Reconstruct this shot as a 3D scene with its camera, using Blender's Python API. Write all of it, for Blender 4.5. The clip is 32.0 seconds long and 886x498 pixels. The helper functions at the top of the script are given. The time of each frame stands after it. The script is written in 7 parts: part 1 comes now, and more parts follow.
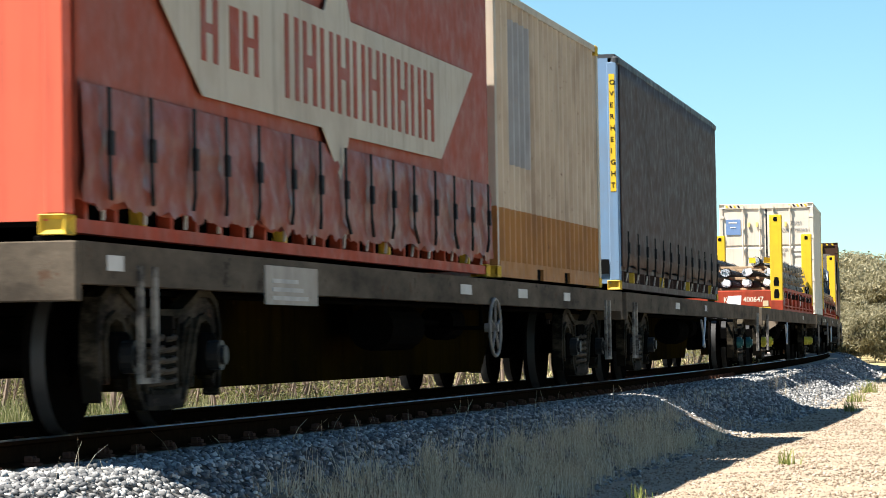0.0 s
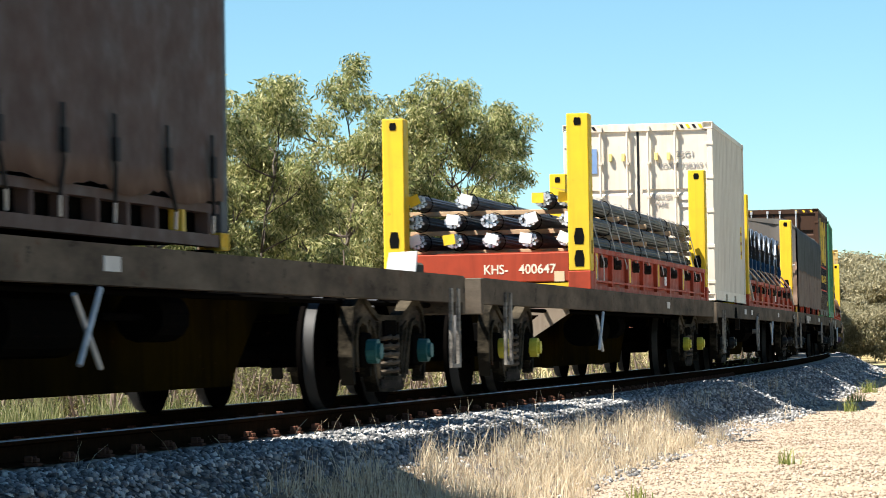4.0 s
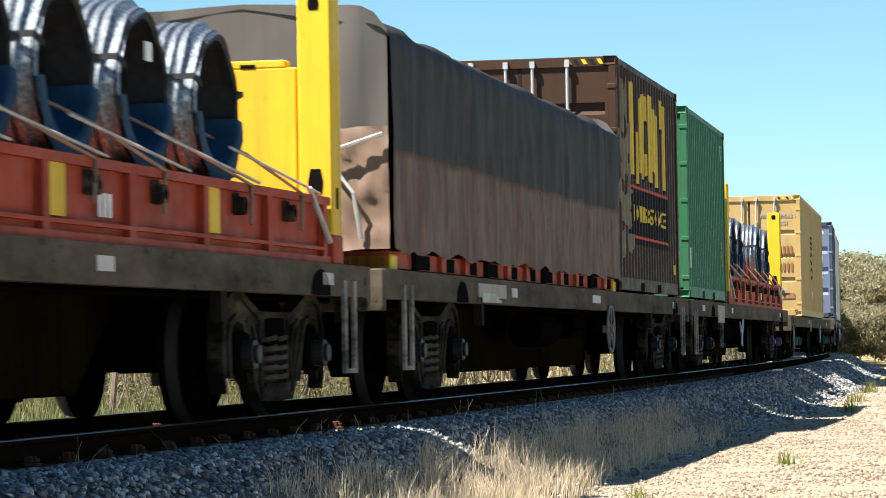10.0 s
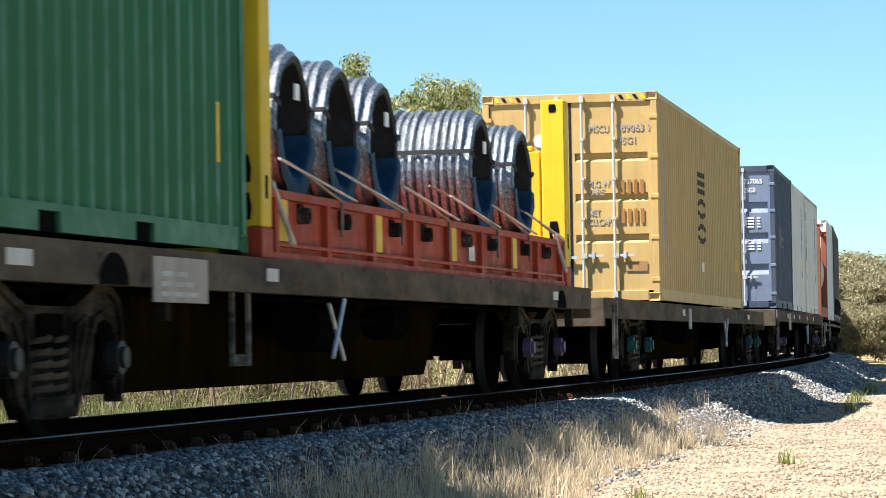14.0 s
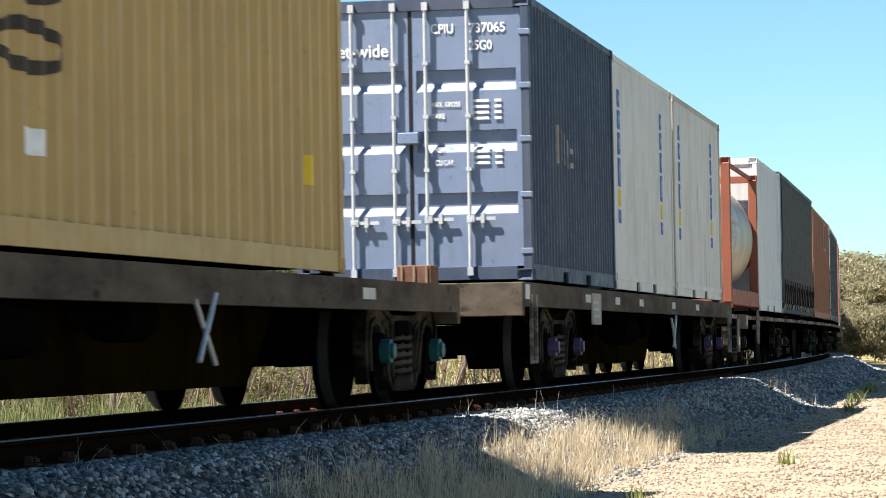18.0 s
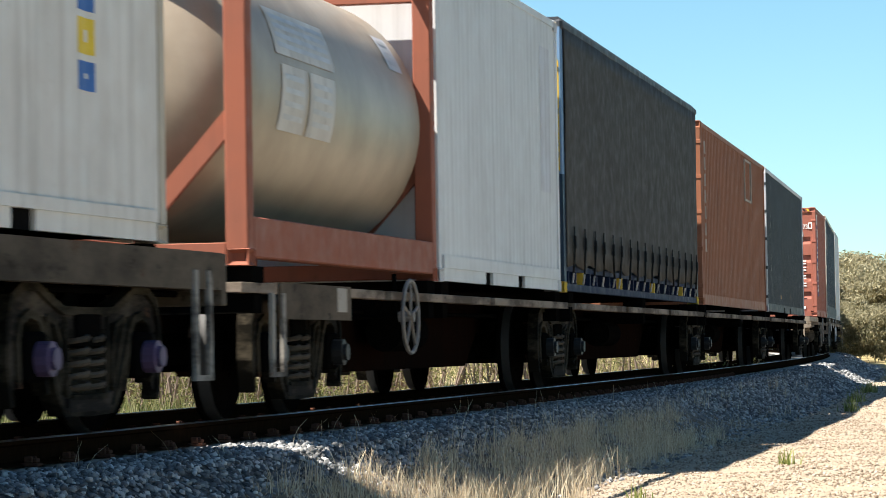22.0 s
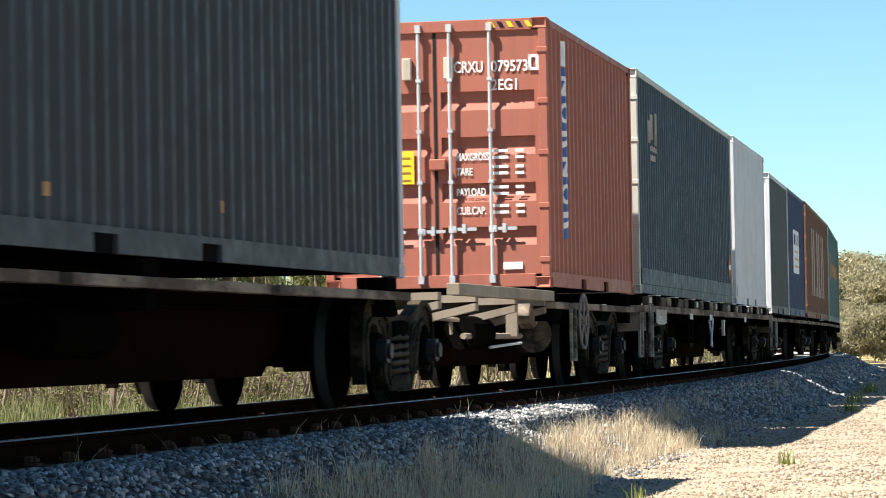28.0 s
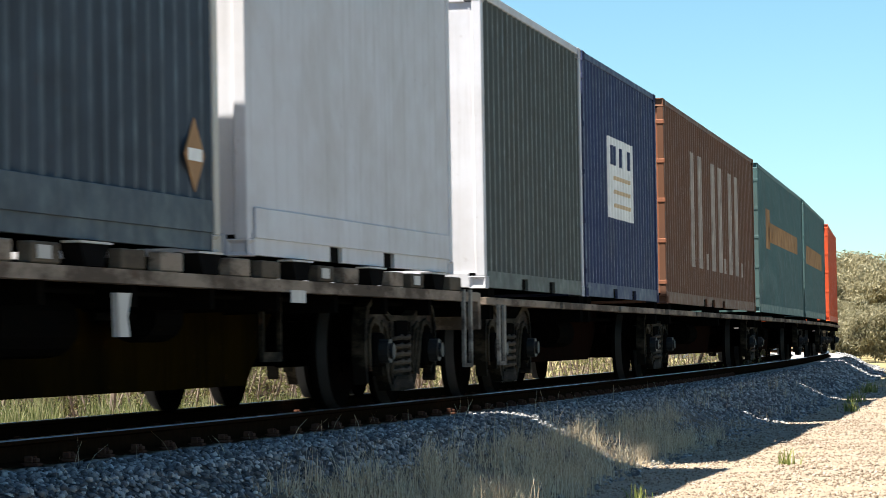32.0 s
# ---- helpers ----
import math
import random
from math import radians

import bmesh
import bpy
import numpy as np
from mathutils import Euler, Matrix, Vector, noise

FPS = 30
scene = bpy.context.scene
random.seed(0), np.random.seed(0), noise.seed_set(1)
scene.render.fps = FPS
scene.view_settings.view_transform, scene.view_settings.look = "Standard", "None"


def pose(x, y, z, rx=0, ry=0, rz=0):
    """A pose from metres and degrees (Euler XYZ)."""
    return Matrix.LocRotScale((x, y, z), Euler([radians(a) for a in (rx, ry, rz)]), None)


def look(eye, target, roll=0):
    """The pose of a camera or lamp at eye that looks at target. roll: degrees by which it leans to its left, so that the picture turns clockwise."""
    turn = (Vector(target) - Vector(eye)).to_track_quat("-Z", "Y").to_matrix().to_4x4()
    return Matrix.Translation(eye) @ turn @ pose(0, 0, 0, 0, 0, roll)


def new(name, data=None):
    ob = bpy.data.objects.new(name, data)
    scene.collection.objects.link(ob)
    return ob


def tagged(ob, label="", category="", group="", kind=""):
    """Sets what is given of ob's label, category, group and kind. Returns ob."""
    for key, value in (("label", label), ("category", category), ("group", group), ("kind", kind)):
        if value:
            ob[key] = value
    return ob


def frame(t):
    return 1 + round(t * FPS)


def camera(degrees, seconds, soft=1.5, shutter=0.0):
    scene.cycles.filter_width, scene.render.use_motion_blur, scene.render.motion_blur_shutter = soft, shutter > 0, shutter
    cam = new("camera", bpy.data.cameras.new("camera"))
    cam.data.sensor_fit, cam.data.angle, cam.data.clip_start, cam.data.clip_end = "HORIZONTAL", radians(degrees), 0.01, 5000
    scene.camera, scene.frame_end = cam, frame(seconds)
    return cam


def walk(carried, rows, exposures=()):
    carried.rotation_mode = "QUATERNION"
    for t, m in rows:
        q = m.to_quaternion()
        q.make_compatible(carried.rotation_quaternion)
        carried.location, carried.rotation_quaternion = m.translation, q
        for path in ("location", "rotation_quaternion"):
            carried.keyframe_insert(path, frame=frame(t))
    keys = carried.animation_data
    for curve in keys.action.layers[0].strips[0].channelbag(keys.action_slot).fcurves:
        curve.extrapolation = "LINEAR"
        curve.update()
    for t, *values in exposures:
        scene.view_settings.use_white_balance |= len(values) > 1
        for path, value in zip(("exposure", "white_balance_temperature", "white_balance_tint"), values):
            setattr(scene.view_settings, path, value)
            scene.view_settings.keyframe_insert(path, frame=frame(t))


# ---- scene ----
# ---------------------------------------------------------------- camera
EYE = Vector((0.0, 0.0, 0.5005))
AIM = EYE + Vector((0.0, math.cos(radians(1.8233)), math.sin(radians(1.8233))))
cam = camera(16.70, 32.0, soft=0.9, shutter=0.3)
walk(cam, [(0.0, look(EYE, AIM, -0.9523)), (32.0, look(EYE, AIM, -0.9523))], exposures=[(0.0, 1.57), (32.0, 1.57)])

# ---------------------------------------------------------------- world and sun
SUN_DIR = Vector((-2.47, -1.14, 4.6)).normalized()
world = bpy.data.worlds.new("sky")
scene.world = world
world.use_nodes = True
wn = world.node_tree.nodes
sky = wn.new("ShaderNodeTexSky")
sky.sky_type, sky.sun_disc = "NISHITA", False
sky.sun_elevation = math.asin(SUN_DIR.z)
sky.sun_rotation = math.atan2(SUN_DIR.x, SUN_DIR.y)
sky.air_density, sky.dust_density, sky.ozone_density = 1.0, 0.0, 1.2
wn["Background"].inputs["Strength"].default_value = 0.0485
sky.altitude = 800.0
tint = wn.new("ShaderNodeMix")
tint.data_type, tint.blend_type = "RGBA", "MULTIPLY"
tint.inputs[0].default_value = 1.0
tint.inputs[7].default_value = (0.70, 0.98, 1.06, 1.0)
world.node_tree.links.new(sky.outputs[0], tint.inputs[6])
world.node_tree.links.new(tint.outputs[2], wn["Background"].inputs["Color"])
sun = new("sun", bpy.data.lights.new("sun", "SUN"))
sun.data.energy, sun.data.angle, sun.data.color = 5.0, radians(0.5), (1.0, 0.95, 0.87)
sun.matrix_world = look(SUN_DIR * 200, (0, 0, 0))

# ---------------------------------------------------------------- the line of the railway
# heading in degrees from +y, turning with the distance s (metres) from the point abreast of the camera's axis
X0, Y0, HEAD, K0, K1, K2 = -0.0001, 32.7061, 11.4424, -0.0540, 0.0889, -0.2766
STEP = 0.25


def heading(s):
    c = max(min(s, 125.0), -30.0)
    h = HEAD + K0 * c + K1 * c * c / 200 + K2 * c ** 3 / 60000
    if s != c:
        h += (s - c) * (K0 + K1 * c / 100 + K2 * c * c / 20000)
    return radians(h)


LINE = {}
for way in (1, -1):
    lx_, ly_ = X0, Y0
    LINE[0] = (lx_, ly_)
    for i in range(1, 1700 if way > 0 else 1500):
        h = heading(way * (i - 0.5) * STEP)
        lx_ += way * STEP * math.sin(h)
        ly_ += way * STEP * math.cos(h)
        LINE[way * i] = (lx_, ly_)


def on_line(s, lat=0.0, z=0.0):
    """Place at distance s along the centre line; lat is positive towards the camera's side."""
    i = math.floor(s / STEP)
    f = s / STEP - i
    a, b = LINE[i], LINE[i + 1]
    h = heading(s)
    return Vector((a[0] + (b[0] - a[0]) * f + lat * math.cos(h), a[1] + (b[1] - a[1]) * f - lat * math.sin(h), z))


def run(t):
    """How far the train has come on at t seconds."""
    u = t - 16.0
    return 7.889 * u + 0.0261 * u * u / 2


def riding(s0, s1, t):
    """Pose of a stiff body carried on two bogies at s0 and s1: x runs along the train to its rear, y to the far side."""
    a, b = on_line(s0 - run(t)), on_line(s1 - run(t))
    d = b - a
    return Matrix.Translation((a + b) / 2) @ Matrix.Rotation(math.atan2(d.y, d.x), 4, "Z")


# ---------------------------------------------------------------- mesh helpers
def finish(bm, name, smooth=False):
    me = bpy.data.meshes.new(name)
    bmesh.ops.recalc_face_normals(bm, faces=bm.faces)
    bm.to_mesh(me)
    bm.free()
    if smooth:
        me.shade_smooth()
    return me


def part(name, bm, material, parent=None, label="", at=None, smooth=False):
    """Links a bmesh (or a mesh) as one object under a thing or a part."""
    me = bm if isinstance(bm, bpy.types.Mesh) else finish(bm, name, smooth)
    if material and not me.materials:
        me.materials.append(material)
    ob = new(name, me)
    ob.parent = parent
    if at is not None:
        ob.matrix_basis = at
    if label:
        ob["label"] = label
    return ob


def thing(name, label, category, group=""):
    return tagged(new(name), label, category, group)


def box(bm, x0, x1, y0, y1, z0, z1, bev=0.0):
    v = [bm.verts.new(c) for c in ((x0, y0, z0), (x1, y0, z0), (x1, y1, z0), (x0, y1, z0),
                                   (x0, y0, z1), (x1, y0, z1), (x1, y1, z1), (x0, y1, z1))]
    fs = [bm.faces.new([v[i] for i in q]) for q in ((3, 2, 1, 0), (4, 5, 6, 7), (0, 1, 5, 4), (1, 2, 6, 5), (2, 3, 7, 6), (3, 0, 4, 7))]
    if bev:
        es = list({e for f in fs for e in f.edges})
        bmesh.ops.bevel(bm, geom=es, offset=bev, segments=1, affect="EDGES")
    return bm


def boxes(*bs, bev=0.0):
    bm = bmesh.new()
    for b in bs:
        box(bm, *b, bev=bev)
    return bm


def tube(bm, a, b, r, n=8, r2=None):
    """A closed round bar from a to b."""
    a, b = Vector(a), Vector(b)
    d = (b - a).normalized()
    u = d.orthogonal().normalized()
    w = d.cross(u)
    r2 = r if r2 is None else r2
    ra, rb = [], []
    for i in range(n):
        c = math.cos(2 * math.pi * i / n) * u + math.sin(2 * math.pi * i / n) * w
        ra.append(bm.verts.new(a + c * r))
        rb.append(bm.verts.new(b + c * r2))
    for i in range(n):
        bm.faces.new((ra[i], ra[(i + 1) % n], rb[(i + 1) % n], rb[i]))
    bm.faces.new(ra[::-1])
    bm.faces.new(rb)
    return bm


def prism(bm, pts, y0, y1, axis="y"):
    """Extrudes an outline in x and z from y0 to y1 (axis y), or one in y and z from x0 to x1 (axis x)."""
    lo = [bm.verts.new((p, y0, q) if axis == "y" else (y0, p, q)) for p, q in pts]
    hi = [bm.verts.new((p, y1, q) if axis == "y" else (y1, p, q)) for p, q in pts]
    n = len(pts)
    for i in range(n):
        bm.faces.new((lo[i], lo[(i + 1) % n], hi[(i + 1) % n], hi[i]))
    bm.faces.new(lo[::-1])
    bm.faces.new(hi)
    return bm


def ring(bm, c, R, r, axis="y", n=28, m=8, tilt=None):
    """A torus round c."""
    c = Vector(c)
    u, w = {"y": (Vector((1, 0, 0)), Vector((0, 0, 1))), "x": (Vector((0, 1, 0)), Vector((0, 0, 1))), "z": (Vector((1, 0, 0)), Vector((0, 1, 0)))}[axis]
    nrm = u.cross(w)
    rows = []
    for i in range(n):
        a = 2 * math.pi * i / n
        d = math.cos(a) * u + math.sin(a) * w
        rows.append([bm.verts.new(c + d * (R + r * math.cos(2 * math.pi * j / m)) + nrm * (r * math.sin(2 * math.pi * j / m))) for j in range(m)])
    for i in range(n):
        for j in range(m):
            bm.faces.new((rows[i][j], rows[(i + 1) % n][j], rows[(i + 1) % n][(j + 1) % m], rows[i][(j + 1) % m]))
    return bm


def lettering(text, size, material, parent, m, name="lettering", width=None, bold=False):
    """Raised painted writing in the built-in font, as a mesh in the plane of m."""
    cu = bpy.data.curves.new("writing", "FONT")
    cu.body, cu.size, cu.extrude = text, size, 0.0015
    cu.offset = 0.012 * size if bold else 0.0
    ob = bpy.data.objects.new("writing", cu)
    me = bpy.data.meshes.new_from_object(ob)
    bpy.data.objects.remove(ob)
    if width and len(me.vertices):
        w = max(v.co.x for v in me.vertices)
        for v in me.vertices:
            v.co.x *= width / w
    me.materials.clear()
    return part(name, me, material, parent, at=m)


# planes for lettering and plates: the end that faces the camera, and the near side
def on_end(x, y, z):
    return Matrix.Translation((x, y, z)) @ Matrix(((0, 0, -1), (-1, 0, 0), (0, 1, 0))).to_4x4()


def on_side(x, y, z, down=False):
    m = Matrix.Translation((x, y, z)) @ Matrix.Rotation(radians(90), 4, "X")
    return m @ Matrix.Rotation(radians(-90), 4, "Z") if down else m


# ---------------------------------------------------------------- materials
def material(name):
    m = bpy.data.materials.new(name)
    m.use_nodes = True
    nt = m.node_tree
    return m, nt, nt.nodes["Principled BSDF"]


def node(nt, kind, **kw):
    n = nt.nodes.new(kind)
    for k, v in kw.items():
        if k in n.inputs:
            n.inputs[k].default_value = v
    return n


def ramp(nt, fac, stops):
    r = nt.nodes.new("ShaderNodeValToRGB")
    e = r.color_ramp.elements
    while len(e) < len(stops):
        e.new(0.5)
    for el, (p, c) in zip(e, stops):
        el.position, el.color = p, (*c, 1) if len(c) == 3 else c
    nt.links.new(fac, r.inputs[0])
    return r.outputs[0]


def mix(nt, fac, a, b, mode="MIX"):
    n = nt.nodes.new("ShaderNodeMix")
    n.data_type, n.blend_type = "RGBA", mode
    for i, v in ((0, fac), (6, a), (7, b)):
        if isinstance(v, bpy.types.NodeSocket):
            nt.links.new(v, n.inputs[i])
        elif i == 0:
            n.inputs[0].default_value = v
        else:
            n.inputs[i].default_value = (*v, 1)
    return n.outputs[2]


def noise_tex(nt, scale, detail=5, stretch=None, coords="Object", rough=0.6):
    tc = nt.nodes.new("ShaderNodeTexCoord")
    src = tc.outputs[coords]
    if stretch:
        mp = nt.nodes.new("ShaderNodeMapping")
        mp.inputs["Scale"].default_value = stretch
        nt.links.new(src, mp.inputs[0])
        src = mp.outputs[0]
    n = nt.nodes.new("ShaderNodeTexNoise")
    n.inputs["Scale"].default_value, n.inputs["Detail"].default_value, n.inputs["Roughness"].default_value = scale, detail, rough
    nt.links.new(src, n.inputs["Vector"])
    return n.outputs[0]


def bump(nt, bsdf, h, strength=0.3, dist=0.01):
    b = nt.nodes.new("ShaderNodeBump")
    b.inputs["Strength"].default_value, b.inputs["Distance"].default_value = strength, dist
    nt.links.new(h, b.inputs["Height"])
    nt.links.new(b.outputs[0], bsdf.inputs["Normal"])


def paint(name, col, rough=0.5, grime=(0.10, 0.075, 0.055), dirt=0.5, streaks=0.4, rust=0.15, metal=0.0, gloss=0.12):
    """Weathered paint: blotches of road dirt, vertical streaks, specks of rust."""
    m, nt, b = material(name)
    blotch = ramp(nt, noise_tex(nt, 1.3, 6), [(0.42, (0, 0, 0)), (0.75, (dirt, dirt, dirt))])
    c = mix(nt, blotch, col, grime)
    st = ramp(nt, noise_tex(nt, 2.0, 4, (4.5, 4.5, 0.25)), [(0.5, (0, 0, 0)), (0.72, (streaks, streaks, streaks))])
    c = mix(nt, st, c, tuple(0.6 * g + 0.15 * k for g, k in zip(grime, col)))
    if rust:
        sp = ramp(nt, noise_tex(nt, 9.0, 8, rough=0.72), [(0.62, (0, 0, 0)), (0.70, (1, 1, 1))])
        k = nt.nodes.new("ShaderNodeMath")
        k.operation = "MULTIPLY"
        nt.links.new(sp, k.inputs[0])
        k.inputs[1].default_value = min(1.0, rust * 2.5)
        c = mix(nt, k.outputs[0], c, (0.13, 0.055, 0.03))
    nt.links.new(c, b.inputs["Base Color"])
    rr = ramp(nt, noise_tex(nt, 5.0, 4), [(0.3, (rough - 0.1,) * 3), (0.7, (min(1, rough + 0.25),) * 3)])
    nt.links.new(rr, b.inputs["Roughness"])
    b.inputs["Metallic"].default_value = metal
    b.inputs["Specular IOR Level"].default_value = gloss
    bump(nt, b, noise_tex(nt, 3.0, 6), 0.25, 0.012)
    return m


def plain(name, col, rough=0.6, metal=0.0, var=0.25, scale=6.0, grain=0.2, gloss=0.3):
    m, nt, b = material(name)
    n = noise_tex(nt, scale, 6)
    c = ramp(nt, n, [(0.3, tuple(v * (1 - var) for v in col)), (0.7, tuple(min(1, v * (1 + var)) for v in col))])
    nt.links.new(c, b.inputs["Base Color"])
    b.inputs["Roughness"].default_value, b.inputs["Metallic"].default_value = rough, metal
    b.inputs["Specular IOR Level"].default_value = gloss
    bump(nt, b, noise_tex(nt, scale * 6, 5), grain, 0.004)
    return m

# steel and running gear
def dusty_steel(name, dark, dust, lo, hi):
    """Dark paint under hard-edged patches of pale dust, with rust where it has chipped."""
    m, nt, b = material(name)
    f = ramp(nt, noise_tex(nt, 1.1, 7, (.8, 1.5, 2.4), rough=.68), [(lo, (0, 0, 0)), (hi, (1, 1, 1))])
    c = mix(nt, f, dark, dust)
    c = mix(nt, ramp(nt, noise_tex(nt, 2.4, 8, (1, 1, 1.6), rough=.7), [(.58, (0, 0, 0)), (.64, (.8, .8, .8))]), c, tuple(.5 * v for v in dark))
    c = mix(nt, ramp(nt, noise_tex(nt, 5.0, 7, rough=.7), [(.62, (0, 0, 0)), (.68, (.7, .7, .7))]), c, (.085, .045, .028))
    nt.links.new(c, b.inputs["Base Color"])
    b.inputs["Roughness"].default_value, b.inputs["Specular IOR Level"].default_value = .9, .03
    bump(nt, b, noise_tex(nt, 14, 6), .4, .01)
    return m


M_FRAME = dusty_steel("wagon_paint", (0.051, 0.042, 0.033), (0.142, 0.114, 0.085), .33, .68)
M_FLANGE = dusty_steel("flange_dust", (0.09, 0.070, 0.055), (0.26, 0.21, 0.165), .42, .56)
M_SILL = dusty_steel("dark_wagon_paint", (0.020, 0.017, 0.015), (0.085, 0.070, 0.055), .50, .62)
# grime taken to near black, so the shade beneath the wagons is in its colour
M_UNDER = paint("underframe_shade_grime", (0.0035, 0.0035, 0.0035), 0.9, (0.006, 0.005, 0.0035), 0.6, 0.3, 0.05, gloss=0.0)
M_CREAM = paint("flange_cream", (0.29, 0.240, 0.185), 0.7, (0.120, 0.083, 0.060), 0.6, 0.3, 0.2)
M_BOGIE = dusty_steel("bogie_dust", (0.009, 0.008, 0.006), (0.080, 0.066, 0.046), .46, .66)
# wheel steel, belly and spine paint likewise darkened for the shade they stand in
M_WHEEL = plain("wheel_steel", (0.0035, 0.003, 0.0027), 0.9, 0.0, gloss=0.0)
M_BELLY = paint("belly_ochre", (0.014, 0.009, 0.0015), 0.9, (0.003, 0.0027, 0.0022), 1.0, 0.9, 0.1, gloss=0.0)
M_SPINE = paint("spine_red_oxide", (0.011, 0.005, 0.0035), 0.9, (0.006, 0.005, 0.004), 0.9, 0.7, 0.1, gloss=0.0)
M_TREAD = plain("wheel_tread", (0.045, 0.044, 0.043), 0.5, 0.2, 0.15)
M_WHITE = paint("marker_white", (0.576, 0.560, 0.528), 0.6, (0.200, 0.160, 0.128), 0.4, 0.4, 0.1)
M_BLACK = plain("rubber_black", (0.008, 0.008, 0.009), 0.8)
M_GALV = plain("galvanised_bar", (0.46, 0.47, 0.48), 0.5, 0.15, 0.15)
# near-black fill for pockets, slots and gaps, their shade put into the colour
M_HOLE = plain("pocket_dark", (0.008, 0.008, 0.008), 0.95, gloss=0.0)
M_YELLOW = paint("post_yellow", (0.72, 0.475, 0.03), 0.5, (0.255, 0.162, 0.043), 0.35, 0.3, 0.15)
M_RED = paint("rack_red", (0.37, 0.055, 0.026), 0.55, (0.085, 0.028, 0.018), 0.7, 0.35, 0.25)
M_CASTING = plain("casting_yellow", (0.561, 0.374, 0.043), 0.6)
M_STRAP = plain("webbing_strap", (0.425, 0.408, 0.383), 0.8)
M_CHAIN = plain("lashing_rust", (0.27, 0.18, 0.12), 0.7, 0.3)
M_LETTER_W = plain("lettering_white", (0.80, 0.79, 0.76), 0.6, var=0.12)
M_LETTER_C = plain("lettering_cream", (0.78, 0.68, 0.52), 0.6, var=0.15)
M_LETTER_K = plain("lettering_dark", (0.016, 0.015, 0.017), 0.7, var=0.2, gloss=0.1)
M_LETTER_Y = plain("lettering_yellow", (0.680, 0.442, 0.043), 0.6, var=0.12)
M_LETTER_B = plain("lettering_blue", (0.035, 0.12, 0.36), 0.6, var=0.15)
M_PLATE_Y = plain("decal_yellow", (0.722, 0.493, 0.025), 0.6, var=0.1)
M_PLATE_B = plain("decal_blue", (0.16, 0.26, 0.46), 0.6, var=0.1)
M_PLATE_T = plain("decal_tan", (0.62, 0.46, 0.28), 0.7, var=0.1)
M_PLATE_L = plain("decal_pale_blue", (0.52, 0.72, 0.88), 0.6, var=0.1)
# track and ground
# rail rust lowered towards black, with the shade on the rail side in the colour
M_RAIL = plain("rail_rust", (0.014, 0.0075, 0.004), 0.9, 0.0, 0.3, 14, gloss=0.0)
M_RAILTOP = plain("rail_head", (0.294, 0.287, 0.280), 0.28, 0.9, 0.08)
M_SLEEPER = plain("concrete_sleeper", (0.36, 0.34, 0.31), 0.9, 0, 0.2, 9, 0.4)
M_CLIP = plain("rail_clip", (0.095, 0.045, 0.030), 0.85, 0.0, 0.3, 20, gloss=0.0)

# ---------------------------------------------------------------- the ground
GROUND = -0.69


def lie(lat):
    """Height of the ground across the line."""
    a = abs(lat)
    pts = ((0, -0.20), (0.70, -0.20), (0.95, -0.172), (1.35, -0.168), (1.62, -0.20), (2.42, -0.64), (2.75, -0.69), (1e4, -0.69))
    for (x0, z0), (x1, z1) in zip(pts, pts[1:]):
        if a <= x1:
            return z0 + (z1 - z0) * (a - x0) / (x1 - x0)
    return GROUND


def rough_z(x, y, amp=1.0):
    return amp * (0.035 * noise.noise((x * 0.35, y * 0.35, 0)) + 0.018 * noise.noise((x * 1.3, y * 1.3, 3)))


def ground_material():
    m, nt, b = material("dry_gravel_ground")
    fine = noise_tex(nt, 26.0, 8, coords="Object", rough=0.75)
    big = noise_tex(nt, 0.35, 5)
    c = ramp(nt, fine, [(0.25, (0.15, 0.108, 0.075)), (0.5, (0.335, 0.262, 0.19)), (0.8, (0.46, 0.385, 0.30))])
    c = mix(nt, ramp(nt, big, [(0.35, (0, 0, 0)), (0.7, (0.35, 0.35, 0.35))]), c, (0.35, 0.285, 0.165))
    # straw-coloured grassland takes over further off
    tc = nt.nodes.new("ShaderNodeTexCoord")
    sp = nt.nodes.new("ShaderNodeSeparateXYZ")
    nt.links.new(tc.outputs["Object"], sp.inputs[0])
    mr = nt.nodes.new("ShaderNodeMapRange")
    mr.inputs[1].default_value, mr.inputs[2].default_value = 70.0, 120.0
    nt.links.new(sp.outputs[1], mr.inputs[0])
    grass = ramp(nt, noise_tex(nt, 0.8, 8, rough=0.7), [(0.3, (0.19, 0.145, 0.065)), (0.55, (0.34, 0.27, 0.12)), (0.75, (0.43, 0.35, 0.18))])
    c = mix(nt, mr.outputs[0], c, grass)
    # away from the line, unseen ground past the gravel road darkened against bounce light
    side = nt.nodes.new("ShaderNodeMath")
    side.operation = "MULTIPLY_ADD"
    nt.links.new(sp.outputs[1], side.inputs[0])
    side.inputs[1].default_value = -0.165
    nt.links.new(sp.outputs[0], side.inputs[2])
    edge = nt.nodes.new("ShaderNodeMapRange")
    edge.inputs[1].default_value, edge.inputs[2].default_value = 2.5, 5.0
    nt.links.new(side.outputs[0], edge.inputs[0])
    low_bounce = ramp(nt, noise_tex(nt, 1.4, 8, rough=0.7), [(0.3, (0.035, 0.04, 0.016)), (0.55, (0.07, 0.07, 0.032)), (0.75, (0.13, 0.11, 0.055))])
    c = mix(nt, edge.outputs[0], c, low_bounce)
    nt.links.new(c, b.inputs["Base Color"])
    b.inputs["Roughness"].default_value = 0.95
    bump(nt, b, noise_tex(nt, 45.0, 6, rough=0.7), 0.8, 0.02)
    return m


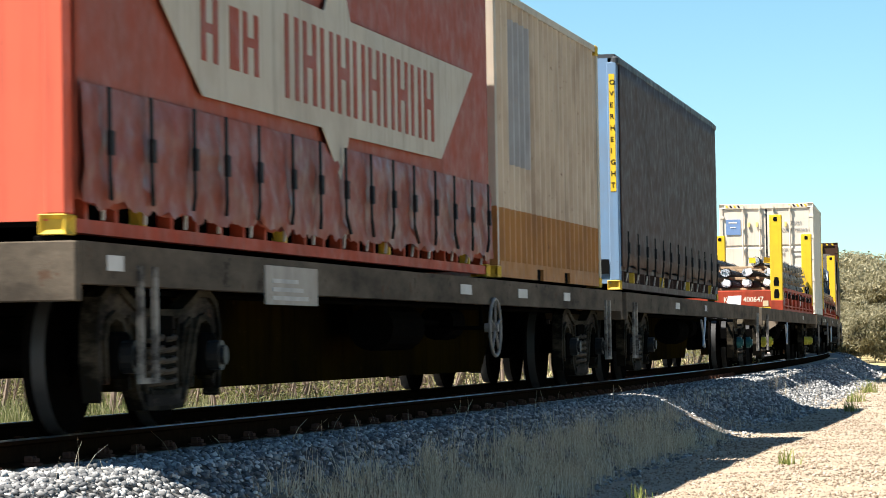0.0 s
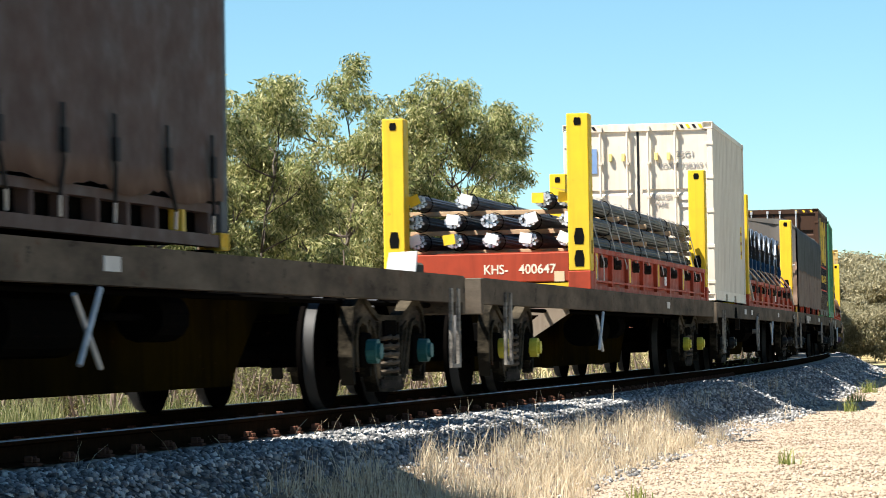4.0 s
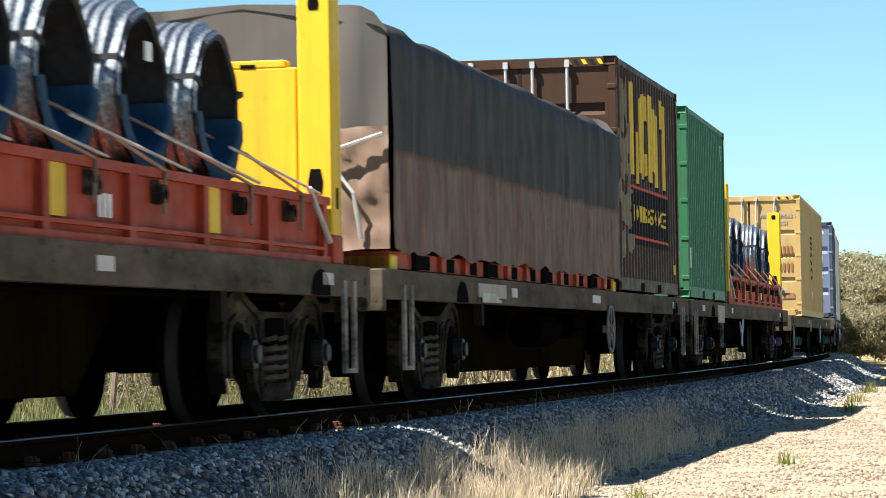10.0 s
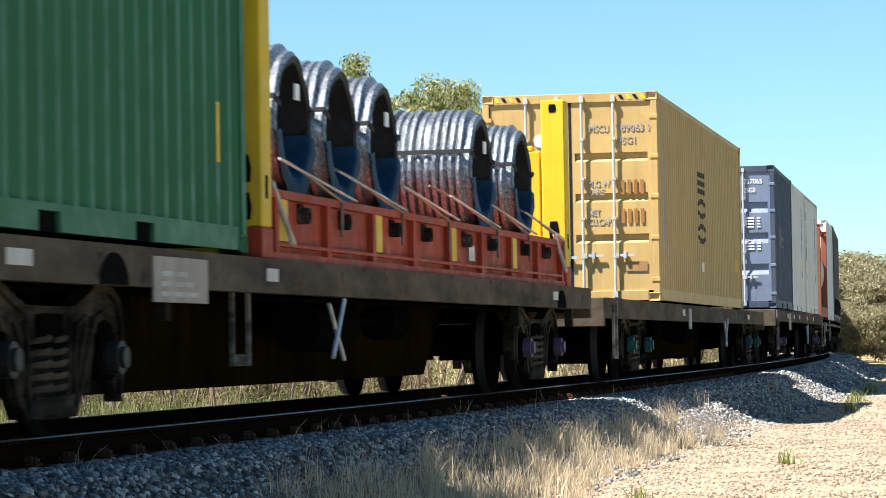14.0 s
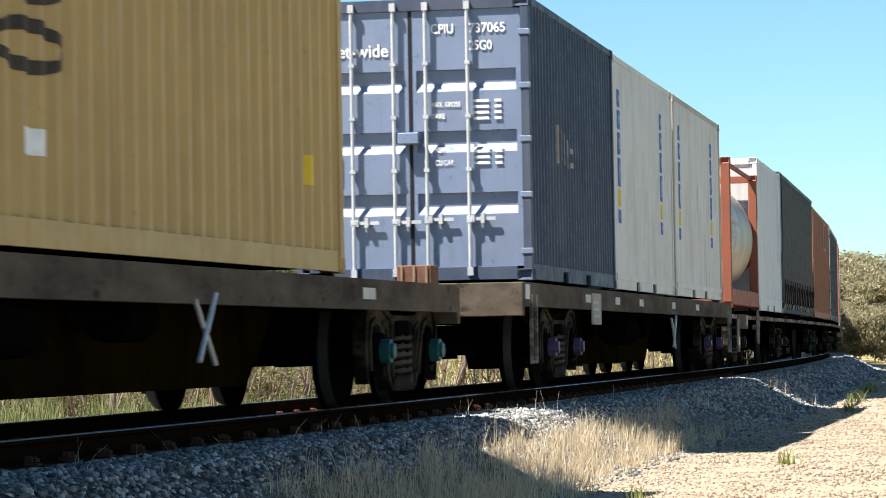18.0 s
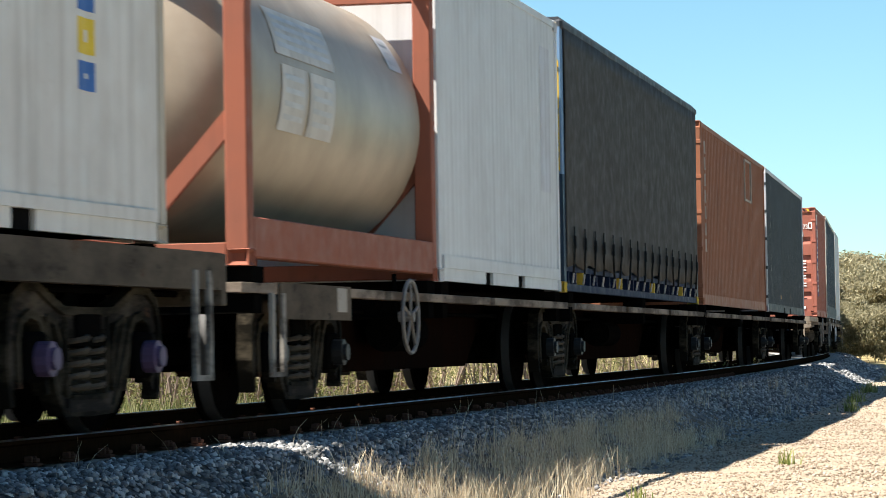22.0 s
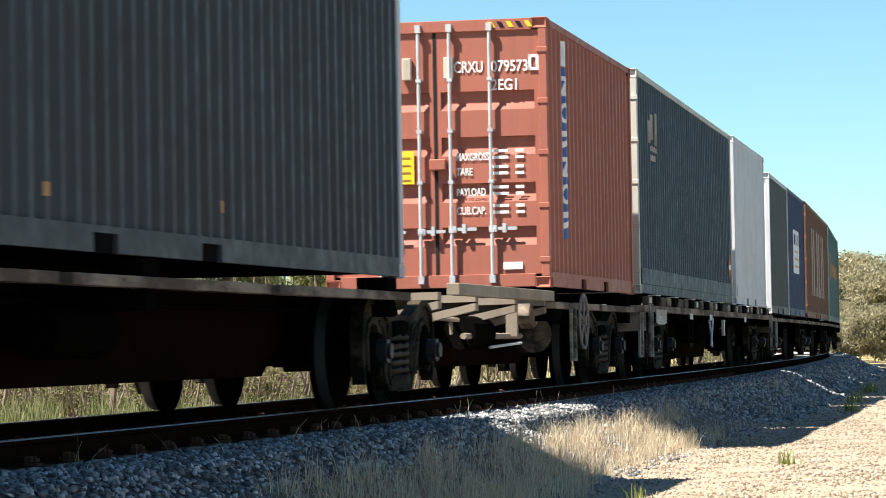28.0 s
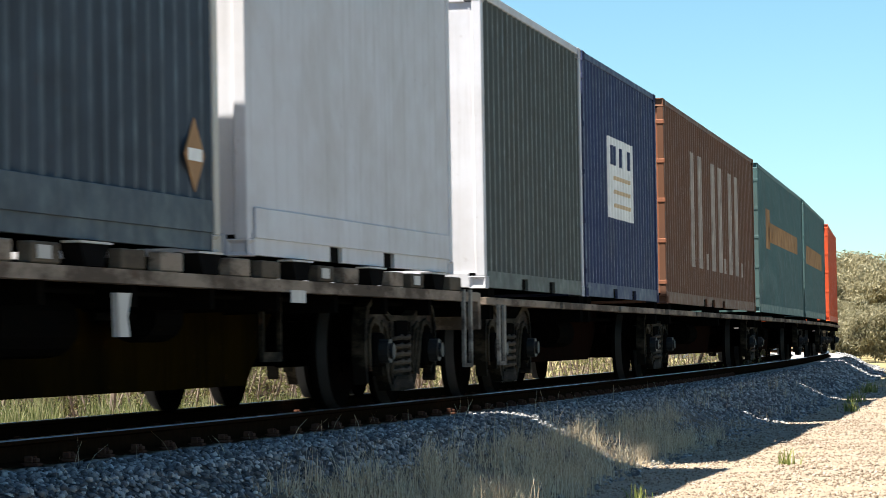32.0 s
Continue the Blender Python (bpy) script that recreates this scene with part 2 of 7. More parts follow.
def build_ground():
    """One sheet: fine rows along the line, wide rows out to the horizon."""
    ss = [-60 + 0.5 * i for i in range(300)] + [90 + 2.5 * i for i in range(44)]
    near = [-2.75, -2.42, -2.0, -1.62, -1.35, -0.6, 0, 0.6, 1.35, 1.5, 1.62, 1.8, 2.0, 2.2, 2.42, 2.6, 2.75, 3.0, 3.4, 3.9, 4.5, 5.2, 6.0]
    lats = [-3000, -900, -300, -120, -60, -30, -16, -9, -5, -3.4] + near + [8, 11, 16, 24, 40, 70, 150, 400, 1200, 3000]
    bm = bmesh.new()
    rows = []
    for s in ss:
        row = []
        for lat in lats:
            wide = abs(lat) > 30
            q = on_line(s, lat if not wide else math.copysign(30, lat))
            if wide:
                away = Vector((1, 0, 0)) if lat > 0 else Vector((-1, 0, 0))
                q = q + away * (abs(lat) - 30)
            z = lie(lat) - (.12 if abs(lat) < 2.3 else 0)
            if 2.3 < abs(lat) < 30:
                z += rough_z(q.x, q.y)
            row.append(bm.verts.new((q.x, q.y, z)))
        rows.append(row)
    for y_end, k in ((-3000, 0), (4000, -1)):
        row = [bm.verts.new((v.co.x * (1 if abs(v.co.x) > 100 else 3), y_end, v.co.z)) for v in rows[k]]
        rows.insert(0, row) if k == 0 else rows.append(row)
    for a, b in zip(rows, rows[1:]):
        for i in range(len(lats) - 1):
            bm.faces.new((a[i], a[i + 1], b[i + 1], b[i]))
    ob = part("ground", bm, ground_material(), smooth=True)
    tagged(ob, "pale stony gravel verge with straw grassland, unseen ground beyond darkened to cut bounce light", "ground", kind="structure")


def sweep(profile, s0, s1, step):
    """Sweeps an outline (lat, z) along the line."""
    bm = bmesh.new()
    last = None
    s = s0
    while s <= s1 + 1e-6:
        row = [bm.verts.new(on_line(s, la, z)) for la, z in profile]
        if last:
            for i in range(len(row)):
                j = (i + 1) % len(row)
                bm.faces.new((last[i], last[j], row[j], row[i]))
        else:
            bm.faces.new(row)
        last = row
        s += step
    bm.faces.new(last[::-1])
    return bm


def build_track():
    track = tagged(new("railway_track"), "rusty-sided steel rails clipped to concrete sleepers on grey ballast", "railway track", kind="structure")
    for side in (1, -1):
        c = side * 0.7525
        web = [(c - .07, -.155), (c + .07, -.155), (c + .07, -.145), (c + .012, -.125), (c + .010, -.040), (c + .035, -.028), (c + .036, -.006),
               (c - .036, -.006), (c - .035, -.028), (c - .010, -.040), (c - .012, -.125), (c - .07, -.145)]
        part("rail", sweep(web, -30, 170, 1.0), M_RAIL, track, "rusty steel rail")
        part("rail_head", sweep([(c - .034, -.006), (c + .034, -.006), (c + .030, 0), (c - .030, 0)], -30, 170, 1.0), M_RAILTOP, track, "polished running surface")
    sl = boxes((-0.11, 0.11, -1.37, 1.37, -0.34, -0.162), bev=0.02)
    sleeper = finish(sl, "sleeper")
    clip = finish(boxes((-.045, .045, -.055, .055, -.155, -.135), (-.03, .03, -.045, .0, -.135, -.108), (-.045, -.02, -.02, .03, -.135, -.095), (.02, .045, -.02, .03, -.135, -.095), bev=0.006), "rail_clip")
    s = -22.0
    while s < 135:
        m = Matrix.Translation(on_line(s)) @ Matrix.Rotation(math.pi / 2 - heading(s), 4, "Z")
        part("sleeper", sleeper, M_SLEEPER, track, at=m)
        if s < 24:
            for y in (-0.85, -0.65, 0.65, 0.85):
                part("rail_clip", clip, M_CLIP, track, at=m @ Matrix.Translation((0, y, 0)) @ Matrix.Rotation(0 if y in (-0.85, 0.65) else math.pi, 4, "Z"))
        s += 0.645


build_ground()
build_track()

# ---------------------------------------------------------------- wagons
DECK = 1.12
WHEEL_R = 0.46


def strip(bm, pts, w, y0, y1):
    """A band of width w along an open line in x and z, mitred at the bends."""
    pts = [Vector((x, 0, z)) for x, z in pts]
    out = []
    for i, p in enumerate(pts):
        d = (pts[min(i + 1, len(pts) - 1)] - pts[max(i - 1, 0)]).normalized()
        out.append(Vector((-d.z, 0, d.x)) * (w / 2))
    rows = [[bm.verts.new((q.x, y, q.z)) for q, y in ((p + o, y0), (p - o, y0), (p - o, y1), (p + o, y1))] for p, o in zip(pts, out)]
    for a, b in zip(rows, rows[1:]):
        for j in range(4):
            bm.faces.new((a[j], a[(j + 1) % 4], b[(j + 1) % 4], b[j]))
    bm.faces.new(rows[0][::-1])
    bm.faces.new(rows[-1])


def side_frame_mesh():
    """Cast side frame of a three-piece bogie: dusty proud rims (slot 0) round recessed dark webs (slot 1)."""
    bm = bmesh.new()
    y0, y1 = -0.055, 0.055
    for k in (1, -1):
        strip(bm, [(k * x, z) for x, z in ((1.24, .20), (1.30, .42), (1.29, .66), (1.22, .80), (1.06, .865), (.82, .865), (.64, .80), (.42, .735), (0, .73))], .050, y0, y1)
        strip(bm, [(k * x, z) for x, z in ((1.12, .30), (1.14, .56), (1.09, .67), (.96, .715), (.82, .69), (.73, .60), (.62, .42), (.52, .26), (.42, .155), (0, .145))], .050, y0, y1)
        strip(bm, [(k * x, z) for x, z in ((.66, .70), (.52, .655), (.455, .56), (.43, .36), (.455, .27), (.56, .48), (.655, .63), (.66, .70))], .034, y0 + .01, y1 - .01)
        strip(bm, [(k * x, z) for x, z in ((.36, .70), (.345, .46), (.32, .22))], .040, y0 + .01, y1 - .01)
        strip(bm, [(k * x, z) for x, z in ((.66, .26), (.70, .40), (.76, .56))], .035, y0 + .01, y1 - .01)
    strip(bm, [(-.34, .60), (0, .61), (.34, .60)], .05, y0 + .02, y1 - .02)
    strip(bm, [(-.30, .235), (.30, .235)], .03, y0 - .01, y1 + .01)
    n = len(bm.faces)
    for k in (1, -1):
        prism(bm, [(k * x, z) for x, z in ((1.28, .62), (1.20, .79), (1.05, .85), (.82, .85), (.42, .72), (.42, .66), (.60, .69), (.80, .71), (.96, .73), (1.10, .68), (1.15, .58))], -.03, .03)
        prism(bm, [(k * x, z) for x, z in ((.72, .62), (.66, .62), (.46, .26), (.34, .24), (.34, .16), (.44, .16), (.53, .27))], -.03, .03)
        prism(bm, [(k * x, z) for x, z in ((1.29, .60), (1.15, .58), (1.12, .32), (1.24, .24))], -.03, .03)
    prism(bm, [(-.40, .72), (.40, .72), (.40, .63), (-.40, .63)], -.03, .03)
    prism(bm, [(-.36, .23), (.36, .23), (.36, .15), (-.36, .15)], -.06, .06)
    bm.faces.ensure_lookup_table()
    for f in bm.faces[n:]:
        f.material_index = 1
    me = finish(bm, "side_frame")
    me.materials.append(M_BOGIE)
    me.materials.append(M_SILL)
    return me


def spring_mesh():
    bm = bmesh.new()
    n, m, turns = 60, 6, 5
    rows = []
    for i in range(n + 1):
        a = 2 * math.pi * turns * i / n
        c = Vector((.085 * math.cos(a), .085 * math.sin(a), .25 + .34 * i / n))
        d = Vector((math.cos(a), math.sin(a), 0))
        rows.append([bm.verts.new(c + d * (.019 * math.cos(2 * math.pi * j / m)) + Vector((0, 0, .019 * math.sin(2 * math.pi * j / m)))) for j in range(m)])
    for p, q in zip(rows, rows[1:]):
        for j in range(m):
            bm.faces.new((p[j], q[j], q[(j + 1) % m], p[(j + 1) % m]))
    return finish(bm, "spring")


def wheelset_mesh():
    """Two wheels on an axle; material slots: 0 wheel, 1 tread."""
    bm = bmesh.new()
    tube(bm, (0, -.98, 0), (0, .98, 0), .075, 12)
    for k in (1, -1):
        prof = [(.66, .485), (.695, .485), (.705, .462), (.79, .455), (.80, .43), (.77, .39), (.755, .20), (.80, .12), (.66, .12), (.70, .20), (.70, .39), (.665, .41)]
        n, rows = 32, []
        for i in range(n):
            a = 2 * math.pi * i / n
            rows.append([bm.verts.new((r * math.sin(a), k * y, r * math.cos(a))) for y, r in prof])
        for i in range(n):
            for j in range(len(prof)):
                f = bm.faces.new((rows[i][j], rows[(i + 1) % n][j], rows[(i + 1) % n][(j + 1) % len(prof)], rows[i][(j + 1) % len(prof)]))
                f.material_index = 1 if j == 2 else 0
        for i in range(6):
            a = math.pi / 3 * i
            tube(bm, (.15 * math.sin(a), k * .80, .15 * math.cos(a)), (.15 * math.sin(a), k * .815, .15 * math.cos(a)), .02, 6)
    me = finish(bm, "wheelset")
    me.materials.append(M_WHEEL)
    me.materials.append(M_TREAD)
    return me


ME_FRAME, ME_SPRING, ME_WHEELS = side_frame_mesh(), spring_mesh(), wheelset_mesh()
ME_CAP = finish(tube(tube(bmesh.new(), (0, 0, 0), (0, -.11, 0), .10, 14), (0, -.11, 0), (0, -.14, 0), .065, 12), "axle_cap")
ME_BOX = finish(boxes((-.14, .14, -.09, .09, -.13, .15), bev=.02), "axle_box")
CAPS = {c: plain("axle_cap_" + c, v, 0.6) for c, v in dict(yellow=(.50, .45, .05), green=(.015, .09, .09), purple=(.09, .06, .12), grey=(.018, .017, .016), brown=(.05, .03, .02)).items()}
WHEELSETS = []
M_PANEL = paint("panel_pale", (.40, .36, .31), .7, (.16, .13, .10), .5, .4, .2)
M_HANDW = plain("hand_wheel_steel", (.20, .18, .16), .7, 0, .2)


def bogie(wagon, x, cap="grey"):
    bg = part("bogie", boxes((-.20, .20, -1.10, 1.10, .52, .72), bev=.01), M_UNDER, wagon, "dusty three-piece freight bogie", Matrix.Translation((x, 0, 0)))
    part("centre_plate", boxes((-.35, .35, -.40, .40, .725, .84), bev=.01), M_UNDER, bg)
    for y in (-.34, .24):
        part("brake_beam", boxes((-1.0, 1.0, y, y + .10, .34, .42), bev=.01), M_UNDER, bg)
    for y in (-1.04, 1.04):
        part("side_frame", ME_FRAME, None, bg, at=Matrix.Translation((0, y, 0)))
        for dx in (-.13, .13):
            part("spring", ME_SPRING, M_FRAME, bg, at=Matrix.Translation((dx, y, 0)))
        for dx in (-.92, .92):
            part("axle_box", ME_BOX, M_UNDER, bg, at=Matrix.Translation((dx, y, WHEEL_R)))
            part("axle_cap", ME_CAP.copy(), CAPS[cap], bg, cap + " axle end cap", Matrix.Translation((dx, y - .06 if y < 0 else y + .06, WHEEL_R)) @ Matrix.Rotation(0 if y < 0 else math.pi, 4, "Z"))
    for dx in (-.92, .92):
        w = part("wheelset", ME_WHEELS, None, bg, at=Matrix.Translation((dx, 0, WHEEL_R)))
        WHEELSETS.append((w, dx))
    return bg


def hand_wheel(wagon, x, y=-1.30, z=.66, R=.27):
    bm = bmesh.new()
    ring(bm, (x, y, z), R, .017, "y", 32, 6)
    for i in range(5):
        a = 2 * math.pi * i / 5 + .3
        tube(bm, (x, y, z), (x + R * math.cos(a), y, z + R * math.sin(a)), .012, 6)
    tube(bm, (x, y - .03, z), (x, y + .10, z), .045, 10)
    part("hand_wheel", bm, M_HANDW, wagon, "pale spoked hand brake wheel")
    part("brake_chain_bar", tube(tube(bmesh.new(), (x, y + .10, z), (x, -.6, z), .02, 6), (x + .06, -1.15, z), (x + .06, -1.15, z + .36), .02, 6), M_UNDER, wagon)


M_STEP = dusty_steel("step_paint", (.06, .055, .05), (.26, .24, .21), .42, .55)


def stirrup(wagon, x, w=.30, y=-1.27, z0=.30, z1=1.0, mat=None):
    u, v, q = w / 2 + .035, w / 2 - .045, .035
    bm = prism(bmesh.new(), [(x - u, z1), (x - u, z0), (x + u, z0), (x + u, z1), (x + v, z1), (x + v, z0 + q), (x - v, z0 + q), (x - v, z1)], y - .02, y + .006)
    part("step_stirrup", bm, mat or M_STEP, wagon, "dusty steel shunter's step")


def cross_bar(wagon, x, z=.62):
    bm = tube(tube(bmesh.new(), (x - .24, -1.26, z + .20), (x + .20, -1.26, z - .22), .017, 6), (x + .16, -1.28, z + .24), (x - .22, -1.28, z - .20), .017, 6)
    part("brake_lever", bm, M_GALV, wagon, "crossed pale release levers")


def coupler(wagon, x, k):
    bm = boxes((x, x + k * .55, -.10, .10, .78, .98) if k > 0 else (x + k * .55, x, -.10, .10, .78, .98), bev=.02)
    a, b = sorted((x + k * .45, x + k * .72))
    box(bm, a, b, -.17, .13, .74, 1.0, .03)
    part("coupler", bm, M_UNDER, wagon, "knuckle coupler")
    hose = bmesh.new()
    pts = [Vector((x + k * u, -.35, v)) for u, v in ((.0, .80), (.15, .62), (.32, .50), (.5, .46))]
    for p, q in zip(pts, pts[1:]):
        tube(hose, p, q, .03, 8)
    part("brake_hose", hose, M_BLACK, wagon)


def flat_wagon(label, s0, b0, b1, s1, caps=("grey", "grey"), wheels=(), steps=(), plates=(), panels=(), levers=(), deck=DECK, pads=(), floor=True, pad=.03, sill=None, draft=0.0, sill_h=.24, half_rounds=False):
    """Container flat wagon. s0, s1: ends; b0, b1: bogie centres; all by the train's own measure."""
    wg = thing("flat_wagon", label, "freight wagon", "wagons of the train")
    c = (b0 + b1) / 2
    x0, x1 = s0 + .30 - c, s1 - .30 - c
    for k in (-1, 1):
        u = lambda d: k * (1.27 - d)
        v = deck - sill_h
        chan = [(u(0), v), (u(0), deck), (u(.12), deck), (u(.12), deck - .02), (u(.05), deck - .03), (u(.05), v + .03), (u(.12), v + .02), (u(.12), v)]
        part("side_sill", prism(bmesh.new(), chan, x0, x1, "x"), sill or M_FRAME, wg, "dusty grey-brown side sill")
    if floor:
        fa, fb = (x0, x1) if floor is True else (floor[0] - c, floor[1] - c)
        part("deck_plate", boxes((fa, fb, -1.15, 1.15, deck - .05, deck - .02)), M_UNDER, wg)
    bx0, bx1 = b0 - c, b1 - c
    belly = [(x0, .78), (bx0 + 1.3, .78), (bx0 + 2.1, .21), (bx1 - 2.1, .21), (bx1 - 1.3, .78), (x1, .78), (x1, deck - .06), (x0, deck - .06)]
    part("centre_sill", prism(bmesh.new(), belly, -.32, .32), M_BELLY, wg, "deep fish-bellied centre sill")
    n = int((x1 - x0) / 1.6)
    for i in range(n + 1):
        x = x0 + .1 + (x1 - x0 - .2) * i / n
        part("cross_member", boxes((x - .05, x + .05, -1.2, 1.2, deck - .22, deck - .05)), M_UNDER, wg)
    for x, k in ((x0, -1), (x1, 1)):
        a, b = sorted((x, x + k * .10))
        part("end_sill", boxes((a, b, -1.27, 1.27, deck - .34, deck - .002), bev=.008), sill or M_FRAME, wg)
        coupler(wg, x + (draft if k > 0 else 0), k)
    if draft:
        part("draft_beam", prism(bmesh.new(), [(x1 + .10, .60), (x1 + draft * .62, .80), (x1 + draft, .80), (x1 + draft, deck - .03), (x1 + .10, deck - .03)], -.36, .36), M_FRAME, wg, "narrow tapered draft beam")
        part("draft_plate", boxes((x1 + .10, x1 + draft, -.55, .55, deck - .028, deck - .01)), M_FRAME, wg)
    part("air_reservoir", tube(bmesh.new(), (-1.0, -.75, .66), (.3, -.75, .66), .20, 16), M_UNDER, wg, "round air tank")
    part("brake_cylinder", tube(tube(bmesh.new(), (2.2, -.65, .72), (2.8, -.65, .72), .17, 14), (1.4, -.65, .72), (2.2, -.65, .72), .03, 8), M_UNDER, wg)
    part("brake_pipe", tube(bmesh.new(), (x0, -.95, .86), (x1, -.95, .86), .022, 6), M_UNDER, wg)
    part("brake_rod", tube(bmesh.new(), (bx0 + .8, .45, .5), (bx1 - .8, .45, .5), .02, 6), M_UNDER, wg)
    bogie(wg, bx0, caps[0])
    bogie(wg, bx1, caps[1])
    if half_rounds:
        for x in (bx0 + .6, bx1 + .6):
            # flat black half-round plate, set just proud of the sill face
            rim = [(x + .27 * math.cos(a), deck - .238 + .19 * math.sin(a)) for a in (math.pi * i / 10 for i in range(11))]
            part("half_round_plate", prism(bmesh.new(), rim, -1.276, -1.268), M_HOLE, wg, "black half-round plate on the sill")
        for x in (bx0 - 1.55, bx0 + 1.75, bx1 - 1.75, bx1 + 1.45):
            part("hanger_bracket", prism(bmesh.new(), [(x - .07, deck - .24), (x + .07, deck - .24), (x + .05, deck - .44), (x - .05, deck - .44)], -1.24, -1.16), M_SILL, wg)
    for s in wheels:
        hand_wheel(wg, s - c)
    for s in steps:
        stirrup(wg, s - c)
    for s, w in plates:
        part("marker_plate", boxes((s - c - w / 2, s - c + w / 2, -1.276, -1.27, deck - .16, deck - .07)), M_WHITE, wg, "small white marker plate")
    for s, w, h in panels:
        pn = part("data_panel", boxes((s - c - w / 2, s - c + w / 2, -1.285, -1.272, deck - .05 - h, deck - .05)), M_PANEL, wg, "pale data panel with faded writing")
        for i in range(3):
            part("writing_bar", boxes((s - c - w * .38, s - c + w * (.1 + .1 * i), -1.289, -1.285, deck - .14 - h * .22 * i - .03, deck - .14 - h * .22 * i)), M_STRAP, pn)
    for s in levers:
        cross_bar(wg, s - c)
    for s in pads:
        for y in (-1.1, 1.1):
            part("twist_lock", boxes((s - c - .09, s - c + .09, y - .08, y + .08, deck - .01, deck + pad), bev=.01), M_UNDER, wg)
    return wg, (b0, b1), c


def skeletal_unit(label, s0, b0, b1, s1, front=True, caps=("grey", "grey"), wheels=(), steps=(), base=1.06, supports=(), open_front=False, coupled=(False, False)):
    """Low skeletal container unit: a spine with cross bearers and thin side flanges."""
    wg = thing("skeletal_wagon", label, "freight wagon", "wagons of the train")
    c = (b0 + b1) / 2
    x0, x1 = s0 + .12 - c, s1 - .12 - c
    bx0, bx1 = b0 - c, b1 - c
    belly = [(x0, .62), (bx0 + 1.3, .62), (bx0 + 1.9, .28), (bx1 - 1.9, .28), (bx1 - 1.3, .62), (x1, .62), (x1, .93), (x0, .93)]
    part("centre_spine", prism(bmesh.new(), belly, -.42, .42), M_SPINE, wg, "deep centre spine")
    gap = 6.9 if open_front else 0
    n = max(2, round((x1 - x0 - gap) / 4.0))
    for i in range(n):
        a = x0 + gap + (x1 - x0 - gap) * i / n + .12
        b = x0 + gap + (x1 - x0 - gap) * (i + 1) / n - .12
        for y in (-1.25, 1.13):
            part("side_flange", boxes((a, b, y, y + .12, .875, .945), bev=.004), M_FLANGE, wg, "brown dusty side flange")
    for s in supports:
        for y in (-1.22, .96):
            bm = boxes((s - c - .16, s - c + .16, y, y + .26, .945, base), (s - c - .10, s - c + .10, min(y, 0), max(y + .26, 0), .74, .90))
            part("bolster_arm", bm, M_UNDER, wg)
    part("brake_pipe", tube(bmesh.new(), (x0, -.62, .80), (x1, -.62, .80), .022, 6), M_UNDER, wg)
    part("air_reservoir", tube(bmesh.new(), (-1.2, -.70, .62), (-.1, -.70, .62), .17, 14), M_UNDER, wg)
    if open_front:
        # open end: tapered cross arms between the spine and the side sills
        for sy in (-1, 1):
            part("side_beam", boxes((x0 + 1.7, x0 + 6.9, *sorted((sy * 1.25, sy * 1.13)), .95, 1.06), bev=.006), M_CREAM, wg, "dusty cream side beam")
            for xa in (1.35, 3.1, 5.2, 7.0):
                x = x0 + xa
                # web in a darker paint, putting the shadow between the flanges into its colour
                part("arm_web", prism(bmesh.new(), [(sy * .42, .70), (sy * 1.13, .88), (sy * 1.13, .94), (sy * .42, .94)], x + .05, x + .062, "x"), M_FRAME, wg)
                part("arm_top", prism(bmesh.new(), [(sy * .42, .895), (sy * 1.13, .905), (sy * 1.13, .975), (sy * .42, .965)], x - .06, x + .10, "x"), M_CREAM, wg, "cream dusty arm flange")
                part("arm_foot", prism(bmesh.new(), [(sy * .42, .665), (sy * 1.13, .825), (sy * 1.13, .895), (sy * .42, .745)], x - .06, x + .10, "x"), M_CREAM, wg, "cream dusty arm flange")
            part("hanger", boxes((x0 + 6.55, x0 + 6.63, *sorted((sy * .90, sy * .78)), .58, .93)), M_CREAM, wg)
            part("bracket", prism(bmesh.new(), [(x0 + 6.7, .80), (x0 + 7.0, .66), (x0 + 7.25, .72), (x0 + 7.2, .90), (x0 + 6.8, .93)], *sorted((sy * 1.0, sy * .86))), M_FLANGE, wg, "folded dusty bracket")
        part("brake_rod", tube(bmesh.new(), (x0 + 4.1, -.8, .585), (x0 + 7.3, -.8, .585), .032, 8), M_CREAM, wg)
        part("brake_rod", tube(bmesh.new(), (x0 + 5.2, -.86, .47), (x0 + 7.0, -.86, .51), .016, 6), M_GALV, wg)
        part("air_pipe", tube(tube(bmesh.new(), (x0 + 3.3, -.7, .76), (x0 + 3.6, -.85, .74), .022, 8), (x0 + 3.5, -.8, .74), (x0 + 3.5, -.8, .60), .016, 8), M_CREAM, wg)
        part("brake_drum", tube(bmesh.new(), (x0 + 7.35, -.95, .60), (x0 + 7.75, -.72, .60), .20, 18), M_SILL, wg, "brown brake drum")
    if front:
        bogie(wg, bx0, caps[0])
    bogie(wg, bx1, caps[1])
    for k, x, on in ((-1, x0, coupled[0]), (1, x1, coupled[1])):
        if on:
            coupler(wg, x, k)
    for s in wheels:
        hand_wheel(wg, s - c, -1.30, .74, .30)
    for s in steps:
        stirrup(wg, s - c, z1=.88)
    return wg, (b0, b1), c

# ---------------------------------------------------------------- containers
def casting_mesh():
    bm = boxes((-.089, .089, -.081, .081, 0, .118), bev=.006)
    for f in [f for f in bm.faces if abs(f.normal.z) < .1 and f.calc_area() > .012]:
        r = bmesh.ops.inset_region(bm, faces=[f], thickness=.035)
        bmesh.ops.translate(bm, verts=f.verts, vec=-f.normal * .03)
    return finish(bm, "corner_casting")


ME_CAST = {}


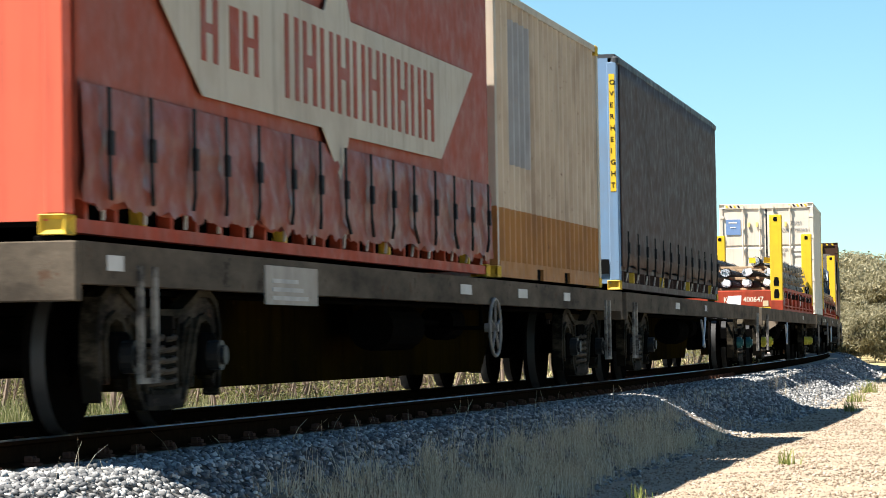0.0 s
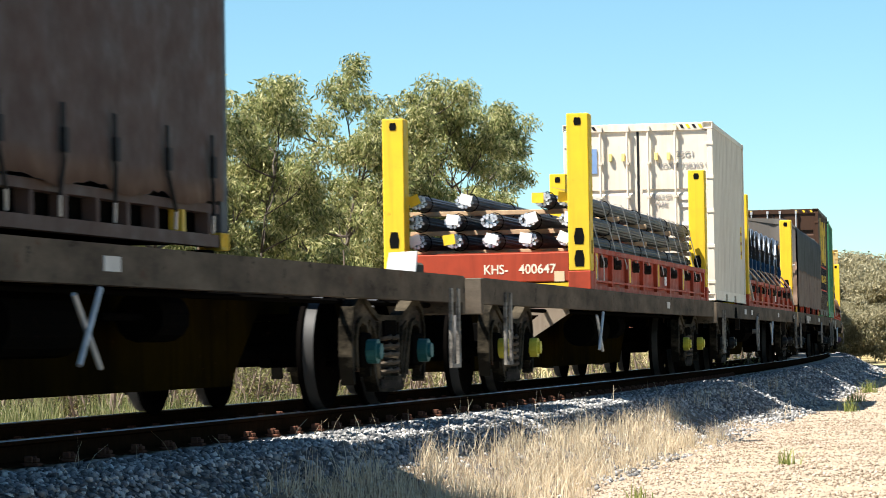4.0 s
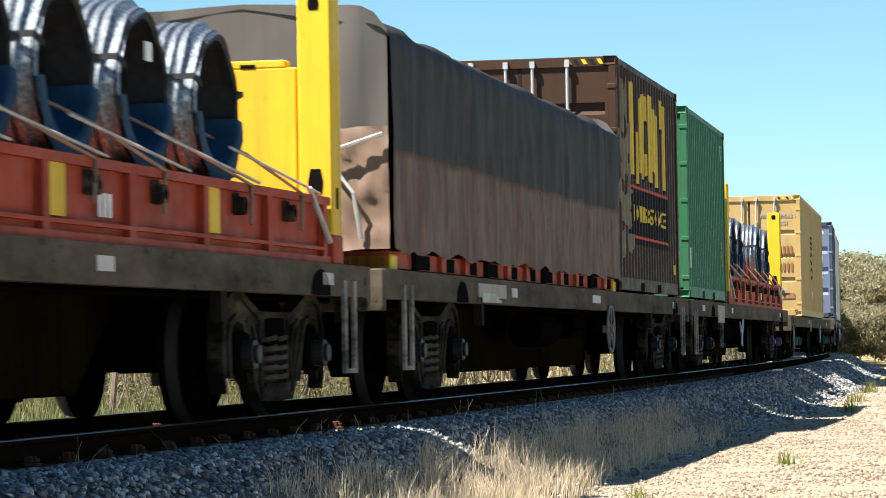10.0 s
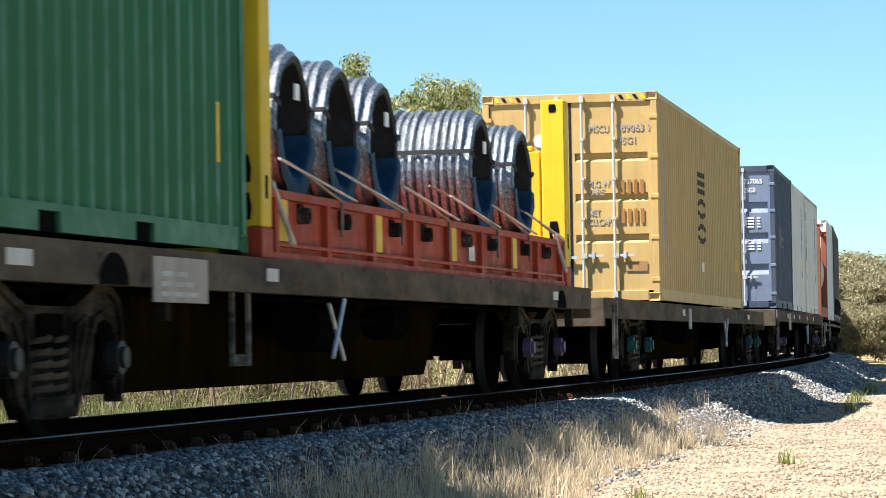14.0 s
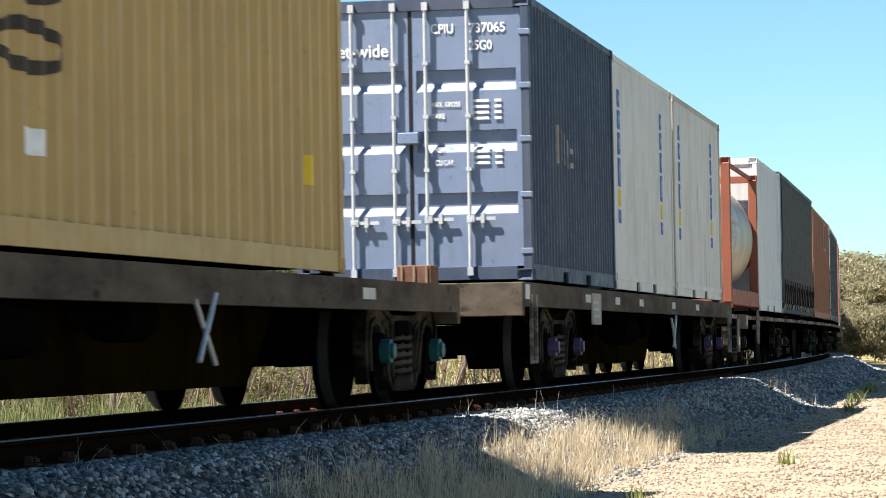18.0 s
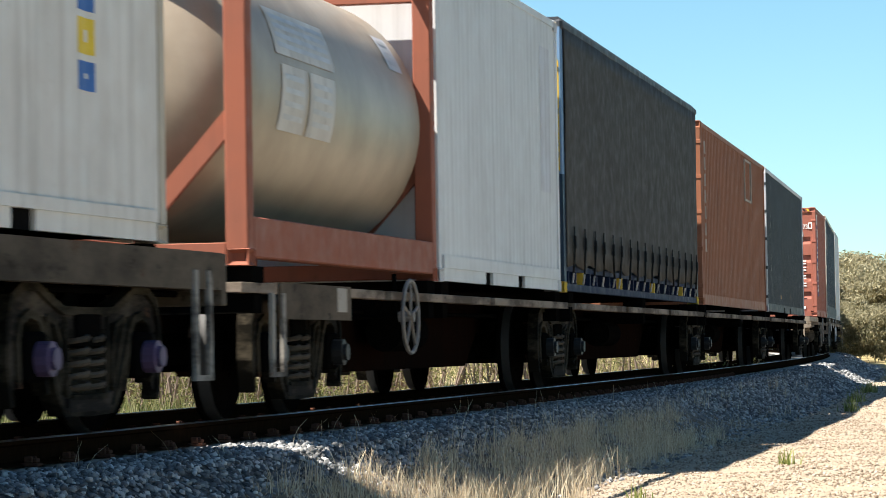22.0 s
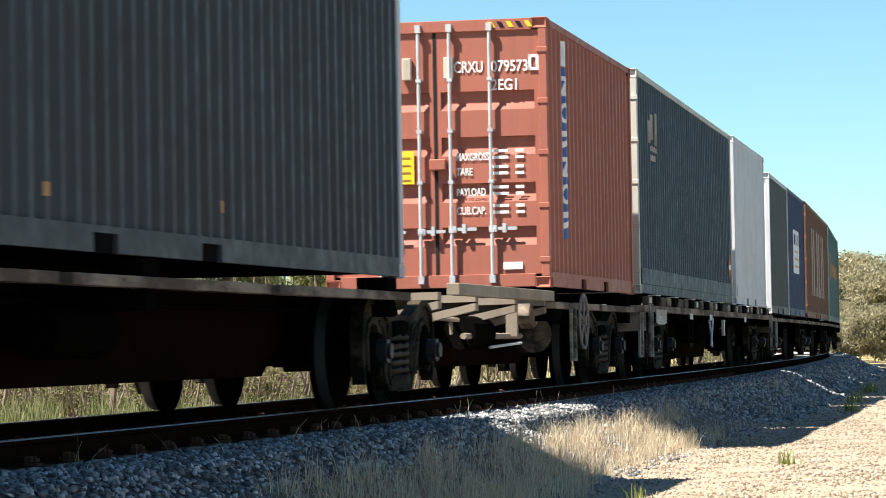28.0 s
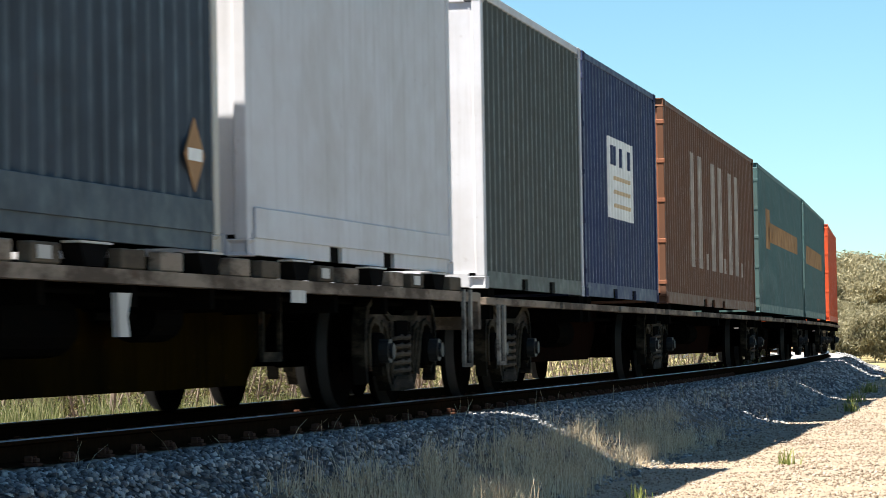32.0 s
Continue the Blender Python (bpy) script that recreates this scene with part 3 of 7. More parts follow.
def corr_panel(a, b, z0, z1, y, out, pitch=.278, depth=.044, flat=None):
    """Upright trapezoid corrugation along x; out is +-1, the way it faces."""
    bm = bmesh.new()
    n = max(1, round((b - a) / pitch))
    p = (b - a) / n
    prof = []
    for i in range(n):
        x = a + i * p
        prof += [(x, 0), (x + p * .25, 0), (x + p * .5, depth), (x + p * .75, depth)]
    prof.append((b, 0))
    lo = [bm.verts.new((x, y - out * d, z0)) for x, d in prof]
    hi = [bm.verts.new((x, y - out * d, z1)) for x, d in prof]
    for i in range(len(prof) - 1):
        bm.faces.new((lo[i], lo[i + 1], hi[i + 1], hi[i]))
    return bm


def door_panel(y0, y1, z0, z1, x, grooves, gd=.045, gh=.15):
    """Door leaf in the end plane, facing -x, with level grooves (heights given), closed behind."""
    prof = [(0, z0)]
    for g in grooves:
        prof += [(0, g - gh * .5), (gd, g - gh * .12), (gd, g + gh * .5), (0, g + gh * .5 + .004)]
    prof.append((0, z1))
    bm = bmesh.new()
    m = .05
    for ya, yb, gro in ((y0, y0 + m, False), (y0 + m, y1 - m, True), (y1 - m, y1, False)):
        pr = prof if gro else [(0, z0), (0, z1)]
        lo = [bm.verts.new((x + d, ya, z)) for d, z in pr]
        hi = [bm.verts.new((x + d, yb, z)) for d, z in pr]
        for i in range(len(pr) - 1):
            bm.faces.new((lo[i], lo[i + 1], hi[i + 1], hi[i]))
    for g in grooves:
        for yy in (y0 + m, y1 - m):
            bm.faces.new([bm.verts.new((x + d, yy, z)) for d, z in ((0, g - gh * .5), (gd, g - gh * .12), (gd, g + gh * .5), (0, g + gh * .5 + .004))])
    box(bm, x + gd + .004, x + gd + .03, y0, y1, z0, z1)
    return bm


def container(label, L, H, mat, W=2.438, front="door", side="corr", grooves=None, bars=None, post=None, cast=None, pockets=((-1.05, -.68), (.68, 1.05)), rail=None,
              pitch=.278, depth=.044, gd=.045, gh=.15, hazard=False, handles=None, name="shipping_container", panel=None, end_mat=None, pocket_h=.115, hinge=True, end_fill=None):
    """Freight container. Its base's middle is the origin, -x is the end that faces the camera, -y its near side."""
    ct = thing(name, label, "container", "containers on the train")
    h, w = L / 2, W / 2
    post, rail, panel, end_mat = post or mat, rail or mat, panel or mat, end_mat or mat
    cast = cast or post
    key = cast.name
    if key not in ME_CAST:
        ME_CAST[key] = casting_mesh()
    for sx in (-1, 1):
        for sy in (-1, 1):
            a, b = sorted((sx * h, sx * (h - .11)))
            c, d = sorted((sy * w, sy * (w - .09)))
            part("corner_post", boxes((a, b, c, d, .118, H - .118), bev=.006), post, ct)
            for z in (0, H - .118):
                part("corner_casting", ME_CAST[key], cast, ct, at=Matrix.Translation((sx * (h - .085), sy * (w - .076), z)))
    zb, zt = .16, H - .06
    for sy in (-1, 1):
        y0, y1 = sorted((sy * (w - .006), sy * (w - .056)))
        xs = [-h + .17] + [v for p in pockets for v in p] + [h - .17]
        outline = [(-h + .17, zb + .01)]
        for i in range(0, len(xs), 2):
            outline += [(xs[i], .012 + (pocket_h if i else 0)), (xs[i], .012), (xs[i + 1], .012), (xs[i + 1], .012 + (pocket_h if i + 2 < len(xs) else 0))]
        outline = [q for k, q in enumerate(outline + [(h - .17, zb + .01)]) if k == 0 or q != outline[k - 1]]
        part("bottom_rail", prism(bmesh.new(), outline, y0, y1), rail, ct)
        for p in pockets:
            # solid black block in the pocket, coloured as its inner shade
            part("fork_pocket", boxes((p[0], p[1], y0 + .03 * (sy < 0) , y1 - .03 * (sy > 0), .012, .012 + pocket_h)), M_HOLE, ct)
        part("top_rail", boxes((-h + .11, h - .11, y0, y1, zt - .02, H - .004), bev=.004), post if side != "curtain" else rail, ct)
        yp = sy * (w - .012)
        if side == "corr":
            part("side_panel", corr_panel(-h + .10, h - .10, zb, zt, yp, sy, pitch, depth), panel, ct, at=None)
        elif side == "flat":
            a, b = sorted((yp, yp - sy * .03))
            part("side_panel", boxes((-h + .10, h - .10, a, b, zb, zt)), panel, ct)
    part("roof", boxes((-h + .02, h - .02, -w + .03, w - .03, H - .03, H - .008)), panel, ct)
    part("floor", boxes((-h + .05, h - .05, -w + .07, w - .07, .04, .15)), M_UNDER, ct)
    part("rear_wall", boxes((h - .08, h - .03, -w + .08, w - .08, .12, H - .1)), end_mat, ct)
    # front end
    part("front_header", boxes((-h + .004, -h + .09, -w + .16, w - .16, H - .13, H - .006), bev=.004), post, ct)
    part("front_sill", boxes((-h + .004, -h + .09, -w + .16, w - .16, .012, .15), bev=.004), post, ct)
    if hazard:
        for k in (-1, 1):
            for i in range(5):
                y = k * (w - .20 - .10 * i)
                part("hazard_stripe", prism(bmesh.new(), [(y, H - .10), (y - .05, H - .10), (y - .01, H - .035), (y + .04, H - .035)], -h - .001, -h + .004, "x"), M_LETTER_K if i % 2 else M_PLATE_Y, ct)
    z0, z1 = .15, H - .13
    xe = -h + .03
    if front == "door":
        gr = grooves if grooves is not None else [z0 + (z1 - z0) * k for k in (.215, .41, .605, .80)]
        bars = bars or M_GALV
        for k in (1, -1):
            y0, y1 = sorted((k * .012, k * (w - .095)))
            dr = part("door", door_panel(y0, y1, z0, z1, xe, gr, gd, gh), end_mat, ct, "door leaf with lock rods")
            for yb in (.17, .61):
                bm = tube(bmesh.new(), (xe - .055, k * yb, .06), (xe - .055, k * yb, H - .05), .019, 8)
                for z in (.10, H - .09):
                    box(bm, xe - .078, xe - .01, k * yb - .030, k * yb + .030, z - .042, z + .042)
                for z in (.62, 1.15, 1.7, 2.25):
                    box(bm, xe - .075, xe, k * yb - .028, k * yb + .028, z - .018, z + .018)
                part("lock_rod", bm, bars, dr, "upright lock rod")
                zz = .62 if k > 0 else .64
                bm = boxes((xe - .055, xe - .038, k * yb - .27, k * yb + .02, zz - .018, zz + .018), (xe - .07, xe - .03, k * yb - .05, k * yb + .03, zz - .035, zz + .035),
                           (xe - .068, xe - .01, k * yb - .155, k * yb - .115, zz - .045, zz + .055))
                part("handle", bm, handles or bars, dr)
            if hinge:
                for z in (.30, .88, 1.45, 2.0, 2.55):
                    if z < H - .2:
                        part("hinge", boxes((xe - .04, xe + .01, k * (w - .06) - .07, k * (w - .06) + .05, z - .03, z + .03), bev=.006), end_mat, dr)
        part("door_gasket", boxes((xe - .004, xe + .03, -.02, .02, z0, z1)), M_BLACK, ct)
    elif front == "corr":
        bm = corr_panel(-w + .08, w - .08, z0, z1, 0, -1, .25, .04)
        part("front_wall", bm, end_mat, ct, at=Matrix.Translation((xe, 0, 0)) @ Matrix.Rotation(math.radians(-90), 4, "Z") @ Matrix.Rotation(math.pi, 4, "Z"))
    elif front == "flat":
        part("front_wall", boxes((xe, xe + .03, -w + .08, w - .08, z0, z1)), end_mat, ct)
    return ct


def decal(ct, x0, x1, z0, z1, mat, W=2.438, name="decal", label="", d=.004):
    return part(name, boxes((x0, x1, -W / 2 - d, -W / 2 + .002, z0, z1)), mat, ct, label)


def end_decal(ct, L, y0, y1, z0, z1, mat, name="decal", label="", x=.026):
    return part(name, boxes((-L / 2 + x - .006, -L / 2 + x, min(y0, y1), max(y0, y1), z0, z1)), mat, ct, label)

# ---------------------------------------------------------------- loads
RIDERS = []


def ride(ob, bog, c, s0=None, s1=None, z=0.0, y=0.0):
    """Notes a thing that goes with the wagon whose bogies are at bog; s0 and s1 are its own ends."""
    x = 0.0 if s0 is None else (s0 + s1) / 2 - c
    RIDERS.append((ob, bog, x, y, z))
    return ob


def bars_of(parent, rects, mat, y, name="writing_bar"):
    for x0, x1, z0, z1 in rects:
        part(name, boxes((x0, x1, y - .004, y, z0, z1)), mat, parent)


def end_bars(parent, L, rects, mat, x=.026):
    for y0, y1, z0, z1 in rects:
        part("writing_bar", boxes((-L / 2 + x - .005, -L / 2 + x, min(y0, y1), max(y0, y1), z0, z1)), mat, parent)


def curtain(parent, L, W, z0, z1, mat, waves=14, amp=.012, hem=.02, seed=0, sag=0.0):
    """Taut side curtain: a wavy sheet with an uneven hem, on both sides."""
    rnd = random.Random(seed)
    for sy in (-1, 1):
        bm = bmesh.new()
        n, k = int(L / .09), 14
        ph = rnd.random() * 6
        rows = []
        for i in range(n + 1):
            x = -L / 2 + L * i / n
            h0 = z0 + hem * math.sin(x * 5.1 + ph) + hem * rnd.uniform(-.5, .5)
            rows.append([])
            for j in range(k + 1):
                v = j / k
                z = h0 + (z1 - h0) * v
                low = (1 - v) ** 2
                d = amp * low * math.sin(x * 2 * math.pi * waves / L + ph) + amp * .7 * noise.noise((x * 1.4, z * 1.2, seed + sy)) + sag * math.sin(v * math.pi) * .5
                rows[-1].append(bm.verts.new((x, sy * (W / 2 + d), z)))
        for a, b in zip(rows, rows[1:]):
            for j in range(k):
                bm.faces.new((a[j], b[j], b[j + 1], a[j + 1]))
        ob = part("side_curtain", bm, mat, parent, smooth=True)
        so = ob.modifiers.new("thickness", "SOLIDIFY")
        so.thickness = .006


def curtain_container(label, L, H, body, cloth, frame_m, W=2.46, z_hem=.30, strap_z=(.30, .85), n_straps=14, base=None, end=None, cast=None, seed=1, slack=0.3, strap_m=None, tail_m=None):
    ct = thing("curtain_side_container", label, "container", "containers on the train")
    h, w = L / 2, W / 2 - .02
    end = end or body
    cast = cast or frame_m
    if cast.name not in ME_CAST:
        ME_CAST[cast.name] = casting_mesh()
    for sx in (-1, 1):
        for sy in (-1, 1):
            a, b = sorted((sx * h, sx * (h - .16)))
            c, d = sorted((sy * w, sy * (w - .12)))
            part("corner_post", boxes((a, b, c, d, .118, H - .1), bev=.008), end if sx < 0 else frame_m, ct)
            part("corner_casting", ME_CAST[cast.name], cast, ct, at=Matrix.Translation((sx * (h - .085), sy * (w - .076), 0)))
    for sy in (-1, 1):
        a, b = sorted((sy * (w + .025), sy * (w - .07)))
        bm = boxes((-h, h, a, b, H - .14, H - .02), bev=.03)
        part("top_rail", bm, frame_m, ct)
        a, b = sorted((sy * (w - .01), sy * (w - .10)))
        for za, zc in ((.02, .10), (.24, .30)):
            part("base_rail", boxes((-h + .17, h - .17, a, b, za, zc)), base or body, ct)
        n = int(L / .55)
        for i in range(n):
            x = -h + .4 + (L - .8) * i / (n - 1)
            part("rail_stud", boxes((x - .03, x + .03, a, b, .10, .24)), M_CASTING if i % 6 == 2 else (base or body), ct)
    part("roof", boxes((-h + .02, h - .02, -w + .02, w - .02, H - .05, H)), frame_m, ct)
    part("load_floor", boxes((-h + .05, h - .05, -w + .12, w - .12, .05, .30)), M_UNDER, ct)
    for x0, x1, nm in ((-h + .02, -h + .06, "front_wall"), (h - .06, h - .02, "rear_wall")):
        part(nm, boxes((x0, x1, -w + .11, w - .11, .08, H - .05)), end, ct)
    curtain(ct, L - .30, W, z_hem, H - .10, cloth, n_straps, .011, .025, seed)
    rnd = random.Random(seed)
    for i in range(n_straps):
        x = -h + .55 + (L - 1.1) * i / (n_straps - 1) + rnd.uniform(-.06, .06)
        za, zb = strap_z
        off = .05 if z_hem < .25 else 0.0
        bm = boxes((x - .022, x + .022, -W / 2 - .035 - off, -W / 2 - .022 - off, za, zb))
        dx = rnd.uniform(-.04, .25) if rnd.random() < slack else rnd.uniform(-.03, .03)
        box(bm, x - .035, x + .035, -W / 2 - .05 - off, -W / 2 - .02 - off, (za + zb) / 2 - .12, (za + zb) / 2 + .02)
        part("buckle_strap", bm, strap_m or M_BLACK, ct, "dark webbing strap with buckle")
        part("strap_tail", tube(bmesh.new(), (x, -W / 2 - .03 - off, za + .02), (x + dx, -W / 2 - .01 - off, .22), .014 if tail_m else .008, 5), tail_m or M_CHAIN, ct)
        part("strap_hook", tube(bmesh.new(), (x + dx, -W / 2 - .01, .22), (x + dx + .08, -W / 2 + .02, .11), .012, 5), M_GALV, ct)
    return ct


# ---- flat racks, rebar and wire coils
def flat_rack(label, L, post_h=2.06, bulkhead=False):
    rk = thing("flat_rack", label, "flat rack", "flat racks on the train")
    h, w = L / 2, 1.22
    for sy in (-1, 1):
        ya, yb = sorted((sy * w, sy * (w - .10)))
        u = lambda d: sy * (w - d)
        chan = [(u(0), 0), (u(0), .055), (u(.05), .055), (u(.05), .44), (u(0), .44), (u(0), .50), (u(.10), .50), (u(.10), 0)]
        part("side_beam", prism(bmesh.new(), chan, -h + .3, h - .3, "x"), M_RED, rk, "red side beam")
        n = 8
        for i in range(n + 1):
            x = -h + .45 + (L - .9) * i / n
            part("side_rib", boxes((x - .05, x + .05, ya, yb, .055, .44)), M_RED, rk)
            if i < n:
                xm = x + (L - .9) / n * .5
                if i % 2 == 0:
                    part("yellow_panel", boxes((x + .10, x + .36, *sorted((sy * (w - .02), sy * (w - .05))), .14, .44)), M_YELLOW, rk, "small yellow panel")
                for xw in (xm + .05 - .25 * (i % 2),):
                    wi = part("winch", tube(boxes((xw - .075, xw + .075, *sorted((sy * (w - .03), sy * (w - .05))), .28, .43), bev=.01), (xw, sy * (w - .05), .34), (xw, sy * (w + .03), .34), .062, 12), M_SILL, rk, "dark strap winch on a bracket")
                    part("winch_hub", tube(bmesh.new(), (xw, sy * (w + .028), .34), (xw, sy * (w + .034), .34), .030, 10), M_HOLE, wi)
                part("ledge", boxes((x + .05, x + (L - .9) / n - .05, *sorted((sy * w, sy * (w - .06))), .10, .125)), M_RED, rk)
    part("rack_deck", boxes((-h + .25, h - .25, -w + .1, w - .1, .36, .46)), M_RED, rk)
    for sx in (-1, 1):
        a, b = sorted((sx * h, sx * (h - .12)))
        part("end_beam", boxes((a, b, -w + .24, w - .24, .10, .44), bev=.01), M_RED, rk, "red end beam")
        part("end_foot", boxes((a, b, -w + .24, w - .24, .02, .085)), M_YELLOW, rk)
        for sy in (-1, 1):
            a, b = sorted((sx * h, sx * (h - .27)))
            c, d = sorted((sy * (w + .01), sy * (w - .25)))
            po = part("corner_post", boxes((a, b, c, d, .22, post_h), bev=.012), M_YELLOW, rk, "tall yellow corner post")
            part("post_foot", boxes((a - .01, b + .01, c - .005, d + .005, .0, .22), bev=.01), M_RED, rk)
            xf = -h if sx < 0 else h - .27
            ym = (c + d) / 2
            for z in (.36, .62):
                # slots are flat black plates on the post, painted as shaded openings
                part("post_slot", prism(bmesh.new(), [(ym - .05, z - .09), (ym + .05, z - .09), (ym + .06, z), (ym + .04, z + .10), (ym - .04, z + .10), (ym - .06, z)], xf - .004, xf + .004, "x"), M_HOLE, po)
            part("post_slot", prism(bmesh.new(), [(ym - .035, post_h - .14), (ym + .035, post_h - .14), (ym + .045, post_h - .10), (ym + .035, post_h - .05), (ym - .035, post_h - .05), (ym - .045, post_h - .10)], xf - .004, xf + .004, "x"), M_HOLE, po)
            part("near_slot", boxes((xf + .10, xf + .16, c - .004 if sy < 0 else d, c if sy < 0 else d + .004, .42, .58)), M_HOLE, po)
    if bulkhead:
        bk = part("bulkhead", boxes((h - .20, h - .08, -w + .28, w - .28, .40, 1.50), (h - .20, h - .06, -w + .36, w - .36, 1.50, 1.56), bev=.01), M_YELLOW, rk, "low yellow bulkhead")
        part("bulkhead_slot", boxes((h - .205, h - .199, -.62, -.50, 1.50, 1.53)), M_HOLE, bk)
    return rk


def rebar_meshes():
    """The bars of one bundle, each a mesh of its own."""
    out = []
    rnd = random.Random(5)
    pts = [(0, 0)] + [(.044 * math.cos(a), .044 * math.sin(a)) for a in [i * math.pi / 3 for i in range(6)]] + [(.085 * math.cos(a), .078 * math.sin(a)) for a in [i * math.pi / 6 + .2 for i in range(12)]]
    for y, z in pts:
        e0, e1 = rnd.uniform(-.05, .05), rnd.uniform(-.2, .1)
        out.append(finish(tube(bmesh.new(), (-5.95 + e0, y, .092 + z * .88), (5.95 + e1, y + rnd.uniform(-.01, .01), .092 + z * .88), .0225, 6), "bar"))
    return out


def cut_end_material():
    return plain("cut_steel_ends", (0.62, 0.64, 0.67), 0.4, 0.5, 0.45, 40)


def coil_mesh(R=.62, r=.27, w=1.02, wires=13):
    """Coil of wire rod wound about y: ridged outside, stepped hollow inside."""
    rnd = random.Random(3)
    prof = []
    for i in range(wires):
        y0 = -w / 2 + w * i / wires
        d = w / wires
        k = rnd.uniform(-.020, .014)
        edge = .05 if i in (0, wires - 1) else 0
        prof += [(y0, R - .045 - edge), (y0 + d * .3, R + k - edge), (y0 + d * .7, R + k - edge)]
    prof.append((w / 2, R - .06))
    for i in range(4):
        prof.append((w / 2 - rnd.uniform(0, .02), R - .06 - (R - r - .06) * (i + .5) / 4))
    for i in range(6):
        prof.append((w / 2 - w * (i + .5) / 6, r + rnd.uniform(-.02, .02)))
    for i in range(4):
        prof.append((-w / 2 + rnd.uniform(0, .02), r + (R - r - .06) * (i + .5) / 4))
    bm = bmesh.new()
    n, rows = 44, []
    for i in range(n):
        a = 2 * math.pi * i / n
        q = .012 * math.sin(3 * a + 1) + .008 * math.sin(7 * a)
        rows.append([bm.verts.new(((ra + q + .006 * math.sin(5 * a + j)) * math.sin(a), y + .006 * math.sin(4 * a + j * 2), (ra + q) * math.cos(a))) for j, (y, ra) in enumerate(prof)])
    for i in range(n):
        for j in range(len(prof)):
            f = bm.faces.new((rows[i][j], rows[(i + 1) % n][j], rows[(i + 1) % n][(j + 1) % len(prof)], rows[i][(j + 1) % len(prof)]))
            # inner faces take a darkened wire colour for the unlit hollow
            f.material_index = 1 if prof[j][1] < r + .05 else 0
    me = finish(bm, "coil")
    me.materials.append(M_WIRE)
    me.materials.append(M_WIRE_IN)
    return me


def wire_material():
    m, nt, b = material("wire_rod")
    c = ramp(nt, noise_tex(nt, 30, 4, (1, 6, 1)), [(0.3, (0.025, 0.030, 0.038)), (0.5, (0.17, 0.195, 0.23)), (0.7, (0.55, 0.59, 0.64))])
    rust = ramp(nt, noise_tex(nt, 2.6, 6), [(0.60, (0, 0, 0)), (0.74, (.7, .7, .7))])
    c = mix(nt, rust, c, (0.13, 0.07, 0.045))
    nt.links.new(c, b.inputs["Base Color"])
    b.inputs["Metallic"].default_value, b.inputs["Roughness"].default_value = 0.75, 0.45
    bump(nt, b, noise_tex(nt, 25, 3, (1, 14, 1)), 0.6, 0.01)
    return m


def wire_coil(proto_me, band_me, wrap_me):
    co = thing("wire_coil", "tightly wound coil of dark steel wire rod with thin bands", "wire coil", "wire coils on flat racks")
    part("winding", proto_me, None, co)
    part("blue_wrap", wrap_me, M_WRAP, co, "blue plastic wrap lining the lower half")
    for a in (1.35, 3.3, 5.0):
        part("band", band_me, M_BLACK, co, at=Matrix.Rotation(a, 4, "Y"))
    return co


def wrap_mesh(R=.62, r=.44, w=1.02):
    """Sheet lining the lower half of a coil, turned out over its near face."""
    rnd = random.Random(8)
    bm = bmesh.new()
    rows = []
    for i in range(25):
        a = radians(98 + 164 * i / 24)
        k = .012 + rnd.uniform(0, .012)
        q = r - .034 - rnd.uniform(0, .01)
        pr = [(q, w / 2 - .1), (q, 0), (q, -w / 2 - .01), (r + .03, -w / 2 - k), (R - .03 + rnd.uniform(-.02, .02), -w / 2 - k)]
        rows.append([bm.verts.new((g * math.sin(a), y, g * math.cos(a))) for g, y in pr])
    for p, q in zip(rows, rows[1:]):
        for j in range(len(p) - 1):
            bm.faces.new((p[j], q[j], q[j + 1], p[j + 1]))
    return finish(bm, "blue_wrap", True)


M_WRAP = plain("blue_wrap", (.007, .032, .075), .6, 0, .4, 5, .4, gloss=.12)


def band_mesh(R=.62, r=.27, w=1.02):
    bm = boxes((-.02, .02, -w / 2 - .012, w / 2 + .012, R + .000, R + .008), (-.02, .02, -w / 2 - .012, -w / 2 - .004, r - .02, R + .008), (-.02, .02, w / 2 + .004, w / 2 + .012, r - .02, R + .008))
    return finish(bm, "band")

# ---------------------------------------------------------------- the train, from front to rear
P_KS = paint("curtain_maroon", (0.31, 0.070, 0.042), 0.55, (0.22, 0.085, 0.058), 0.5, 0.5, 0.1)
# end red painted far brighter than the curtain to add sun to that face
P_KSEND = paint("end_red_sunlit", (0.66, 0.120, 0.068), 0.5, (0.285, 0.095, 0.067), 0.3, 0.5, 0.1)
P_CREAM = paint("sign_cream", (0.496, 0.440, 0.352), 0.6, (0.240, 0.176, 0.136), 0.4, 0.4, 0.0)
P_ORANGE = paint("faded_ochre", (0.56, 0.44, 0.32), 0.6, (0.210, 0.112, 0.060), 0.5, 0.6, 0.3)
P_OCHRE = paint("ochre_lower", (0.37, 0.165, 0.050), 0.6, (0.130, 0.065, 0.036), 0.5, 0.5, 0.3)
P_CURT = paint("curtain_charcoal", (0.056, 0.051, 0.046), 0.7, (0.063, 0.057, 0.051), 0.18, 0.10, 0.0, gloss=.12)
P_BLUE = paint("post_blue", (0.152, 0.257, 0.399), 0.5, (0.190, 0.190, 0.190), 0.4, 0.3, 0.1)
P_WHITE = paint("box_white", (0.71, 0.64, 0.53), 0.5, (0.432, 0.356, 0.281), 0.35, 0.35, 0.08)
P_BROWN = paint("box_brown", (0.062, 0.032, 0.020), 0.5, (0.045, 0.030, 0.022), 0.5, 0.4, 0.2)
P_GREEN = paint("box_green", (0.040, 0.155, 0.075), 0.45, (0.05, 0.105, 0.062), 0.4, 0.35, 0.1)
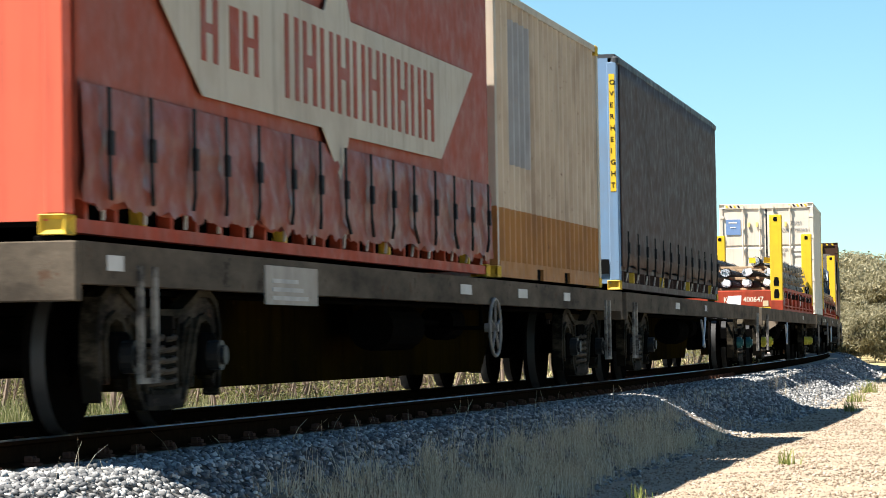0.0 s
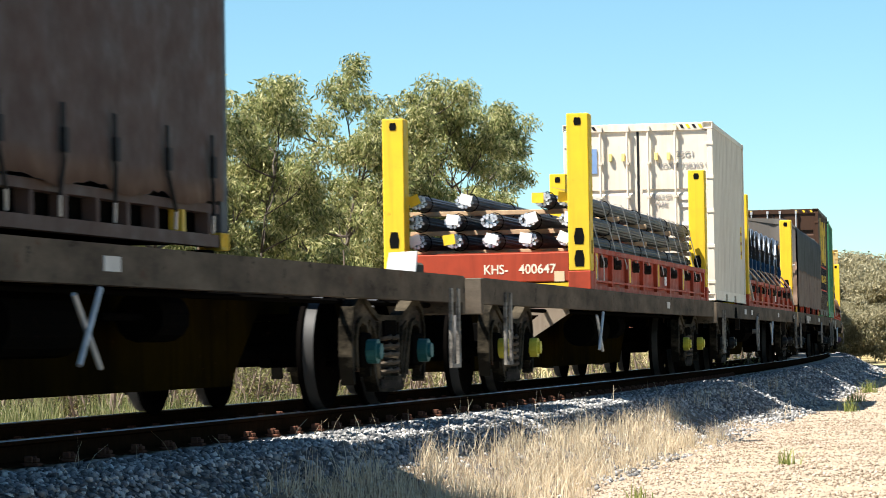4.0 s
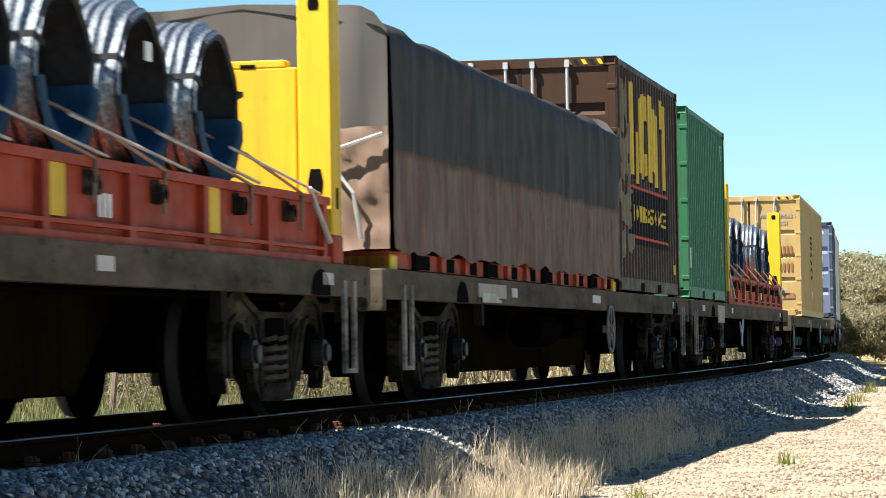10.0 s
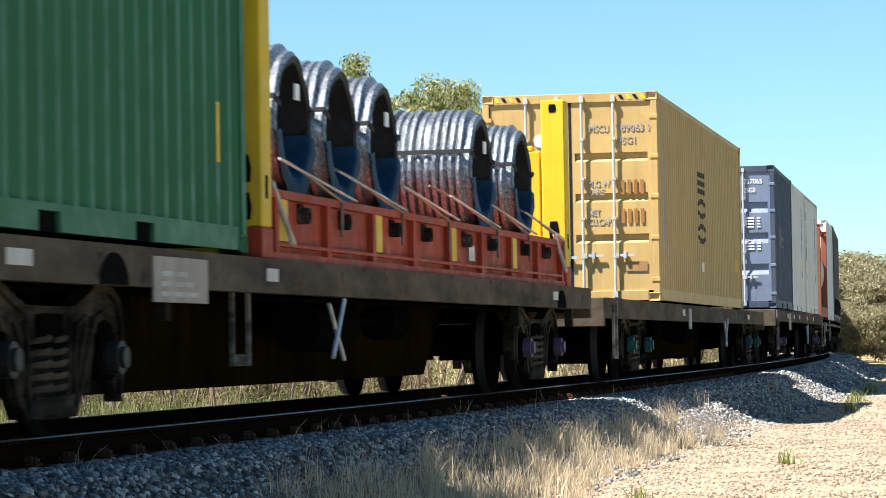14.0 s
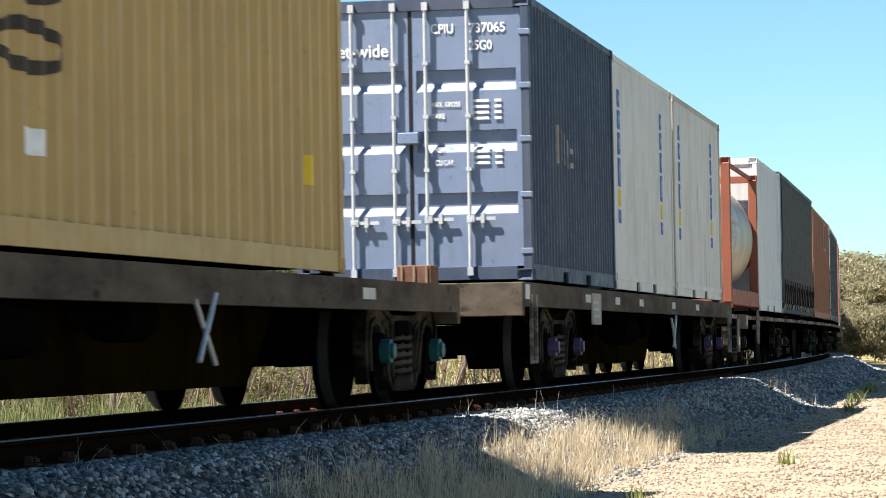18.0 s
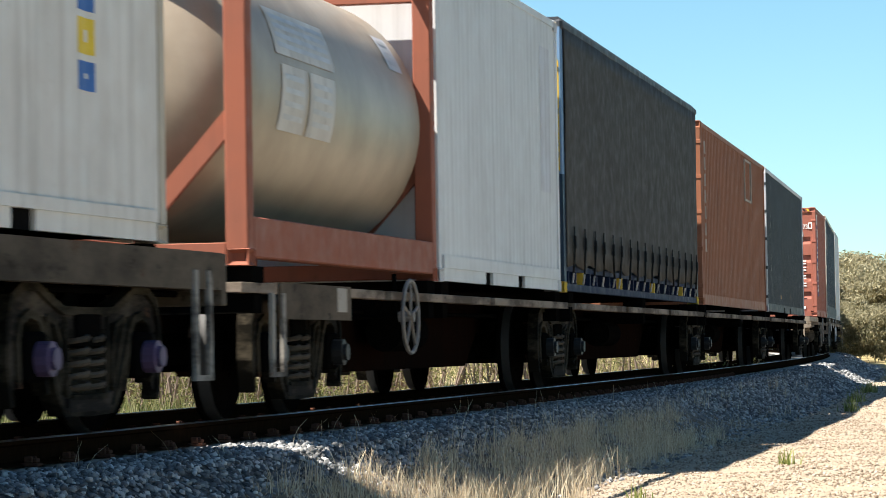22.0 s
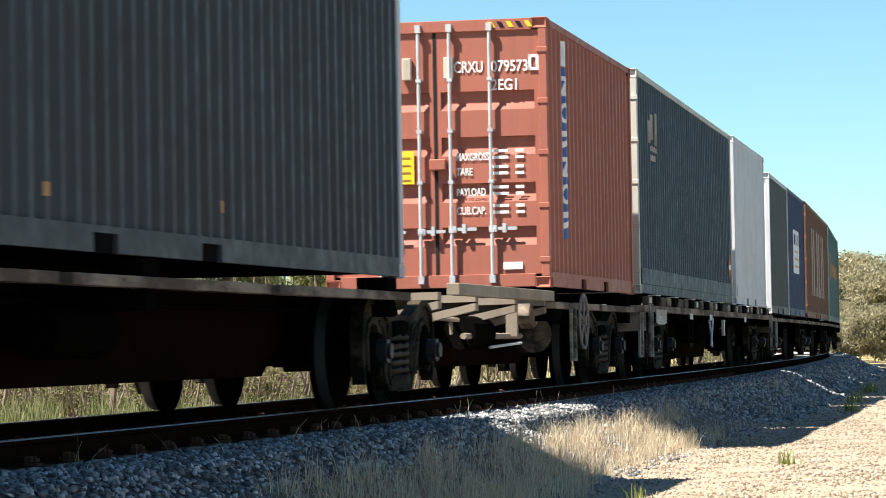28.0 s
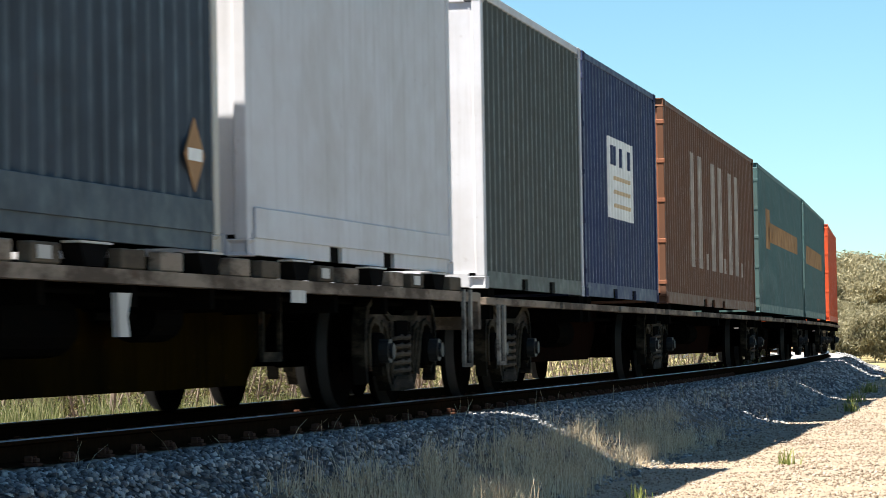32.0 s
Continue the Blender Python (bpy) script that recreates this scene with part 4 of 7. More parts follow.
P_YBOX = paint("box_yellow", (0.51, 0.350, 0.140), 0.5, (0.32, 0.215, 0.105), 0.4, 0.3, 0.15)
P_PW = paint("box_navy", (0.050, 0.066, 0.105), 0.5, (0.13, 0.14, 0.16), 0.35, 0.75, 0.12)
# doors: the same navy made lighter, with sunlight and glint in the colour
P_PWEND = paint("door_navy_sunlit", (0.150, 0.192, 0.290), 0.32, (0.13, 0.14, 0.165), 0.35, 0.35, 0.1, gloss=0.8)
P_PO = paint("box_offwhite", (0.69, 0.655, 0.605), 0.5, (0.399, 0.342, 0.285), 0.4, 0.4, 0.08)
P_TANKF = paint("tank_frame_red", (0.272, 0.092, 0.056), 0.6, (0.160, 0.080, 0.064), 0.4, 0.3, 0.2)
P_REEF = paint("reefer_white", (0.608, 0.608, 0.608), 0.45, (0.427, 0.408, 0.399), 0.4, 0.35, 0.04)
P_RUST = paint("box_rust", (0.29, 0.118, 0.066), 0.55, (0.176, 0.080, 0.048), 0.5, 0.5, 0.2)
P_GREY = paint("box_slate", (0.055, 0.061, 0.070), 0.5, (0.055, 0.050, 0.043), 0.5, 0.5, 0.12)
P_REDBOX = paint("box_red", (0.34, 0.118, 0.082), 0.5, (0.234, 0.099, 0.072), 0.4, 0.3, 0.08)
P_DARK = paint("box_steel_blue", (0.060, 0.078, 0.100), 0.5, (0.036, 0.042, 0.050), 0.7, 0.6, 0.15)
P_PALE = paint("box_pale_grey", (0.56, 0.56, 0.59), 0.5, (0.340, 0.306, 0.272), 0.4, 0.3, 0.1)
P_GG = paint("box_greygreen", (0.081, 0.091, 0.087), 0.5, (0.084, 0.077, 0.063), 0.5, 0.5, 0.1)
P_TN = paint("box_indigo", (0.038, 0.052, 0.119), 0.5, (0.070, 0.070, 0.084), 0.5, 0.4, 0.1)
P_FC = paint("box_umber", (0.150, 0.071, 0.041), 0.55, (0.105, 0.060, 0.045), 0.5, 0.4, 0.2)
P_TEAL = paint("box_teal", (0.070, 0.133, 0.130), 0.5, (0.098, 0.112, 0.105), 0.5, 0.4, 0.1)
P_VERM = paint("box_vermilion", (0.558, 0.081, 0.027), 0.5, (0.270, 0.090, 0.054), 0.3, 0.3, 0.1)

P_CREAMEND = paint("door_cream_grey", (0.52, 0.50, 0.45), 0.5, (0.30, 0.24, 0.18), 0.4, 0.3, 0.1)

# wagon A: red curtain-sider and ochre box
wa = flat_wagon("dusty grey flat wagon carrying two containers", -139.1, -136.7, -120.3, -117.95, wheels=(-126.65,), steps=(-137.6, -119.4), plates=((-138.2, .3), (-127.9, .5), (-125.0, .5), (-122.3, .4)), panels=((-134.2, 1.45, .27),), pads=(-138.8, -126.5, -126.0, -119.5))
ride(*wa)
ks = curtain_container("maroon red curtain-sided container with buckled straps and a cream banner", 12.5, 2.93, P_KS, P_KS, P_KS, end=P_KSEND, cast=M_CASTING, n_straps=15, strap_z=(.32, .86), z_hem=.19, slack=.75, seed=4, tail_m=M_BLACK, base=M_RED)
ride(ks, *wa[1:], -138.9, -126.4, DECK + .03)
wo = container("faded ochre and cream ribbed steel container with a rusty lower half", 6.6, 2.87, P_ORANGE, front="flat", post=P_CREAM, cast=M_CASTING, rail=P_OCHRE, pitch=.30, depth=.05)
ride(wo, *wa[1:], -126.05, -119.45, DECK + .03)
# wagon B: charcoal curtain-sider, half empty
wb = flat_wagon("dusty flat wagon with one container and an empty end", -117.95, -115.35, -100.3, -97.9, caps=("grey", "green"), floor=(-117.6, -105.3), steps=(-117.0, -98.6), plates=((-112, .5), (-108, .3)), pads=(-117.6, -105.7), levers=(-108.4,))
ride(*wb)
P_CURTB = paint("curtain_umber", (0.078, 0.052, 0.045), 0.6, (0.046, 0.032, 0.028), 0.5, 0.15, 0.0, gloss=.1)
cb = curtain_container("umber curtain-sided container with pale blue ends", 12.5, 2.93, P_CURTB, P_CURTB, P_GREY, end=P_BLUE, cast=M_CASTING, n_straps=13, strap_z=(.42, .74), seed=9, tail_m=M_BLACK)
ride(cb, *wb[1:], -117.9, -105.4, DECK + .03)
# wagon C: rack of reinforcing bar
wc = flat_wagon("grey flat wagon with yellow axle caps under steel bar", -97.55, -94.75, -79.1, -76.75, caps=("yellow", "yellow"), floor=(-90.3, -77.1), plates=((-83, .3),), pads=(-89.8, -77.6), levers=(-89.65,), steps=(-96.0,))
ride(*wc)
ra = flat_rack("red flat rack with tall yellow corner posts, loaded with steel bar", 12.7)
ride(ra, *wc[1:], -90.1, -77.4, DECK)
# wagon D: white box and wire coils
wd = flat_wagon("dusty grey flat wagon carrying a white container and wire coils", -76.75, -73.5, -58.0, -55.7, wheels=(-68.4,), steps=(-75.4, -67.95, -56.6), plates=((-70.8, .4), (-69.3, .35), (-62.2, .3), (-57.2, .3)), pads=(-76.0, -70.2, -69.2, -56.8), levers=(-64.2,), half_rounds=True)
ride(*wd)
ww = container("white ribbed steel container with lock rods on its doors", 6.2, 2.90, P_WHITE, hazard=True, grooves=[.62, 1.2, 1.78], gd=.02, gh=.08, bars=P_WHITE)
ride(ww, *wd[1:], -76.2, -70.0, DECK + .03)
rb = flat_rack("red flat rack with yellow posts loaded with wire coils", 12.85, bulkhead=True)
ride(rb, *wd[1:], -69.45, -56.6, DECK)
# wagon E: sheeted load and brown box
we = flat_wagon("dusty flat wagon carrying a sheeted load and brown container", -55.7, -52.8, -37.05, -34.65, wheels=(-43.05,), steps=(-54.6, -35.65), plates=((-49.5, .3), (-44.0, .6), (-36.6, .3)), panels=((-50.75, 1.45, .13),), pads=(-54.7, -42.0, -41.4, -35.7), half_rounds=True)
ride(*we)
br = container("brown ribbed steel container with yellow painted shapes", 6.25, 2.93, P_BROWN, front="door", bars=M_GALV, hazard=True)
ride(br, *we[1:], -41.68, -35.43, DECK + .03)
# wagon F: green box and wire coils
wf = flat_wagon("dusty grey flat wagon carrying a green container and wire coils", -34.65, -31.6, -16.2, -13.4, caps=("grey", "purple"), steps=(-33.9,), plates=((-32.6, .4), (-27.5, .3), (-16.0, .3)), panels=((-29.7, 1.15, .28),), levers=(-25.62,), pads=(-34.0, -28.0, -27.4, -14.9), half_rounds=True)
ride(*wf)
gr = container("green ribbed steel container with bar-locked doors", 6.25, 2.86, P_GREEN, pitch=.285)
ride(gr, *wf[1:], -34.2, -27.95, DECK + .03)
rc = flat_rack("red flat rack with yellow posts, part loaded with wire coils", 12.85, bulkhead=True)
ride(rc, *wf[1:], -27.6, -14.75, DECK)
# wagon G: yellow box
wg_ = flat_wagon("dusty grey flat wagon carrying a long yellow container", -12.9, -8.5, 8.8, 10.5, caps=("green", "green"), draft=2.55, levers=(2.55,), steps=(-11.8,), plates=((-4, .3), (6.9, .4)), deck=1.03, panels=((-3.2, .35, .3),), pads=(-6.3, 6.1))
ride(*wg_)
yb = container("long yellow ribbed steel container with ribbed locked doors", 12.85, 2.896, P_YBOX, hazard=True, grooves=[.87, 1.44, 2.0], gh=.12, bars=M_GALV, pockets=())
ride(yb, *wg_[1:], -6.5, 6.35, 1.06)
# wagon H: navy box, two off-white boxes
wh = flat_wagon("dusty grey flat wagon carrying three containers", 13.2, 16.8, 32.6, 34.95, caps=("purple", "purple"), steps=(14.0, 34.2), plates=((17.9, .4), (20.4, .4), (22.7, .4), (26.3, .4), (29.4, .4)), panels=((18.5, .75, .36),), levers=(26.35,), pads=(14.4, 20.3, 20.8, 26.8, 27.3, 33.5))
ride(*wh)
pw = container("navy blue ribbed pallet-wide container, door paint lightened for sun glare", 6.3, 2.93, P_PW, W=2.5, end_mat=P_PWEND, pitch=.20, depth=.03, gd=.042, gh=.22, grooves=[.80, 1.44, 2.07])
ride(pw, *wh[1:], 14.15, 20.45, DECK + .03)
po1 = container("off-white insulated container with blue and yellow side marks", 6.3, 2.93, P_PO, front="flat", side="corr", pitch=.24, depth=.006)
ride(po1, *wh[1:], 20.62, 26.92, DECK + .03)
po2 = container("off-white ribbed container with blue and yellow side marks", 6.6, 2.93, P_PO, front="flat", side="corr", pitch=.24, depth=.010, post=P_CREAM)
ride(po2, *wh[1:], 27.08, 33.68, DECK + .03)
# articulated skeletal set
wi1 = skeletal_unit("low skeletal wagon carrying a tank and a white container", 34.95, 37.3, 48.75, 48.75, caps=("grey", "grey"), wheels=(40.2,), supports=(35.7, 41.4, 42.0, 48.0), coupled=(True, False), steps=(36.0,))
wi2 = skeletal_unit("low skeletal wagon carrying a charcoal curtain-sider", 48.75, 48.75, 62.6, 62.6, front=False, supports=(48.9, 55.3, 61.7))
wi3 = skeletal_unit("low skeletal wagon carrying a rust-coloured container", 62.6, 62.6, 76.1, 76.1, front=False, supports=(62.9, 69.3, 75.2))
wi4 = skeletal_unit("low skeletal wagon carrying a slate grey container", 76.1, 76.1, 89.4, 89.4, front=False, supports=(76.3, 82.2, 88.6))
for u in (wi1, wi2, wi3, wi4):
    ride(*u)
rf = container("white refrigerated container with fine ribs", 6.45, 2.95, P_REEF, front="flat", pitch=.20, depth=.008)
ride(rf, *wi1[1:], 41.8, 48.25, 1.06)
P_RAILB = paint("rail_blue", (0.009, 0.018, 0.052), 0.6, (0.012, 0.012, 0.015), 0.5, 0.3, 0.1, gloss=.1)
cs = curtain_container("charcoal curtain-sided container with dark blue ends", 13.5, 3.04, P_CURT, P_CURT, P_GREY, end=P_BLUE, cast=M_CASTING, n_straps=17, strap_z=(.48, .74), seed=21, slack=.1, base=P_RAILB, tail_m=M_BLACK)
ride(cs, *wi2[1:], 48.5, 62.0, 1.06)
ru = container("rust red ribbed container with a small side hatch", 12.9, 2.88, P_RUST, front="door", pitch=.26, pockets=())
ride(ru, *wi3[1:], 62.58, 75.48, 1.06)
dg = container("slate grey ribbed container with streaked sides", 13.2, 2.88, P_GREY, front="door", post=P_PALE, pitch=.26, pockets=((-1.3, -.85), (.85, 1.3)))
ride(dg, *wi4[1:], 75.85, 89.05, 1.06)
# wagon J: red box behind an open end
wj = skeletal_unit("skeletal wagon with an open braced end carrying a red container", 89.4, 89.4, 100.85, 103.2, front=False, caps=("brown", "grey"), wheels=(98.1,), steps=(97.5, 103.0), base=1.10, supports=(96.7, 102.3), open_front=True, coupled=(False, True))
ride(*wj)
rd = container("red ribbed steel container with lock rods on its doors", 6.45, 2.90, P_REDBOX, W=2.46, hazard=True, gd=.042, gh=.2, grooves=[.56, 1.03, 1.53, 2.02])
ride(rd, *wj[1:], 96.3, 102.75, 1.10)
# wagon K: long steel-blue box, pale box
wk = flat_wagon("dark flat wagon with open pockets carrying two containers", 103.2, 106.3, 122.5, 125.15, steps=(104.0, 124.3), plates=((109.2, .4), (112.2, .4), (118.5, .4)), levers=(112.25,), panels=((105.2, 1.2, .18),), deck=.98, pad=.15, sill=M_FLANGE, sill_h=.085, pads=(103.7, 116.4, 117.6, 123.7))
ride(*wk)
dk = container("long steel-blue ribbed container with rust streaks", 13.4, 2.93, P_DARK, front="door", post=P_CREAMEND, end_mat=P_CREAMEND, bars=M_BLACK, hazard=True, pitch=.275, pockets=(), grooves=[])
ride(dk, *wk[1:], 103.35, 116.75, 1.13)
wr = container("plain pale grey insulated container", 6.6, 2.97, P_PALE, front="flat", side="flat")
ride(wr, *wk[1:], 117.4, 124.0, 1.13)
# articulated set L
wl1 = skeletal_unit("low skeletal wagon carrying two dark containers", 125.15, 127.45, 139.2, 139.2, supports=(125.8, 131.5, 132.1, 138.2), base=1.03, coupled=(True, False), steps=(126.0,))
wl2 = skeletal_unit("low skeletal wagon carrying an umber container", 139.2, 139.2, 155.0, 155.0, front=False, supports=(139.8, 147, 154.2), base=1.03)
wl3 = skeletal_unit("low skeletal wagon carrying a teal container", 155.0, 155.0, 171.0, 171.0, front=False, supports=(155.8, 163, 170.4), base=1.03)
wl4 = skeletal_unit("low skeletal wagon carrying a faded teal container", 171.0, 171.0, 183.6, 186.3, front=False, supports=(171.5, 178, 184.2), base=1.03, coupled=(False, True))
wl5 = skeletal_unit("low skeletal wagon carrying a vermilion container", 186.3, 189.0, 200.0, 202.6, supports=(188, 194, 200), base=1.03, coupled=(True, False))
for u in (wl1, wl2, wl3, wl4, wl5):
    ride(*u)
gg = container("grey-green ribbed container with pale end posts", 6.25, 2.85, P_GG, front="flat", post=P_PALE, panel=P_GG, end_mat=P_PALE)
ride(gg, *wl1[1:], 125.5, 131.75, 1.03)
tn = container("indigo ribbed container with a pale square sign", 6.65, 2.85, P_TN, pitch=.26)
ride(tn, *wl1[1:], 131.9, 138.55, 1.03)
fc = container("umber ribbed container with tall pale painted shapes", 15.0, 2.88, P_FC, pitch=.3, post=P_FC, end_mat=P_RUST, pockets=((-2.2, -1.7), (-.9, -.4), (.9, 1.4)))
ride(fc, *wl2[1:], 139.45, 154.45, 1.03)
t1 = container("teal ribbed container with a faded orange band", 15.2, 2.88, P_TEAL, pockets=(), pitch=.3)
ride(t1, *wl3[1:], 155.5, 170.7, 1.03)
t2 = container("faded teal ribbed container", 13.0, 2.88, P_TEAL, pockets=(), pitch=.3)
ride(t2, *wl4[1:], 171.4, 184.4, 1.03)
vm = container("bright vermilion ribbed container", 12.2, 2.88, P_VERM, pockets=(), pitch=.3)
ride(vm, *wl5[1:], 187.8, 200.0, 1.03)

# ---------------------------------------------------------------- ballast, pebbles, grass
def stone_shapes(n, sub, seed, flat=.75):
    """Some angular stone shapes: jittered icospheres as arrays of points and triangles."""
    rng = np.random.RandomState(seed)
    out = []
    for _ in range(n):
        bm = bmesh.new()
        if sub:
            bmesh.ops.create_icosphere(bm, subdivisions=1, radius=1)
        else:
            for c in ((1, 0, 0), (-1, 0, 0), (0, 1, 0), (0, -1, 0), (0, 0, 1), (0, 0, -1)):
                bm.verts.new(c)
            bmesh.ops.convex_hull(bm, input=bm.verts)
        bm.verts.ensure_lookup_table()
        bmesh.ops.triangulate(bm, faces=bm.faces)
        v = np.array([x.co[:] for x in bm.verts]) * rng.uniform(.68, 1.18, (len(bm.verts), 1)) * np.array([1, rng.uniform(.65, 1), rng.uniform(.5, flat)])
        f = np.array([[x.index for x in q.verts] for q in bm.faces])
        bm.free()
        out.append((v, f))
    return out


def scatter(name, shapes, places, sizes, mat, seed):
    """One mesh of many loose pieces."""
    rng = np.random.RandomState(seed)
    vs, fs, off = [], [], 0
    pick = rng.randint(0, len(shapes), len(places))
    ang = rng.uniform(0, 2 * np.pi, (len(places), 3)) * np.array([1, .25, .25])
    for i, k in enumerate(pick):
        v, f = shapes[k]
        ca, sa, cb, sb = math.cos(ang[i, 0]), math.sin(ang[i, 0]), math.cos(ang[i, 1]), math.sin(ang[i, 1])
        r = np.array([[ca, -sa, 0], [sa, ca, 0], [0, 0, 1]]) @ np.array([[1, 0, 0], [0, cb, -sb], [0, sb, cb]])
        vs.append(v @ r.T * sizes[i] + places[i])
        fs.append(f + off)
        off += len(v)
    vs, fs = np.concatenate(vs), np.concatenate(fs)
    me = bpy.data.meshes.new(name)
    me.vertices.add(len(vs))
    me.vertices.foreach_set("co", vs.astype(np.float32).ravel())
    me.loops.add(fs.size)
    me.loops.foreach_set("vertex_index", fs.astype(np.int32).ravel())
    me.polygons.add(len(fs))
    me.polygons.foreach_set("loop_start", np.arange(0, fs.size, fs.shape[1], dtype=np.int32))
    me.polygons.foreach_set("loop_total", np.full(len(fs), fs.shape[1], dtype=np.int32))
    me.update(calc_edges=True)
    me.materials.append(mat)
    return new(name, me)


def island_material(name, stops, rough=.85, fine=30.0, amount=.35, transl=0.0):
    m, nt, b = material(name)
    g = nt.nodes.new("ShaderNodeNewGeometry")
    c = ramp(nt, g.outputs["Random Per Island"], stops)
    n = ramp(nt, noise_tex(nt, fine, 5), [(.3, (1 - amount,) * 3), (.7, (1, 1, 1))])
    c = mix(nt, 1.0, c, n, "MULTIPLY")
    nt.links.new(c, b.inputs["Base Color"])
    b.inputs["Roughness"].default_value = rough
    b.inputs["Specular IOR Level"].default_value = .15
    if transl:
        t = nt.nodes.new("ShaderNodeBsdfTranslucent")
        nt.links.new(c, t.inputs[0])
        mx = nt.nodes.new("ShaderNodeMixShader")
        mx.inputs[0].default_value = transl
        nt.links.new(b.outputs[0], mx.inputs[1])
        nt.links.new(t.outputs[0], mx.inputs[2])
        nt.links.new(mx.outputs[0], nt.nodes["Material Output"].inputs[0])
    return m


def bed_material():
    m, nt, b = material("ballast_bed")
    tc = nt.nodes.new("ShaderNodeTexCoord")
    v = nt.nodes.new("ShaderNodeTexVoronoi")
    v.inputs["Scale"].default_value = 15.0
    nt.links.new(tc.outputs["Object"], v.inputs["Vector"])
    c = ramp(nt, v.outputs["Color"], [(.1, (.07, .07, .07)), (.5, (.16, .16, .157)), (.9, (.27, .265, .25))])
    # colour multiplied down at cell edges: painted shade in the gaps between stones
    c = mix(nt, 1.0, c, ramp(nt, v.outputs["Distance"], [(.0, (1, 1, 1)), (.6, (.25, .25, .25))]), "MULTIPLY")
    nt.links.new(c, b.inputs["Base Color"])
    b.inputs["Roughness"].default_value, b.inputs["Specular IOR Level"].default_value = .95, .1
    inv = ramp(nt, v.outputs["Distance"], [(0, (1, 1, 1)), (.7, (0, 0, 0))])
    bump(nt, b, inv, 1.0, .05)
    return m


def soil_material():
    m, nt, b = material("brown_earth")
    c = ramp(nt, noise_tex(nt, 9.0, 8, rough=.7), [(.3, (.10, .072, .050)), (.55, (.19, .145, .10)), (.75, (.29, .23, .17))])
    c = mix(nt, ramp(nt, noise_tex(nt, 1.2, 5), [(.5, (0, 0, 0)), (.62, (.8, .8, .8))]), c, (.17, .165, .16))
    nt.links.new(c, b.inputs["Base Color"])
    b.inputs["Roughness"].default_value, b.inputs["Specular IOR Level"].default_value = .95, .05
    bump(nt, b, noise_tex(nt, 22, 7, rough=.7), .9, .03)
    return m


M_STONE = island_material("ballast_stone", [(0, (.10, .102, .105)), (.35, (.155, .155, .155)), (.7, (.31, .305, .295)), (1, (.58, .56, .525))])
M_PEBBLE = island_material("verge_pebble", [(0, (.16, .115, .08)), (.4, (.32, .245, .175)), (.8, (.44, .36, .275)), (1, (.56, .49, .41))])
M_STRAW = island_material("dry_straw", [(0, (.40, .30, .185)), (.5, (.66, .54, .375)), (1, (.85, .75, .56))], .8, 12, .15, .40)
M_WEED = island_material("green_weed", [(0, (.10, .14, .03)), (.6, (.24, .27, .075)), (1, (.42, .40, .16))], .7, 12, .2, .3)


M_RANK = island_material("rank_grass", [(0, (.05, .07, .02)), (.5, (.155, .185, .065)), (1, (.37, .36, .20))], .7, 2, .3, .4)


def build_ballast():
    prof = [(-2.62, -.70), (-2.42, -.635), (-1.62, -.195), (-1.35, -.165), (-.95, -.170), (-.7, -.20), (0, -.20), (.7, -.20), (.95, -.170), (1.35, -.165), (1.62, -.195), (2.05, -.43), (2.42, -.635), (2.62, -.70), (2.4, -.9), (-2.4, -.9)]
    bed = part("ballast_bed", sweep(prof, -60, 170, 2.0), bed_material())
    tagged(bed, "shouldered bed of crushed grey stone under the track", "ballast", kind="structure")
    toe = part("earth_toe", sweep([(1.93, -.358), (2.42, -.622), (2.66, -.688), (2.66, -.9), (1.93, -.9)], -19, 8, .5), soil_material())
    tagged(toe, "brown earth at the foot of the ballast slope", "earth", kind="structure")
    rng = np.random.RandomState(11)
    pts, sz = [], []

    def strew(s0, s1, l0, l1, per, lo, hi):
        n = int((s1 - s0) * (l1 - l0) * per)
        for s, la, r in zip(rng.uniform(s0, s1, n), rng.uniform(l0, l1, n), rng.uniform(lo, hi, n)):
            if la > 2.3 and rng.rand() < (la - 2.3) / .55:
                continue
            if 0 < la < 1.30 and not .14 < (s + 22) % .645 < .505:
                continue
            if la > 1.98 and -14 < s < 6 and noise.noise((s * .8, la * 2, 2)) > -.25 and rng.rand() < .72:
                continue
            q = on_line(s, la)
            z = max(lie(la), -.69) + r * rng.uniform(-.1, .45)
            pts.append((q.x, q.y, z))
            sz.append(r)
    strew(-18, 8, .98, 2.85, 620, .013, .033)
    strew(8, 28, .98, 2.8, 260, .020, .042)
    strew(28, 62, 1.36, 2.7, 90, .035, .06)
    strew(62, 105, 1.36, 2.9, 40, .045, .075)
    strew(-18, 20, -1.3, .68, 60, .025, .045)
    ob = scatter("ballast_stones", stone_shapes(10, True, 4), np.array(pts), np.array(sz), M_STONE, 5)
    tagged(ob, "loose angular grey ballast stones on the shoulder", "stones", kind="stuff")
    pts, sz = [], []

    def sow(s0, s1, l0, l1, per, lo, hi):
        n = int((s1 - s0) * (l1 - l0) * per)
        for s, la, r in zip(rng.uniform(s0, s1, n), rng.uniform(l0, l1, n), rng.uniform(0, 1, n) ** 2.5):
            q = on_line(s, la)
            r = lo + (hi - lo) * r
            pts.append((q.x, q.y, lie(la) + rough_z(q.x, q.y) + r * .1))
            sz.append(r)
    sow(-12, 12, 2.35, 6.0, 330, .007, .024)
    sow(12, 40, 2.4, 6.8, 90, .010, .030)
    sow(40, 90, 2.6, 9.0, 16, .016, .04)
    ob = scatter("pebbles", stone_shapes(8, False, 9), np.array(pts), np.array(sz), M_PEBBLE, 6)
    tagged(ob, "pinkish tan pebbles of the stony verge", "pebbles", kind="stuff")


